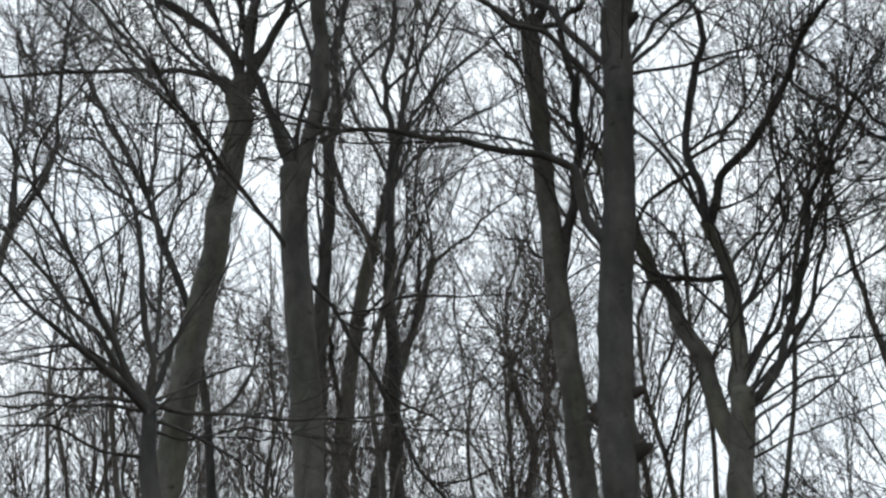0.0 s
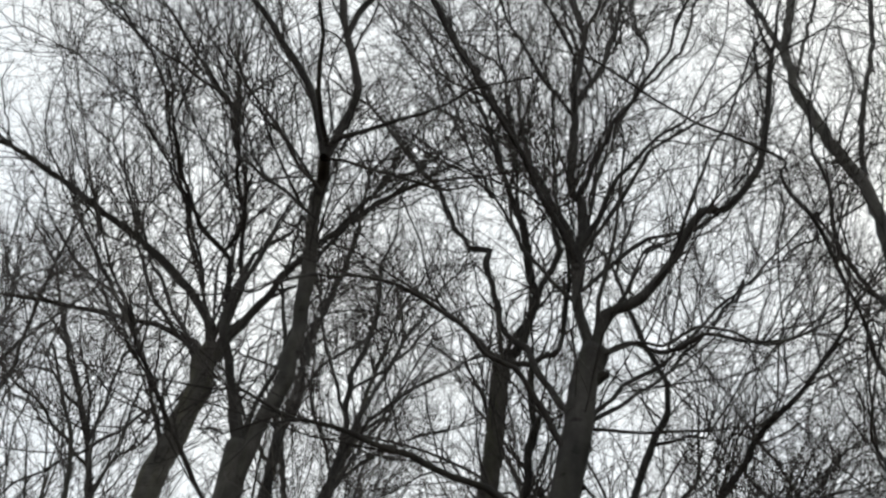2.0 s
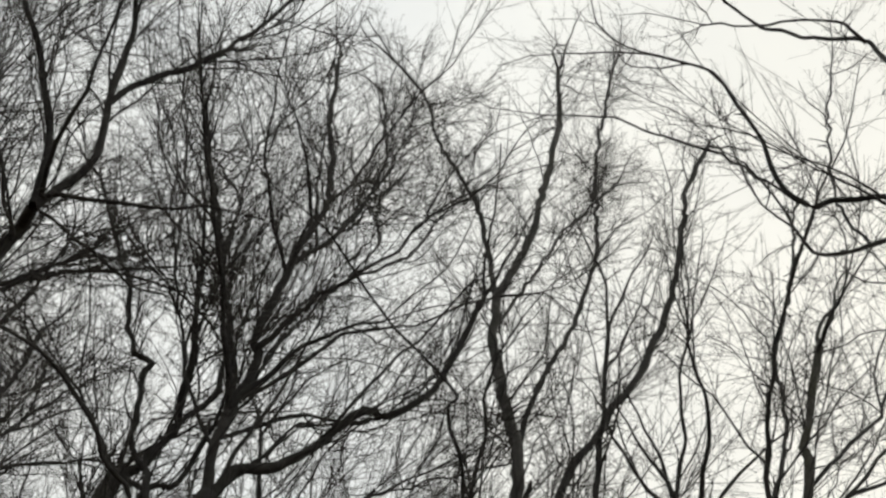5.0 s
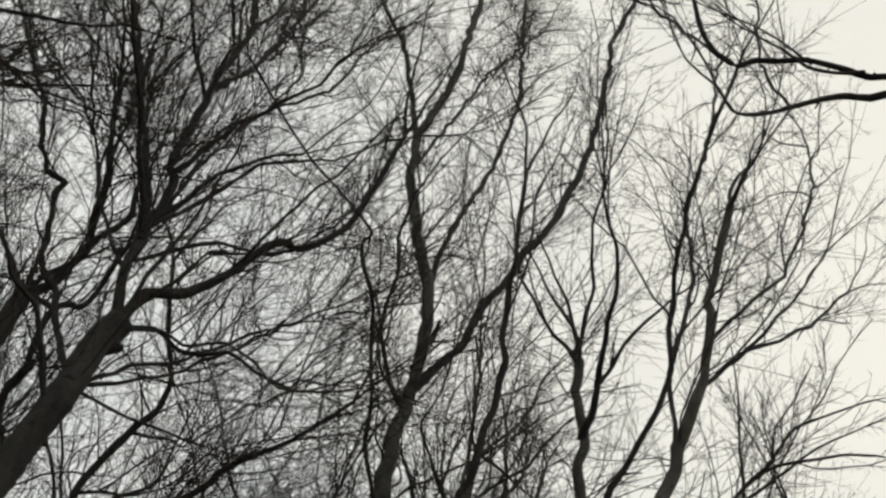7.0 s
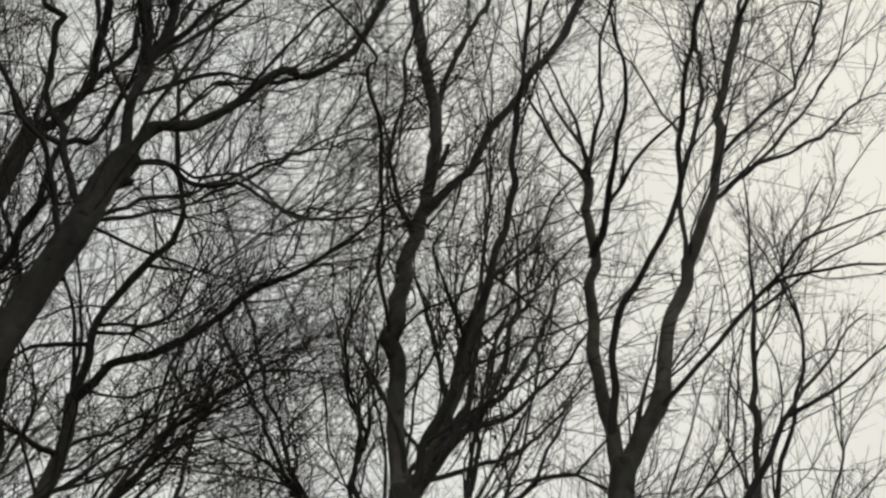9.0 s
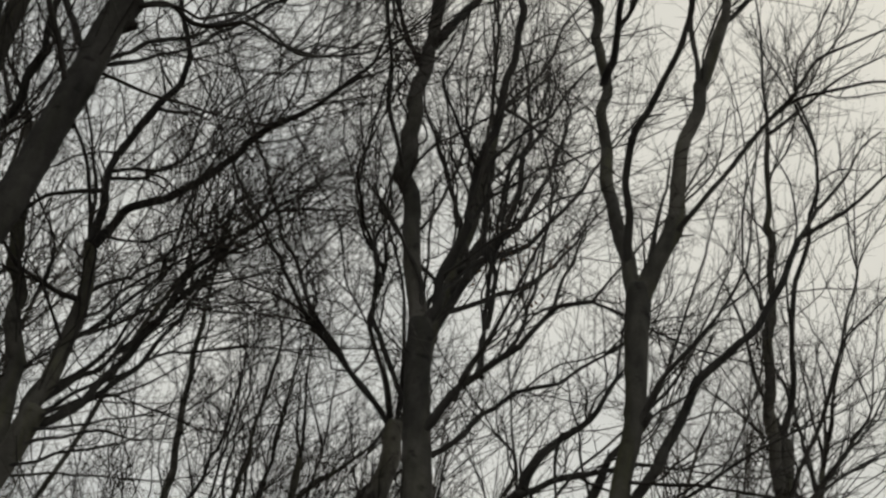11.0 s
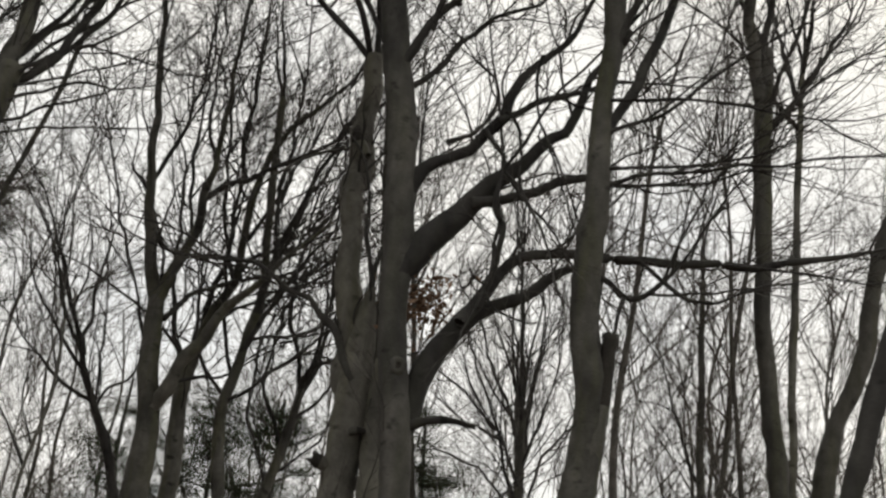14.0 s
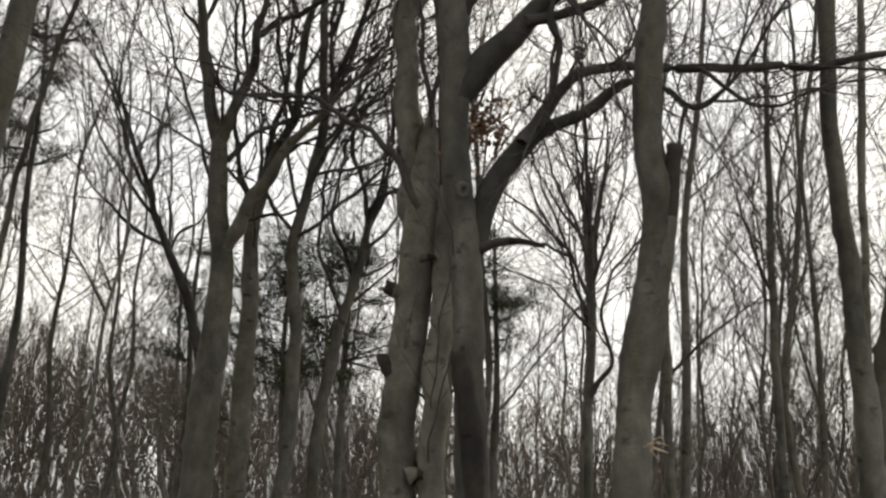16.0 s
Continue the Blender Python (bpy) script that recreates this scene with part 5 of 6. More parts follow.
t = tree("beech_tree", "slender grey beech leaning to one side", (4.61, 13.22))
trunk(t, 0.102, 0.080, (0.00, 0.00, 0.00, 0.107), (0.30, -0.11, 3.68, 0.102), (0.37, -0.14, 4.14, 0.100), (0.47, -0.17, 4.71, 0.096), (0.55, -0.20, 5.00, 0.090), (0.68, -0.26, 5.29, 0.091), (0.75, -0.29, 5.64, 0.086), (0.81, -0.31, 6.06, 0.080), (0.86, -0.33, 6.36, 0.075), (1.00, -0.41, 6.96, 0.085), (1.30, -0.50, 7.90, 0.070), (1.75, -0.62, 9.30, 0.055))
limb(t, 0.040, 0.016, (1.30, -0.50, 7.90), (1.75, -0.30, 9.10), (2.05, 0.00, 10.60))
limb(t, 0.034, 0.014, (1.60, -0.58, 8.80), (2.20, -0.80, 9.80), (2.60, -0.90, 11.00))
finish(t, 0.80)

t = tree("beech_tree", "grey beech with several ascending stems", (-2.26, 16.84))
trunk(t, 0.185, 0.098, (0.00, 0.00, 0.00, 0.194), (0.16, 0.03, 3.60, 0.185), (0.19, 0.03, 4.14, 0.169), (0.20, 0.03, 4.84, 0.148), (0.11, 0.02, 5.68, 0.126), (0.07, 0.02, 6.22, 0.109), (0.07, 0.02, 6.52, 0.098))
limb(t, 0.092, 0.020, (0.06, 0.02, 6.49, 0.092), (-0.05, 0.00, 6.84, 0.080), (-0.16, -0.01, 7.43, 0.068), (-0.24, -0.03, 7.88, 0.062), (-0.31, -0.03, 8.58, 0.054), (-0.34, -0.04, 9.07, 0.048), (-0.41, -0.05, 9.97, 0.039), (-0.49, -0.06, 11.16, 0.030), (-0.54, -0.07, 12.23, 0.020))
limb(t, 0.079, 0.019, (0.09, 0.02, 6.50, 0.079), (0.20, -0.04, 6.81, 0.077), (0.30, -0.10, 7.09, 0.071), (0.43, -0.16, 7.44, 0.062), (0.49, -0.23, 7.86, 0.053), (0.58, -0.30, 8.21, 0.044), (0.60, -0.37, 8.93, 0.035), (0.65, -0.44, 9.93, 0.026), (0.70, -0.51, 10.91, 0.019))
limb(t, 0.101, 0.018, (0.14, 0.03, 5.00, 0.101), (0.36, -0.12, 5.31, 0.092), (0.69, -0.26, 5.86, 0.077), (0.98, -0.40, 6.31, 0.057), (1.27, -0.56, 6.60, 0.045), (1.48, -0.72, 6.81, 0.036), (1.78, -0.88, 7.09, 0.027), (2.15, -1.04, 7.42, 0.018))
limb(t, 0.037, 0.016, (0.18, 0.03, 6.24, 0.037), (0.41, 0.22, 6.57, 0.034), (0.67, 0.41, 6.81, 0.031), (1.07, 0.60, 7.05, 0.029), (1.44, 0.78, 7.22, 0.023), (1.98, 0.96, 7.50, 0.016))
limb(t, 0.037, 0.013, (-0.23, -0.02, 7.87, 0.037), (-0.33, -0.04, 7.96, 0.031), (-0.46, -0.06, 8.09, 0.022), (-0.51, -0.07, 8.22, 0.013))
limb(t, 0.025, 0.013, (-0.13, -0.01, 7.40, 0.025), (0.01, 0.11, 7.19, 0.025), (0.15, 0.23, 7.17, 0.022), (0.47, 0.37, 7.21, 0.022), (0.86, 0.50, 7.21, 0.019), (1.18, 0.63, 7.23, 0.013))
limb(t, 0.038, 0.015, (0.48, 0.07, 7.94, 0.038), (0.74, -0.11, 8.06, 0.034), (1.10, -0.28, 8.18, 0.031), (1.52, -0.46, 8.39, 0.028), (1.95, -0.64, 8.58, 0.022), (2.34, -0.84, 8.89, 0.015))
limb(t, 0.031, 0.017, (-0.23, -0.02, 8.00, 0.031), (-0.10, 0.10, 8.49, 0.029), (0.06, 0.22, 9.03, 0.026), (0.17, 0.33, 9.86, 0.020), (0.18, 0.44, 10.84, 0.017))
limb(t, 0.024, 0.013, (0.01, 0.01, 5.95, 0.024), (-0.15, 0.03, 6.38, 0.021), (-0.31, 0.05, 6.83, 0.022), (-0.54, 0.05, 7.40, 0.019), (-0.67, 0.07, 7.94, 0.016), (-0.87, 0.07, 8.55, 0.013))
limb(t, 0.028, 0.013, (0.37, 0.05, 7.41, 0.028), (0.26, 0.12, 7.93, 0.025), (0.21, 0.19, 8.59, 0.022), (0.26, 0.27, 9.64, 0.020), (0.20, 0.34, 10.62, 0.013))
limb(t, 0.027, 0.016, (0.27, 0.04, 5.17, 0.027), (0.45, 0.20, 5.46, 0.024), (0.71, 0.36, 5.63, 0.021), (1.10, 0.52, 5.78, 0.016))
limb(t, 0.029, 0.013, (0.55, 0.07, 8.35, 0.029), (0.41, -0.11, 8.74, 0.025), (0.39, -0.28, 9.31, 0.019), (0.45, -0.44, 10.06, 0.013))
finish(t, 0.85, up=0.15)

t = tree("beech_tree", "upright grey beech stem", (-1.86, 17.90))
trunk(t, 0.123, 0.093, (0.00, 0.00, 0.00, 0.129), (0.07, 0.01, 3.77, 0.123), (0.06, 0.01, 4.42, 0.115), (0.05, 0.01, 5.08, 0.107), (0.05, 0.01, 5.60, 0.095), (0.08, 0.01, 5.92, 0.093))
limb(t, 0.086, 0.023, (0.09, 0.01, 5.88, 0.086), (0.18, -0.07, 6.25, 0.080), (0.35, -0.14, 6.76, 0.071), (0.52, -0.22, 7.10, 0.065), (0.59, -0.30, 7.62, 0.059), (0.60, -0.39, 8.18, 0.056), (0.75, -0.47, 8.81, 0.046), (0.98, -0.54, 9.17, 0.040), (1.23, -0.62, 9.44, 0.033), (1.73, -0.70, 9.98, 0.023))
limb(t, 0.051, 0.018, (0.05, 0.01, 5.42, 0.051), (0.15, 0.12, 6.03, 0.045), (0.17, 0.22, 6.69, 0.043), (0.33, 0.34, 7.48, 0.037), (0.35, 0.44, 8.27, 0.031), (0.35, 0.54, 9.07, 0.024), (0.35, 0.64, 9.95, 0.018))
limb(t, 0.037, 0.014, (0.47, 0.05, 8.61, 0.037), (0.34, 0.09, 9.23, 0.034), (0.38, 0.14, 9.81, 0.028), (0.39, 0.19, 10.65, 0.021), (0.42, 0.24, 11.61, 0.014))
limb(t, 0.045, 0.021, (0.11, 0.01, 5.61, 0.045), (-0.12, 0.19, 6.33, 0.039), (-0.32, 0.37, 7.08, 0.033), (-0.40, 0.56, 8.04, 0.027), (-0.46, 0.76, 8.98, 0.021))
limb(t, 0.033, 0.014, (0.54, 0.05, 7.66, 0.033), (0.80, -0.03, 8.13, 0.030), (1.06, -0.12, 8.68, 0.023), (1.37, -0.21, 9.30, 0.017), (1.60, -0.30, 9.87, 0.014))
limb(t, 0.030, 0.018, (0.51, 0.05, 7.16, 0.030), (0.33, 0.14, 7.74, 0.030), (0.19, 0.22, 8.34, 0.027), (0.13, 0.32, 9.06, 0.024), (0.09, 0.41, 10.08, 0.018))
limb(t, 0.029, 0.016, (0.40, 0.04, 6.92, 0.029), (0.75, -0.08, 7.51, 0.030), (1.07, -0.22, 7.60, 0.029), (1.43, -0.36, 7.73, 0.026), (1.76, -0.50, 8.16, 0.016))
limb(t, 0.029, 0.014, (0.24, 0.03, 6.52, 0.029), (0.60, 0.18, 6.83, 0.026), (0.97, 0.33, 7.15, 0.023), (1.45, 0.47, 7.38, 0.020), (1.82, 0.60, 7.68, 0.014))
finish(t, 0.95, up=0.15)

t = tree("beech_tree", "slender beech with a forked upper stem", (-1.35, 16.94))
trunk(t, 0.089, 0.050, (0.00, 0.00, 0.00, 0.093), (0.22, 0.22, 3.74, 0.089), (0.20, 0.22, 4.43, 0.081), (0.13, 0.22, 5.35, 0.073), (0.22, 0.22, 5.71, 0.071), (0.31, 0.23, 6.08, 0.068), (0.40, 0.23, 6.57, 0.063), (0.39, 0.01, 8.10, 0.050), (0.35, 0.00, 9.50, 0.050))
limb(t, 0.059, 0.016, (0.41, 0.23, 6.55, 0.059), (0.47, 0.10, 6.90, 0.053), (0.58, -0.02, 7.31, 0.044), (0.70, -0.15, 7.68, 0.038), (0.86, -0.28, 8.05, 0.031), (1.17, -0.41, 8.81, 0.022), (1.54, -0.54, 9.70, 0.016))
limb(t, 0.038, 0.017, (0.45, 0.24, 6.82, 0.038), (0.51, 0.34, 7.25, 0.035), (0.48, 0.44, 7.84, 0.029), (0.47, 0.54, 8.45, 0.026), (0.52, 0.64, 9.09, 0.023), (0.59, 0.74, 10.10, 0.017))
limb(t, 0.034, 0.015, (0.30, 0.23, 6.04, 0.034), (0.49, 0.04, 6.35, 0.031), (0.74, -0.15, 6.74, 0.028), (0.99, -0.34, 7.22, 0.022), (1.34, -0.54, 7.63, 0.015))
limb(t, 0.028, 0.013, (0.39, 0.23, 6.51, 0.028), (0.68, 0.38, 6.96, 0.029), (1.03, 0.52, 7.28, 0.023), (1.36, 0.66, 7.55, 0.013))
limb(t, 0.025, 0.013, (0.33, 0.23, 6.19, 0.025), (0.69, 0.38, 6.30, 0.022), (1.08, 0.52, 6.46, 0.019), (1.43, 0.66, 6.76, 0.013))
limb(t, 0.028, 0.013, (0.49, 0.24, 6.98, 0.028), (0.72, 0.12, 7.57, 0.025), (0.91, 0.00, 8.18, 0.022), (1.13, -0.12, 8.62, 0.016), (1.45, -0.24, 9.08, 0.013))
limb(t, 0.028, 0.016, (0.21, 0.22, 5.67, 0.028), (0.06, 0.31, 6.18, 0.025), (-0.05, 0.40, 6.81, 0.025), (-0.06, 0.50, 7.55, 0.019), (-0.02, 0.61, 8.24, 0.016))
limb(t, 0.027, 0.012, (0.14, 0.22, 5.32, 0.027), (0.44, 0.14, 5.52, 0.024), (0.74, 0.05, 5.78, 0.024), (1.11, -0.04, 6.11, 0.021), (1.45, -0.14, 6.43, 0.012))
limb(t, 0.024, 0.016, (0.14, 0.22, 5.43, 0.024), (-0.17, 0.29, 5.78, 0.025), (-0.34, 0.38, 6.15, 0.022), (-0.38, 0.47, 6.63, 0.016))
limb(t, 0.022, 0.013, (0.60, 0.24, 7.53, 0.022), (0.94, 0.32, 7.75, 0.019), (1.21, 0.39, 8.12, 0.016), (1.36, 0.46, 8.54, 0.013))
finish(t, 1.30, up=0.15)

t = tree("beech_tree", "thin grey beech stem with ascending branches", (-0.87, 17.97))
trunk(t, 0.075, 0.049, (0.00, 0.00, 0.00, 0.079), (0.18, 0.22, 3.78, 0.075), (0.31, 0.22, 4.38, 0.070), (0.44, 0.22, 4.93, 0.064), (0.54, 0.23, 5.50, 0.058), (0.60, 0.23, 5.87, 0.049))
limb(t, 0.046, 0.019, (0.60, 0.23, 5.86, 0.046), (0.68, 0.10, 6.10, 0.036), (0.85, -0.04, 6.17, 0.029), (1.09, -0.17, 6.27, 0.019))
limb(t, 0.039, 0.014, (0.59, 0.23, 5.78, 0.039), (0.51, 0.29, 6.26, 0.033), (0.33, 0.34, 6.73, 0.030), (0.30, 0.40, 7.32, 0.024), (0.39, 0.46, 7.94, 0.021), (0.46, 0.53, 8.66, 0.014))
limb(t, 0.029, 0.014, (0.45, 0.23, 4.93, 0.029), (0.33, 0.28, 5.30, 0.026), (0.13, 0.34, 5.75, 0.026), (0.13, 0.40, 6.24, 0.023), (0.21, 0.46, 6.91, 0.020), (0.48, 0.53, 7.55, 0.014))
limb(t, 0.029, 0.017, (0.32, 0.22, 4.38, 0.029), (0.14, 0.27, 4.97, 0.026), (-0.05, 0.31, 5.41, 0.023), (-0.03, 0.36, 6.13, 0.020), (0.01, 0.41, 6.63, 0.017))
limb(t, 0.026, 0.013, (0.53, 0.23, 5.42, 0.026), (0.80, 0.16, 5.63, 0.023), (0.99, 0.10, 5.87, 0.016), (1.13, 0.03, 6.26, 0.013))
limb(t, 0.026, 0.014, (0.57, 0.23, 5.66, 0.026), (0.74, 0.36, 6.14, 0.023), (0.82, 0.50, 6.67, 0.020), (0.87, 0.63, 7.38, 0.014))
limb(t, 0.022, 0.013, (0.39, 0.22, 4.69, 0.022), (0.69, 0.30, 4.96, 0.019), (0.93, 0.36, 5.23, 0.016), (1.08, 0.43, 5.57, 0.013))
finish(t, 1.50, up=0.15)

t = tree("beech_tree", "young forked beech with few thin crooked branches", (-2.58, 19.33), SHADED_BARK)
trunk(t, 0.090, 0.050, (0.00, 0.00, 0.00, 0.090), (-0.00, -0.00, 4.23, 0.078), (-0.19, -0.03, 4.82, 0.072), (-0.49, -0.07, 5.48, 0.060), (-0.74, -0.12, 6.00, 0.050))
limb(t, 0.047, 0.014, (-0.74, -0.12, 6.00, 0.047), (-0.81, -0.13, 6.32, 0.040), (-1.02, -0.17, 6.77, 0.034), (-1.24, -0.21, 7.40, 0.027), (-1.49, -0.26, 7.95, 0.021), (-1.71, -0.31, 8.51, 0.014))
limb(t, 0.030, 0.014, (-0.79, -0.12, 6.24, 0.030), (-0.85, -0.01, 6.55, 0.031), (-0.78, 0.13, 6.79, 0.027), (-0.85, 0.25, 7.44, 0.021), (-0.77, 0.39, 8.21, 0.014))
limb(t, 0.027, 0.013, (-0.55, -0.08, 5.59, 0.027), (-0.94, -0.32, 5.74, 0.026), (-1.23, -0.55, 5.98, 0.020), (-1.59, -0.79, 6.34, 0.013))
limb(t, 0.023, 0.017, (-0.49, -0.07, 5.48, 0.023), (-0.34, -0.05, 5.85, 0.023), (-0.10, -0.02, 6.02, 0.017))
limb(t, 0.027, 0.014, (-0.77, -0.12, 6.16, 0.027), (-0.95, -0.05, 6.47, 0.024), (-1.22, 0.00, 6.96, 0.021), (-1.42, 0.06, 7.64, 0.017), (-1.46, 0.16, 8.47, 0.014))
limb(t, 0.026, 0.014, (-0.25, -0.04, 5.12, 0.026), (-0.49, 0.03, 5.42, 0.023), (-0.59, 0.11, 6.25, 0.020), (-0.64, 0.21, 7.03, 0.014))
limb(t, 0.020, 0.010, (-1.04, -0.17, 6.81, 0.020), (-0.92, -0.25, 7.27, 0.017), (-0.92, -0.35, 7.75, 0.014), (-1.03, -0.47, 8.29, 0.010))
finish(t, 0.60, up=0.1)

t = tree("sapling", "thin dark sapling with few branches", (-2.00, 8.78), DARK_BARK)
trunk(t, 0.021, 0.012, (0.00, 0.00, 0.00), (0.11, 0.02, 1.86), (0.18, 0.03, 2.38), (0.21, 0.03, 2.98), (0.31, 0.05, 3.51), (0.29, 0.05, 3.95))
limb(t, 0.011, 0.006, (0.21, 0.03, 2.98), (0.03, 0.06, 3.27), (-0.08, 0.06, 3.42), (-0.04, 0.14, 3.77))
limb(t, 0.010, 0.006, (0.30, 0.05, 3.44), (0.17, 0.18, 4.06), (0.09, 0.28, 4.47))
limb(t, 0.009, 0.006, (0.23, 0.04, 3.12), (0.11, 0.11, 3.51), (0.11, 0.18, 3.79))
finish(t, 1.00, up=0.1)

t = tree("beech_tree", "slim beech standing further back", (3.38, 22.75))
trunk(t, 0.124, 0.059, (0.00, 0.00, 0.00), (0.02, -0.00, 2.44), (0.05, -0.02, 4.13), (0.05, -0.03, 5.85), (-0.06, -0.02, 7.21))
limb(t, 0.053, 0.025, (0.05, -0.03, 5.63), (0.23, 0.26, 7.29), (0.44, 0.47, 8.38))
limb(t, 0.054, 0.024, (-0.03, -0.02, 6.87), (-0.12, -0.54, 8.26), (-0.32, -1.09, 9.46))
limb(t, 0.043, 0.019, (0.05, -0.03, 5.20), (-0.45, -0.42, 6.71), (-0.88, -0.67, 7.50))
finish(t, 1.00)

t = tree("beech_tree", "slim beech standing further back", (6.87, 22.99))
trunk(t, 0.110, 0.053, (0.00, 0.00, 0.00), (-0.07, 0.02, 2.59), (-0.16, 0.04, 4.30), (-0.23, 0.05, 6.26), (-0.28, 0.06, 8.28), (-0.29, 0.06, 9.83))
limb(t, 0.040, 0.022, (-0.22, 0.05, 6.01), (-0.53, 0.66, 7.38), (-0.69, 1.21, 8.57))
finish(t, 1.00)

t = tree("beech_tree", "thin beech stem behind the mossy trunk", (4.65, 21.49))
trunk(t, 0.100, 0.055, (0.00, 0.00, 0.00), (-0.06, 0.01, 2.46), (-0.14, 0.03, 4.05), (-0.17, 0.03, 5.31))
limb(t, 0.041, 0.019, (-0.15, 0.02, 4.37), (0.58, 0.07, 5.08), (1.22, 0.10, 5.57))
finish(t, 1.00)

t = tree("beech_tree", "thin leaning beech stem behind the twisted beech", (-5.86, 19.09))
trunk(t, 0.071, 0.037, (0.00, 0.00, 0.00), (-0.58, -0.20, 8.96), (-0.62, -0.20, 9.71), (-0.73, -0.25, 10.49), (-0.77, -0.26, 11.28), (-0.71, -0.24, 12.10))
limb(t, 0.036, 0.019, (-0.72, -0.25, 10.40), (-0.45, 0.05, 11.32), (-0.18, 0.34, 12.18))
limb(t, 0.031, 0.018, (-0.60, -0.20, 9.62), (-0.05, -0.48, 10.41), (0.44, -0.64, 10.76))
finish(t, 2.00)

t = tree("beech_tree", "slender upright stem among the thin beeches", (-7.16, 19.71))
trunk(t, 0.051, 0.030, (0.00, 0.00, 0.00), (0.53, 0.18, 9.31), (0.70, 0.23, 10.26), (0.90, 0.29, 11.14), (1.04, 0.34, 12.04), (1.09, 0.36, 12.91))
limb(t, 0.028, 0.019, (0.75, 0.25, 10.48), (1.29, 0.21, 11.29), (1.57, 0.16, 11.79))
finish(t, 2.00)

t = tree("beech_tree", "slim beech with a crooked spreading top", (-5.67, 18.14))
trunk(t, 0.058, 0.037, (0.00, 0.00, 0.00), (1.01, 0.25, 8.37), (1.40, 0.35, 9.87), (1.81, 0.44, 12.07), (2.20, 0.51, 13.20))
limb(t, 0.041, 0.018, (2.15, 0.50, 13.06), (2.64, 0.41, 13.51), (3.14, 0.31, 13.66))
limb(t, 0.037, 0.020, (2.15, 0.50, 13.06), (2.03, 0.76, 14.28), (2.00, 1.09, 15.67))
limb(t, 0.031, 0.018, (1.76, 0.42, 11.79), (2.46, 0.12, 12.68), (2.86, -0.28, 13.43))
finish(t, 0.22)

t = tree("beech_tree", "slender beech with a leaning twiggy crown", (-11.13, 16.62), SHADED_BARK)
trunk(t, 0.127, 0.093, (0.00, 0.00, 0.00, 0.127), (0.00, -0.00, 13.68, 0.111), (0.06, 0.04, 14.57, 0.105), (0.05, 0.03, 16.03, 0.093))
limb(t, 0.085, 0.028, (0.06, 0.04, 15.97, 0.085), (0.28, 0.04, 16.69, 0.069), (0.27, -0.11, 17.74, 0.057), (0.66, -0.10, 19.39, 0.051), (0.98, -0.31, 20.29, 0.042), (1.24, -0.76, 21.20, 0.028))
limb(t, 0.059, 0.024, (0.06, 0.04, 15.84, 0.059), (-0.23, 0.03, 16.97, 0.052), (-0.36, 0.12, 18.30, 0.045), (-0.61, 0.01, 19.44, 0.033), (-0.51, -0.19, 20.63, 0.024))
limb(t, 0.039, 0.019, (0.22, 0.14, 16.85, 0.039), (0.46, 0.45, 17.86, 0.036), (0.95, 0.89, 18.70, 0.028), (1.37, 1.18, 19.45, 0.019))
limb(t, 0.037, 0.022, (0.06, 0.04, 15.24, 0.037), (-0.44, -0.18, 15.95, 0.034), (-0.78, -0.30, 16.68, 0.030), (-0.85, -0.24, 17.82, 0.022))
finish(t, 1.7)

t = tree("beech_tree", "bushy beech with a wide fan of branches", (-9.18, 15.48), SHADED_BARK)
trunk(t, 0.091, 0.065, (0.00, 0.00, 0.00, 0.091), (-0.00, 0.00, 12.71, 0.079), (0.01, 0.01, 13.50, 0.070), (0.08, 0.05, 14.40, 0.065))
limb(t, 0.057, 0.030, (0.09, 0.06, 14.35, 0.057), (0.10, -0.05, 15.11, 0.050), (0.12, -0.16, 15.70, 0.047), (0.35, -0.14, 17.04, 0.041), (0.33, -0.27, 18.25, 0.030))
limb(t, 0.038, 0.022, (0.10, 0.06, 14.52, 0.038), (0.16, 0.33, 15.34, 0.035), (0.46, 0.72, 17.05, 0.029), (0.89, 1.15, 18.83, 0.022))
limb(t, 0.038, 0.019, (0.07, 0.05, 14.27, 0.038), (0.45, -0.05, 14.77, 0.034), (1.25, 0.08, 15.56, 0.027), (2.03, 0.16, 16.00, 0.019))
limb(t, 0.035, 0.021, (0.05, 0.03, 15.13, 0.035), (-0.30, 0.02, 15.95, 0.032), (-0.60, 0.03, 16.68, 0.029), (-0.96, -0.01, 18.03, 0.021))
limb(t, 0.033, 0.016, (0.04, 0.03, 13.69, 0.033), (0.32, 0.34, 14.35, 0.031), (0.84, 0.77, 15.03, 0.023), (1.41, 1.20, 15.49, 0.016))
limb(t, 0.034, 0.020, (0.05, 0.03, 13.85, 0.034), (-0.13, -0.23, 14.45, 0.030), (-0.32, -0.51, 14.95, 0.027), (-0.33, -0.67, 15.76, 0.020))
limb(t, 0.032, 0.018, (0.04, 0.03, 15.65, 0.032), (0.41, 0.54, 16.49, 0.029), (0.71, 1.01, 17.60, 0.021), (0.91, 1.40, 18.31, 0.018))
finish(t, 1.9)

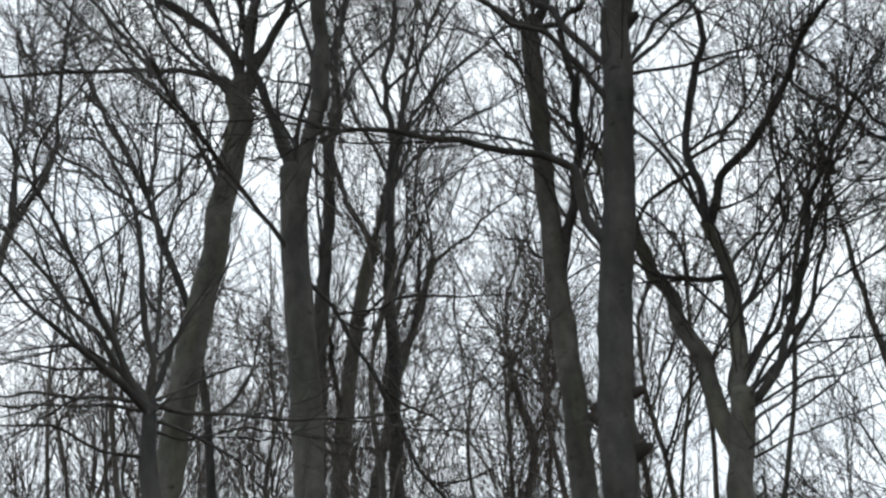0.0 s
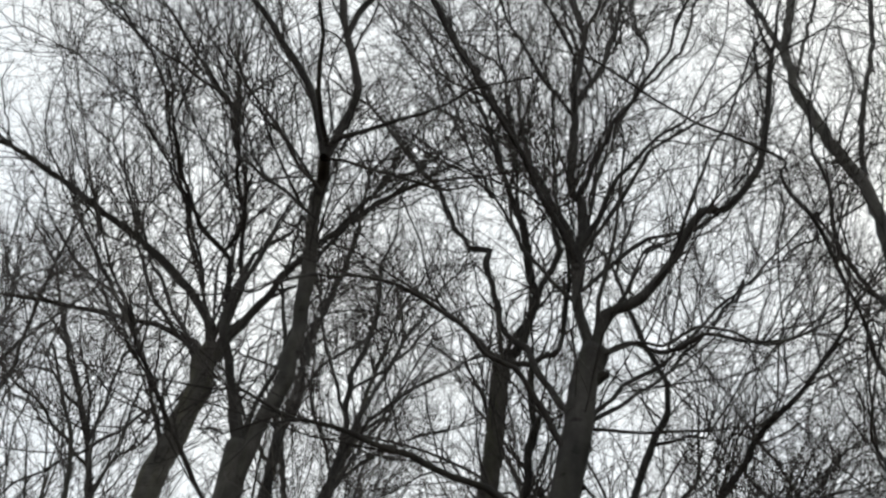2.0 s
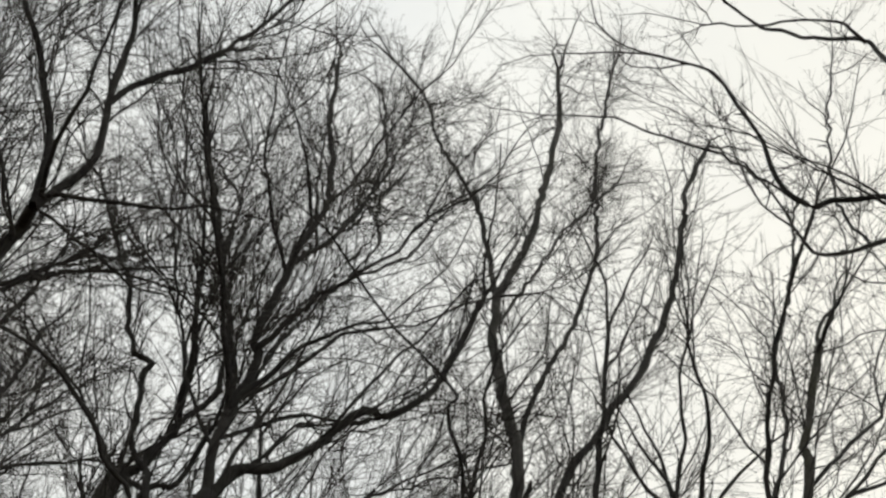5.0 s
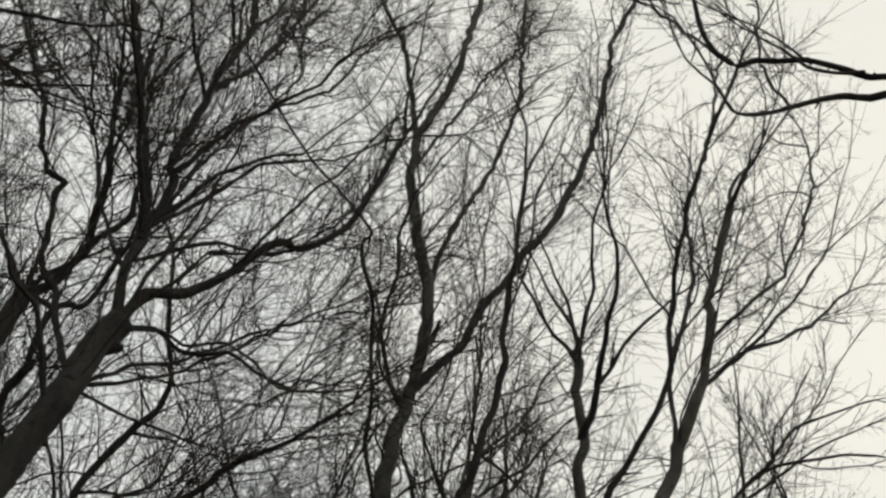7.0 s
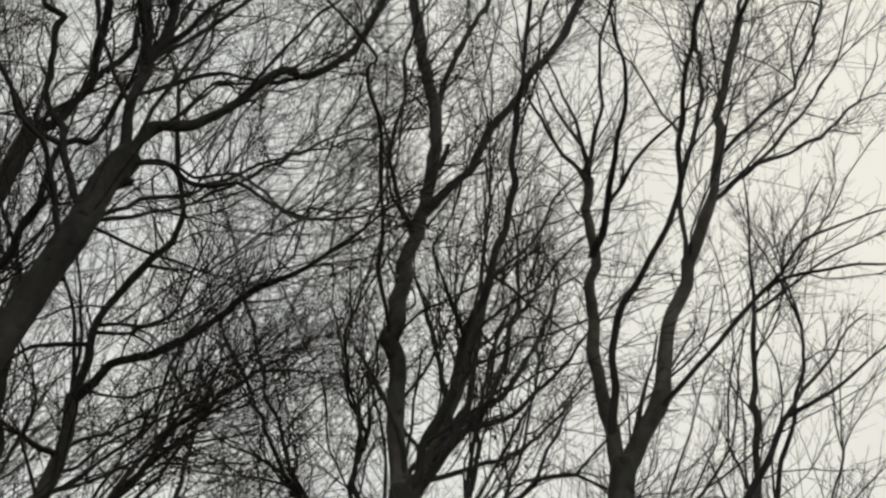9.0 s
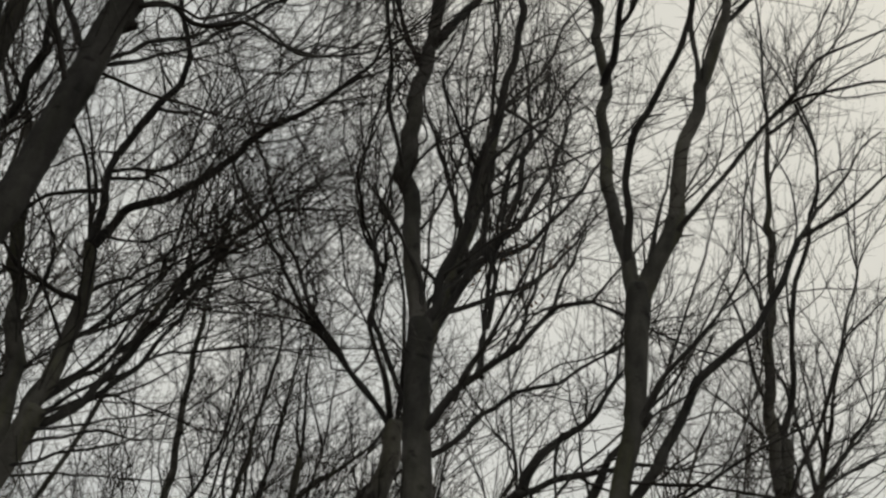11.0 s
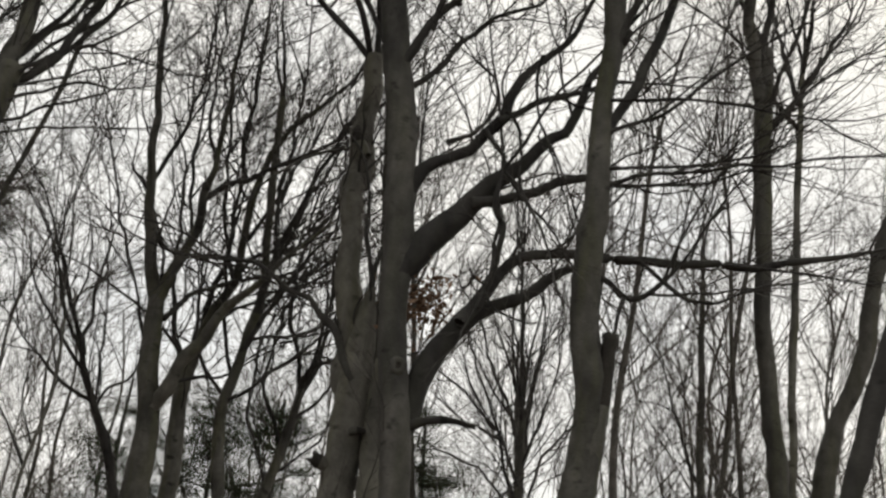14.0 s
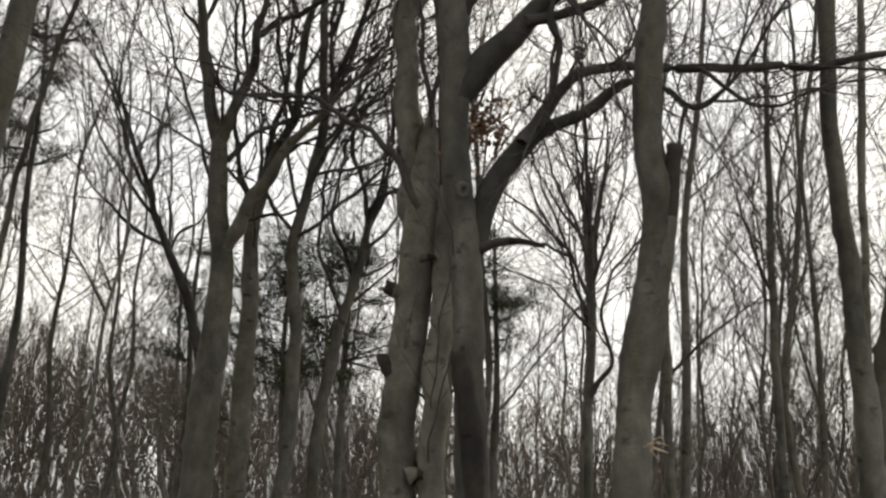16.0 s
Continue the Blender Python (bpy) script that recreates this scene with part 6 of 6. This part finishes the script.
t = tree("beech_tree", "thin young beech with drooping sprays", (-11.07, 12.90), SHADED_BARK)
trunk(t, 0.060, 0.041, (0.00, 0.00, 0.00, 0.060), (0.00, 0.00, 11.28, 0.052), (-0.18, -0.15, 11.92, 0.050), (-0.40, -0.35, 12.77, 0.041))
limb(t, 0.037, 0.019, (-0.39, -0.34, 12.75, 0.037), (-0.91, -0.65, 14.00, 0.032), (-1.34, -0.89, 15.13, 0.026), (-1.65, -1.02, 15.93, 0.019))
limb(t, 0.030, 0.017, (-0.29, -0.25, 12.36, 0.030), (-0.57, -0.69, 12.66, 0.027), (-0.87, -1.18, 13.04, 0.024), (-1.10, -1.61, 13.15, 0.017))
limb(t, 0.031, 0.015, (-0.39, -0.34, 12.75, 0.031), (-0.43, -0.25, 13.70, 0.025), (-0.48, -0.15, 14.44, 0.022), (-0.48, -0.02, 15.01, 0.015))
limb(t, 0.028, 0.014, (-0.60, -0.54, 13.29, 0.028), (-1.11, -0.80, 13.81, 0.025), (-1.53, -1.00, 13.95, 0.018), (-1.99, -1.26, 14.26, 0.014))
limb(t, 0.027, 0.015, (-0.20, -0.17, 12.02, 0.027), (-0.08, 0.10, 12.88, 0.024), (0.02, 0.37, 13.36, 0.018), (0.07, 0.58, 14.05, 0.015))
finish(t, 1.9)

t = tree("beech_tree", "grey beech with a wide fan of thin branches", (3.16, 20.76))
trunk(t, 0.105, 0.054, (0.00, 0.00, 0.00), (-0.01, -0.00, 2.37), (-0.02, -0.01, 3.57), (0.02, -0.02, 4.77), (0.00, -0.02, 5.65), (-0.03, -0.01, 6.55))
limb(t, 0.040, 0.019, (0.01, -0.02, 5.32), (-0.38, 0.31, 6.24), (-0.90, 0.65, 6.89), (-1.34, 0.88, 7.25))
limb(t, 0.035, 0.017, (0.02, -0.02, 4.88), (-0.69, -0.13, 5.56), (-1.31, -0.23, 5.73))
limb(t, 0.040, 0.019, (0.00, -0.02, 5.76), (-0.22, 0.23, 6.60), (-0.57, 0.53, 7.48), (-0.74, 0.75, 8.21))
limb(t, 0.036, 0.018, (-0.03, -0.01, 6.32), (-0.22, -0.31, 7.10), (-0.39, -0.68, 7.88))
limb(t, 0.036, 0.018, (-0.03, -0.01, 6.32), (0.14, -0.23, 7.23), (0.14, -0.43, 8.08))
limb(t, 0.035, 0.017, (0.00, -0.02, 5.55), (0.18, -0.30, 6.23), (0.36, -0.69, 7.02))
limb(t, 0.048, 0.021, (-0.01, -0.01, 3.87), (0.27, -0.27, 4.40), (0.09, -0.53, 5.05), (0.19, -0.83, 5.68), (0.44, -1.06, 5.99))
limb(t, 0.027, 0.014, (-0.33, 0.27, 6.12), (-0.72, 0.51, 6.35), (-1.16, 0.77, 6.67))
limb(t, 0.027, 0.013, (-0.19, 0.20, 6.49), (-0.51, 0.13, 6.83), (-0.90, -0.07, 7.40))
finish(t, 0.60)

t = tree("beech_tree", "beech with a dense round crown of fine twigs", (0.90, 18.98))
trunk(t, 0.150, 0.061, (-0.10, 0.00, 0.00, 0.150), (-0.16, 0.00, 8.00, 0.135), (-0.43, 0.01, 11.66, 0.091), (-0.45, 0.01, 12.47, 0.093), (-0.41, 0.01, 13.12, 0.095), (-0.27, 0.01, 14.12, 0.097), (-0.10, 0.00, 15.24, 0.092), (0.00, -0.00, 16.53, 0.079), (0.06, -0.00, 17.91, 0.061))
limb(t, 0.072, 0.029, (-0.40, 0.01, 13.19, 0.072), (-0.01, -0.25, 14.09, 0.066), (-0.38, -0.49, 15.21, 0.053), (-0.85, -0.73, 16.10, 0.038), (-1.26, -0.98, 16.80, 0.023))
limb(t, 0.066, 0.028, (-0.31, 0.01, 13.83, 0.066), (0.15, 0.24, 15.39, 0.058), (0.09, 0.49, 17.08, 0.049), (-0.06, 0.74, 18.76, 0.034), (-0.18, 0.79, 19.96, 0.022))
limb(t, 0.066, 0.030, (-0.31, 0.01, 13.83, 0.066), (0.39, -0.27, 14.86, 0.056), (0.56, -0.54, 16.03, 0.046), (0.57, -0.79, 17.10, 0.035), (0.36, -1.02, 18.04, 0.024))
limb(t, 0.059, 0.033, (-0.24, 0.01, 14.31, 0.059), (0.80, 0.45, 15.96, 0.051), (1.25, 0.90, 17.72, 0.042), (1.47, 1.30, 19.39, 0.026))
limb(t, 0.059, 0.028, (-0.24, 0.01, 14.31, 0.059), (0.93, -0.40, 14.92, 0.045), (1.44, -0.80, 15.60, 0.034), (1.77, -1.18, 16.25, 0.022))
limb(t, 0.050, 0.025, (-0.40, 0.01, 13.19, 0.050), (-0.46, 0.35, 14.14, 0.041), (-1.18, 0.68, 15.10, 0.031), (-1.76, 1.00, 16.16, 0.020))
limb(t, 0.038, 0.019, (-0.07, 0.00, 15.69, 0.038), (-0.36, -0.65, 16.18, 0.030), (-0.60, -1.32, 16.71, 0.023), (-0.70, -1.98, 17.00, 0.015))
limb(t, 0.039, 0.028, (-0.03, -0.00, 16.16, 0.039), (0.99, 0.93, 18.51, 0.034), (1.14, 1.58, 20.29, 0.022))
limb(t, 0.050, 0.020, (-0.37, 0.01, 13.44, 0.050), (1.10, 0.25, 14.59, 0.038), (1.80, 0.50, 15.78, 0.027), (2.26, 0.77, 16.84, 0.016))
finish(t, 0.85, up=0.15)

t = tree("beech_tree", "thin beech with a small twiggy head", (6.76, 18.82))
trunk(t, 0.070, 0.036, (0.00, 0.00, 0.00, 0.071), (0.00, 0.00, 8.01, 0.061), (0.03, -0.01, 9.50, 0.058), (0.07, -0.02, 11.19, 0.048), (0.10, -0.03, 12.08, 0.037))
limb(t, 0.044, 0.019, (0.07, -0.02, 11.38, 0.044), (-0.03, 0.37, 12.36, 0.036), (-0.10, 0.74, 13.28, 0.028), (-0.09, 1.09, 14.02, 0.019))
limb(t, 0.045, 0.022, (0.10, -0.03, 11.98, 0.045), (0.05, -0.55, 12.41, 0.035), (-0.09, -1.03, 12.83, 0.022))
limb(t, 0.044, 0.017, (0.09, -0.03, 11.68, 0.044), (0.32, -0.65, 12.11, 0.030), (0.41, -1.23, 12.42, 0.017))
limb(t, 0.039, 0.017, (0.04, -0.01, 10.99, 0.039), (-0.62, -0.31, 11.52, 0.030), (-1.11, -0.68, 11.93, 0.017))
finish(t, 0.90, up=0.15)


# trees further back: four kinds, set out over the wood
def far_tree(label, height, r0, forks, seed):
    global rng
    rng = np.random.default_rng(seed)
    t = tree("beech_tree", label, (0, 0))
    rng = np.random.default_rng(seed)
    lean = rng.normal(size=2) * 0.07
    n = 7
    z = np.linspace(0, height * 0.72, n)
    pts = np.stack([lean[0] * z + np.cumsum(rng.normal(size=n)) * 0.20, lean[1] * z + np.cumsum(rng.normal(size=n)) * 0.20, z], 1)
    pts[0] = (0, 0, 0)
    line = spline(pts, 0.35)
    u = np.linspace(0, 1, len(line))
    radius = r0 * (1 - 0.72 * u)
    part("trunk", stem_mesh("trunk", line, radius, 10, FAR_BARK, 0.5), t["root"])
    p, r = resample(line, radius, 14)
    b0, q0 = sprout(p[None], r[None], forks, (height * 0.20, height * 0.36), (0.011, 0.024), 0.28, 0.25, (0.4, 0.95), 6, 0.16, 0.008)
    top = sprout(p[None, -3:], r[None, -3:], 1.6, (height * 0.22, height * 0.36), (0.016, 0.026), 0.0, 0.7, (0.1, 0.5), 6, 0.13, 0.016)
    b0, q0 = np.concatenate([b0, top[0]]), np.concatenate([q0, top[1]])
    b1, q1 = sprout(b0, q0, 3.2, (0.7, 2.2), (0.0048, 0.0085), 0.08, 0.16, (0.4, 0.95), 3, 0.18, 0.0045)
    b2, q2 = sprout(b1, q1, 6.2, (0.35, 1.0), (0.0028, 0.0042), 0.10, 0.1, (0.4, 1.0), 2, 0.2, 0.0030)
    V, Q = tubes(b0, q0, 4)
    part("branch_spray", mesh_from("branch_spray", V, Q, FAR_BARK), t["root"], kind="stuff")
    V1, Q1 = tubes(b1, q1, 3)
    part("twig_spray", mesh_join("twig_spray", [(V1, Q1), tips(b2, q2)], HAZED_TWIG), t["root"], kind="stuff")
    return t["root"]


kinds = [far_tree("slender bare beech standing far back in the wood", 20, 0.085, 1.6, 11),
         far_tree("bare grey beech with a dense twiggy crown", 18, 0.09, 1.9, 12),
         far_tree("thin young bare beech with ascending branches", 14, 0.055, 2.0, 13),
         far_tree("tall bare beech with a high crown", 22, 0.10, 1.6, 14)]
# those that stand close behind the nearer trunks: place, kind and size
BEHIND_LEANING = [(-14.3, 15.4, 1, 0.90), (-16.2, 14.9, 0, 0.85), (-18.4, 18.3, 1, 1.00), (-15.5, 18.3, 3, 0.85), (-15.8, 16.6, 1, 0.95), (-17, 19.4, 0, 0.95),
                  (-19.2, 21, 1, 1.05), (-20.5, 17.8, 1, 1.00), (-12.9, 13.4, 1, 1.00)]
BEHIND_FORKED = [(-12.3, 15.8, 1, 0.90), (-10.7, 19.2, 0, 0.90), (-11.7, 23.2, 2, 1.10), (-13.2, 22.4, 0, 1.00), (-10.7, 23.7, 0, 0.85), (-16, 21.8, 0, 1.00),
                 (-12, 19.3, 1, 0.85), (-13.5, 21.1, 3, 0.85), (-8.5, 23.5, 1, 0.85), (-7.9, 26.9, 0, 0.80), (-12.6, 26.1, 3, 0.90), (-13.9, 19, 1, 1.00),
                 (-10.3, 21.6, 3, 0.90), (-14.8, 24, 1, 1.00), (-9.6, 21.4, 1, 0.85), (-17.6, 23.4, 3, 0.95), (-8.3, 17.6, 1, 1.00), (-5.6, 15.6, 1, 0.95),
                 (-9.6, 14.6, 1, 0.95), (-7.3, 18.6, 1, 1.10), (-5.4, 19.5, 1, 0.95), (-10.8, 17, 1, 1.05)]
BEHIND_TALL = [(9.1, 24.4, 2, 1.10), (8, 27.9, 2, 1.00), (1.4, 25, 1, 1.05), (6.7, 19.9, 0, 0.90), 
               (5.2, 23.9, 1, 1.10), (10.5, 28, 2, 1.00), (8.3, 30, 1, 0.90), (11.8, 33, 0, 0.90)]
BEHIND_MOSSY = [(-16.4, 16.1, 1, 1.05), (-13.5, 14.8, 1, 0.95), (-15.2, 18.5, 1, 1.10), (-13.0, 17.8, 1, 1.00), (-13.7, 20.9, 1, 1.10), (-10.4, 19.4, 1, 1.00), (-15.7, 13.9, 1, 1.00), (-11.1, 23.5, 1, 1.10)]
BEHIND_THIN = [(-6.5, 26.2, 1, 0.78), (-6.4, 30.3, 1, 0.80), (-5.6, 33.5, 1, 0.85), (-7.9, 27.9, 0, 0.80), (-5.1, 37.7, 1, 0.90), (6.4, 26.2, 1, 0.62), (8.6, 29.8, 1, 0.66), (4.0, 32.8, 1, 0.66), (9.3, 26.4, 1, 0.60)]
place_rng = random.Random(21)
spots = []
while len(spots) < 74:
    az = radians(place_rng.uniform(-66, 40) if len(spots) < 60 else place_rng.uniform(-17, 27))
    d = 26 + 42 * place_rng.random() ** 0.8
    x, y = d * math.sin(az), d * math.cos(az)
    if radians(-18) < az < radians(-5) and d < 42:
        continue
    if all((x - a) ** 2 + (y - b) ** 2 > 7 for a, b, _ in spots):
        spots.append((x, y, place_rng.uniform(0, 360)))
for i, (x, y, turn) in enumerate(spots):
    k = kinds[i % 4]
    s = place_rng.uniform(0.8, 1.15)
    m = pose(x, y, 0, 0, 0, turn) @ Matrix.Diagonal((s, s, s, 1))
    if i < 4:
        k.matrix_basis = m
    else:
        copy_thing(k, m)

for x, y, k, s in BEHIND_LEANING + BEHIND_FORKED + BEHIND_TALL + BEHIND_MOSSY + BEHIND_THIN:
    turn = place_rng.uniform(0, 360)
    copy_thing(kinds[k], pose(x, y, 0, 0, 0, turn) @ Matrix.Diagonal((s, s, s, 1)))


# the edge of the wood: countless far trees with round twiggy heads over thin poles
def far_wood():
    global rng
    rng = np.random.default_rng(31)
    n = 680
    az = np.where(rng.random(n) < 0.86, 27 - 51 * rng.random(n) ** 0.95, rng.uniform(-70, 48, n))
    d = 46 + 58 * rng.random(n)
    top = 6.9 + 2.5 * np.clip(-az / 10, -0.1, 1.15) + 1.0 * rng.normal(size=n)
    h = 1.6 + d * np.tan(np.radians(np.clip(top, 4.5, 11.2)))
    az = np.radians(az)

    def poles(az, d, h, K, lean, kink, thick):
        m = len(az)
        P = np.zeros((m, K, 3))
        P[:, 0, 0], P[:, 0, 1] = d * np.sin(az), d * np.cos(az)
        dirn = unit(UP + rng.normal(size=(m, 3)) * lean)
        for k in range(1, K):
            dirn = unit(dirn + rng.normal(size=(m, 3)) * kink)
            P[:, k] = P[:, k - 1] + dirn * (h / (K - 1))[:, None]
        return P, rng.uniform(*thick, m)[:, None] * np.linspace(1, 0.3, K)[None]

    P, R = poles(az, d, 0.8 * h, 6, 0.09, 0.16, (0.04, 0.09))
    b, q = sprout(P, R, 1.4, (1.8, 4.2), (0.024, 0.045), 0.30, 0.45, (0.35, 0.95), 3, 0.2, 0.02)
    c, s = sprout(b, q, 1.6, (0.8, 2.0), (0.012, 0.02), 0.15, 0.3, (0.4, 1.2), 3, 0.22, 0.011)
    e, w = sprout(c, s, 1.1, (0.4, 1.2), (0.007, 0.011), 0.1, 0.2, (0.4, 1.3), 2, 0.2, 0.0075)
    m = 1300
    az2 = np.radians(np.where(rng.random(m) < 0.8, rng.uniform(-20, 26, m), rng.uniform(-40, 36, m)))
    P2, R2 = poles(az2, 40 + 50 * rng.random(m), rng.uniform(2.5, 8.0, m), 6, 0.20, 0.24, (0.014, 0.045))
    b2, q2 = sprout(P2, R2, 1.9, (0.8, 2.4), (0.009, 0.017), 0.2, 0.25, (0.4, 1.2), 3, 0.25, 0.008)
    groups = [tubes(P, R, 5), tubes(b, q, 3), tubes(c, s, 3), tips(e, w), tubes(P2, R2, 4), tubes(b2, q2, 3)]
    me = mesh_join("far_wood", groups, HAZED_WOOD_TWIG)
    tagged(new("far_wood", me), "dense brown thicket of bare far trees", "woodland", kind="stuff")


far_wood()


# low scrub between the trunks
def scrub():
    global rng
    rng = np.random.default_rng(41)
    n = 2000
    az = np.radians(np.where(rng.random(n) < 0.75, rng.uniform(-18, 26, n), rng.uniform(-60, 45, n)))
    d = 32 + 45 * rng.random(n)
    K = 5
    h = rng.uniform(1.4, 5.0, n)
    P = np.zeros((n, K, 3))
    P[:, 0, 0], P[:, 0, 1] = d * np.sin(az), d * np.cos(az)
    dirn = unit(UP + rng.normal(size=(n, 3)) * 0.38)
    for k in range(1, K):
        dirn = unit(dirn + rng.normal(size=(n, 3)) * 0.20)
        P[:, k] = P[:, k - 1] + dirn * (h / (K - 1))[:, None]
    R = rng.uniform(0.007, 0.021, n)[:, None] * np.linspace(1, 0.3, K)[None]
    b, q = sprout(P, R, 2.6, (0.6, 1.8), (0.005, 0.009), 0.12, 0.15, (0.4, 1.3), 3, 0.22, 0.005)
    V, Q = tubes(P, R, 4)
    V1, Q1 = tubes(b, q, 3)
    me = mesh_from("scrub", np.vstack([V, V1]), np.vstack([Q, Q1 + len(V)]), HAZED_TWIG)
    tagged(new("scrub", me), "tangled bare scrub under the trees", "scrub", kind="stuff")


scrub()


# pines among the beeches: dark trunks, whorls of branches with needle tufts
def pine(label, place, height, low, seed, rich=1.0, wide=1.0):
    global rng
    rng = np.random.default_rng(seed)
    t = tree("pine_tree", label, place)
    rng = np.random.default_rng(seed)
    z = np.linspace(0, height, 7)
    pts = np.stack([0.06 * rng.normal(size=7).cumsum(), 0.06 * rng.normal(size=7).cumsum(), z], 1)
    line = spline(pts, 0.3)
    radius = np.linspace(0.12, 0.025, len(line))
    part("trunk", stem_mesh("trunk", line, radius, 10, DARK_BARK, 0.4), t["root"])
    tufts = []
    whorls = int(17 * rich)
    for k in range(whorls):
        u = low + (1 - low) * rng.random() ** 0.9
        i = int(u * (len(line) - 1))
        a = rng.uniform(0, 2 * math.pi)
        ln = (0.4 + 1.6 * (1 - u)) * rng.uniform(0.35, 1.25) * wide
        d = np.array((math.cos(a), math.sin(a), rng.uniform(-0.2, 0.6)))
        mid = line[i] + d * ln * 0.55
        end = line[i] + d * ln + np.array((0, 0, rng.uniform(-0.1, 0.25)))
        arm = spline([line[i], mid, end], 0.12)
        part("branch", stem_mesh("branch", arm, np.linspace(0.026, 0.008, len(arm)), 6, DARK_BARK), t["root"])
        for q in np.linspace(0.35, 1, 7):
            c = arm[int(q * (len(arm) - 1))] + rng.normal(size=3) * (0.16, 0.16, 0.07)
            tufts.append(c)
    tufts = np.array(tufts)
    per = 62
    n = len(tufts) * per
    c = np.repeat(tufts, per, axis=0) + rng.normal(size=(n, 3)) * (0.13, 0.13, 0.055)
    d = unit(rng.normal(size=(n, 3)) * (1, 1, 0.5) + UP * 0.45)
    side = unit(np.cross(d, rng.normal(size=(n, 3)))) * 0.0045
    ln = rng.uniform(0.06, 0.13, (n, 1))
    V = np.stack([c - side, c + side, c + d * ln + side * 0.3, c + d * ln - side * 0.3], 1).reshape(-1, 3)
    part("needle_foliage", mesh_from("needle_foliage", V, np.arange(4 * n).reshape(-1, 4), NEEDLE, False), t["root"], "dark green pine needle tufts", "stuff")


pine("slim dark pine with tufted upper branches", (2.17, 25.91), 7.7, 0.62, 51, 1.3)
pine("dark pine half hidden behind the grey stems", (-0.70, 25.96), 7.4, 0.62, 52, 2.3, 1.7)
pine("dark green pine behind the beeches", (-1.85, 26.86), 7.7, 0.58, 53, 2.4, 1.7)
pine("tall pine with dark needle tufts", (-6.85, 25.20), 11.4, 0.72, 54, 1.6, 1.7)
pine("small dark pine among the stems", (-4.05, 29.69), 8.4, 0.60, 55, 1.2, 1.2)
pine("broad dark pine behind the thin beeches", (-3.00, 27.60), 7.0, 0.55, 56, 1.7, 1.6)

# withered leaves that still cling
def leaf_cluster(label, centre, spread, count, seed):
    global rng
    rng = np.random.default_rng(seed)
    c = np.array(centre) + rng.normal(size=(count, 3)) * spread
    d, e = unit(rng.normal(size=(count, 3))), unit(rng.normal(size=(count, 3)))
    s = unit(np.cross(d, e))
    ln, w = rng.uniform(0.03, 0.055, (count, 1)), rng.uniform(0.012, 0.022, (count, 1))
    up = np.cross(d, s) * 0.008
    V = np.stack([c - d * ln, c + s * w + up, c + d * ln, c - s * w + up], 1).reshape(-1, 3)
    tagged(new("leaf_cluster", mesh_from("leaf_cluster", V, np.arange(4 * count).reshape(-1, 4), DEAD_LEAF, False)), label, "leaves", kind="stuff")


leaf_cluster("cluster of rust-brown withered leaves by the trunk", (0.79, 11.37, 5.12), 0.15, 340, 61)
leaf_cluster("few withered leaves clinging to thin twigs", (1.03, 11.45, 9.51), 0.22, 60, 62)
leaf_cluster("brown withered leaves on a far young tree", (3.44, 29.78, 4.62), 0.50, 500, 63)


# torn pale wood where a branch broke off low on the mossy trunk
def splinters(label, place, seed):
    global rng
    rng = np.random.default_rng(seed)
    n = 9
    P = np.zeros((n, 4, 3))
    P[:, 0] = np.array(place) + rng.normal(size=(n, 3)) * (0.035, 0.02, 0.03)
    d = unit(np.array((0.7, -0.35, -0.1)) + rng.normal(size=(n, 3)) * 0.45)
    for k in range(1, 4):
        d = unit(d + rng.normal(size=(n, 3)) * 0.12)
        P[:, k] = P[:, k - 1] + d * rng.uniform(0.02, 0.05, (n, 1))
    R = rng.uniform(0.004, 0.011, n)[:, None] * np.linspace(1, 0.15, 4)[None]
    V, Q = tubes(P, R, 5)
    tagged(new("torn_wood", mesh_from("torn_wood", V, Q, TORN, False)), label, "broken wood", kind="stuff")


splinters("pale torn wood splinters on the mossy trunk", (1.97, 10.02, 2.37), 71)
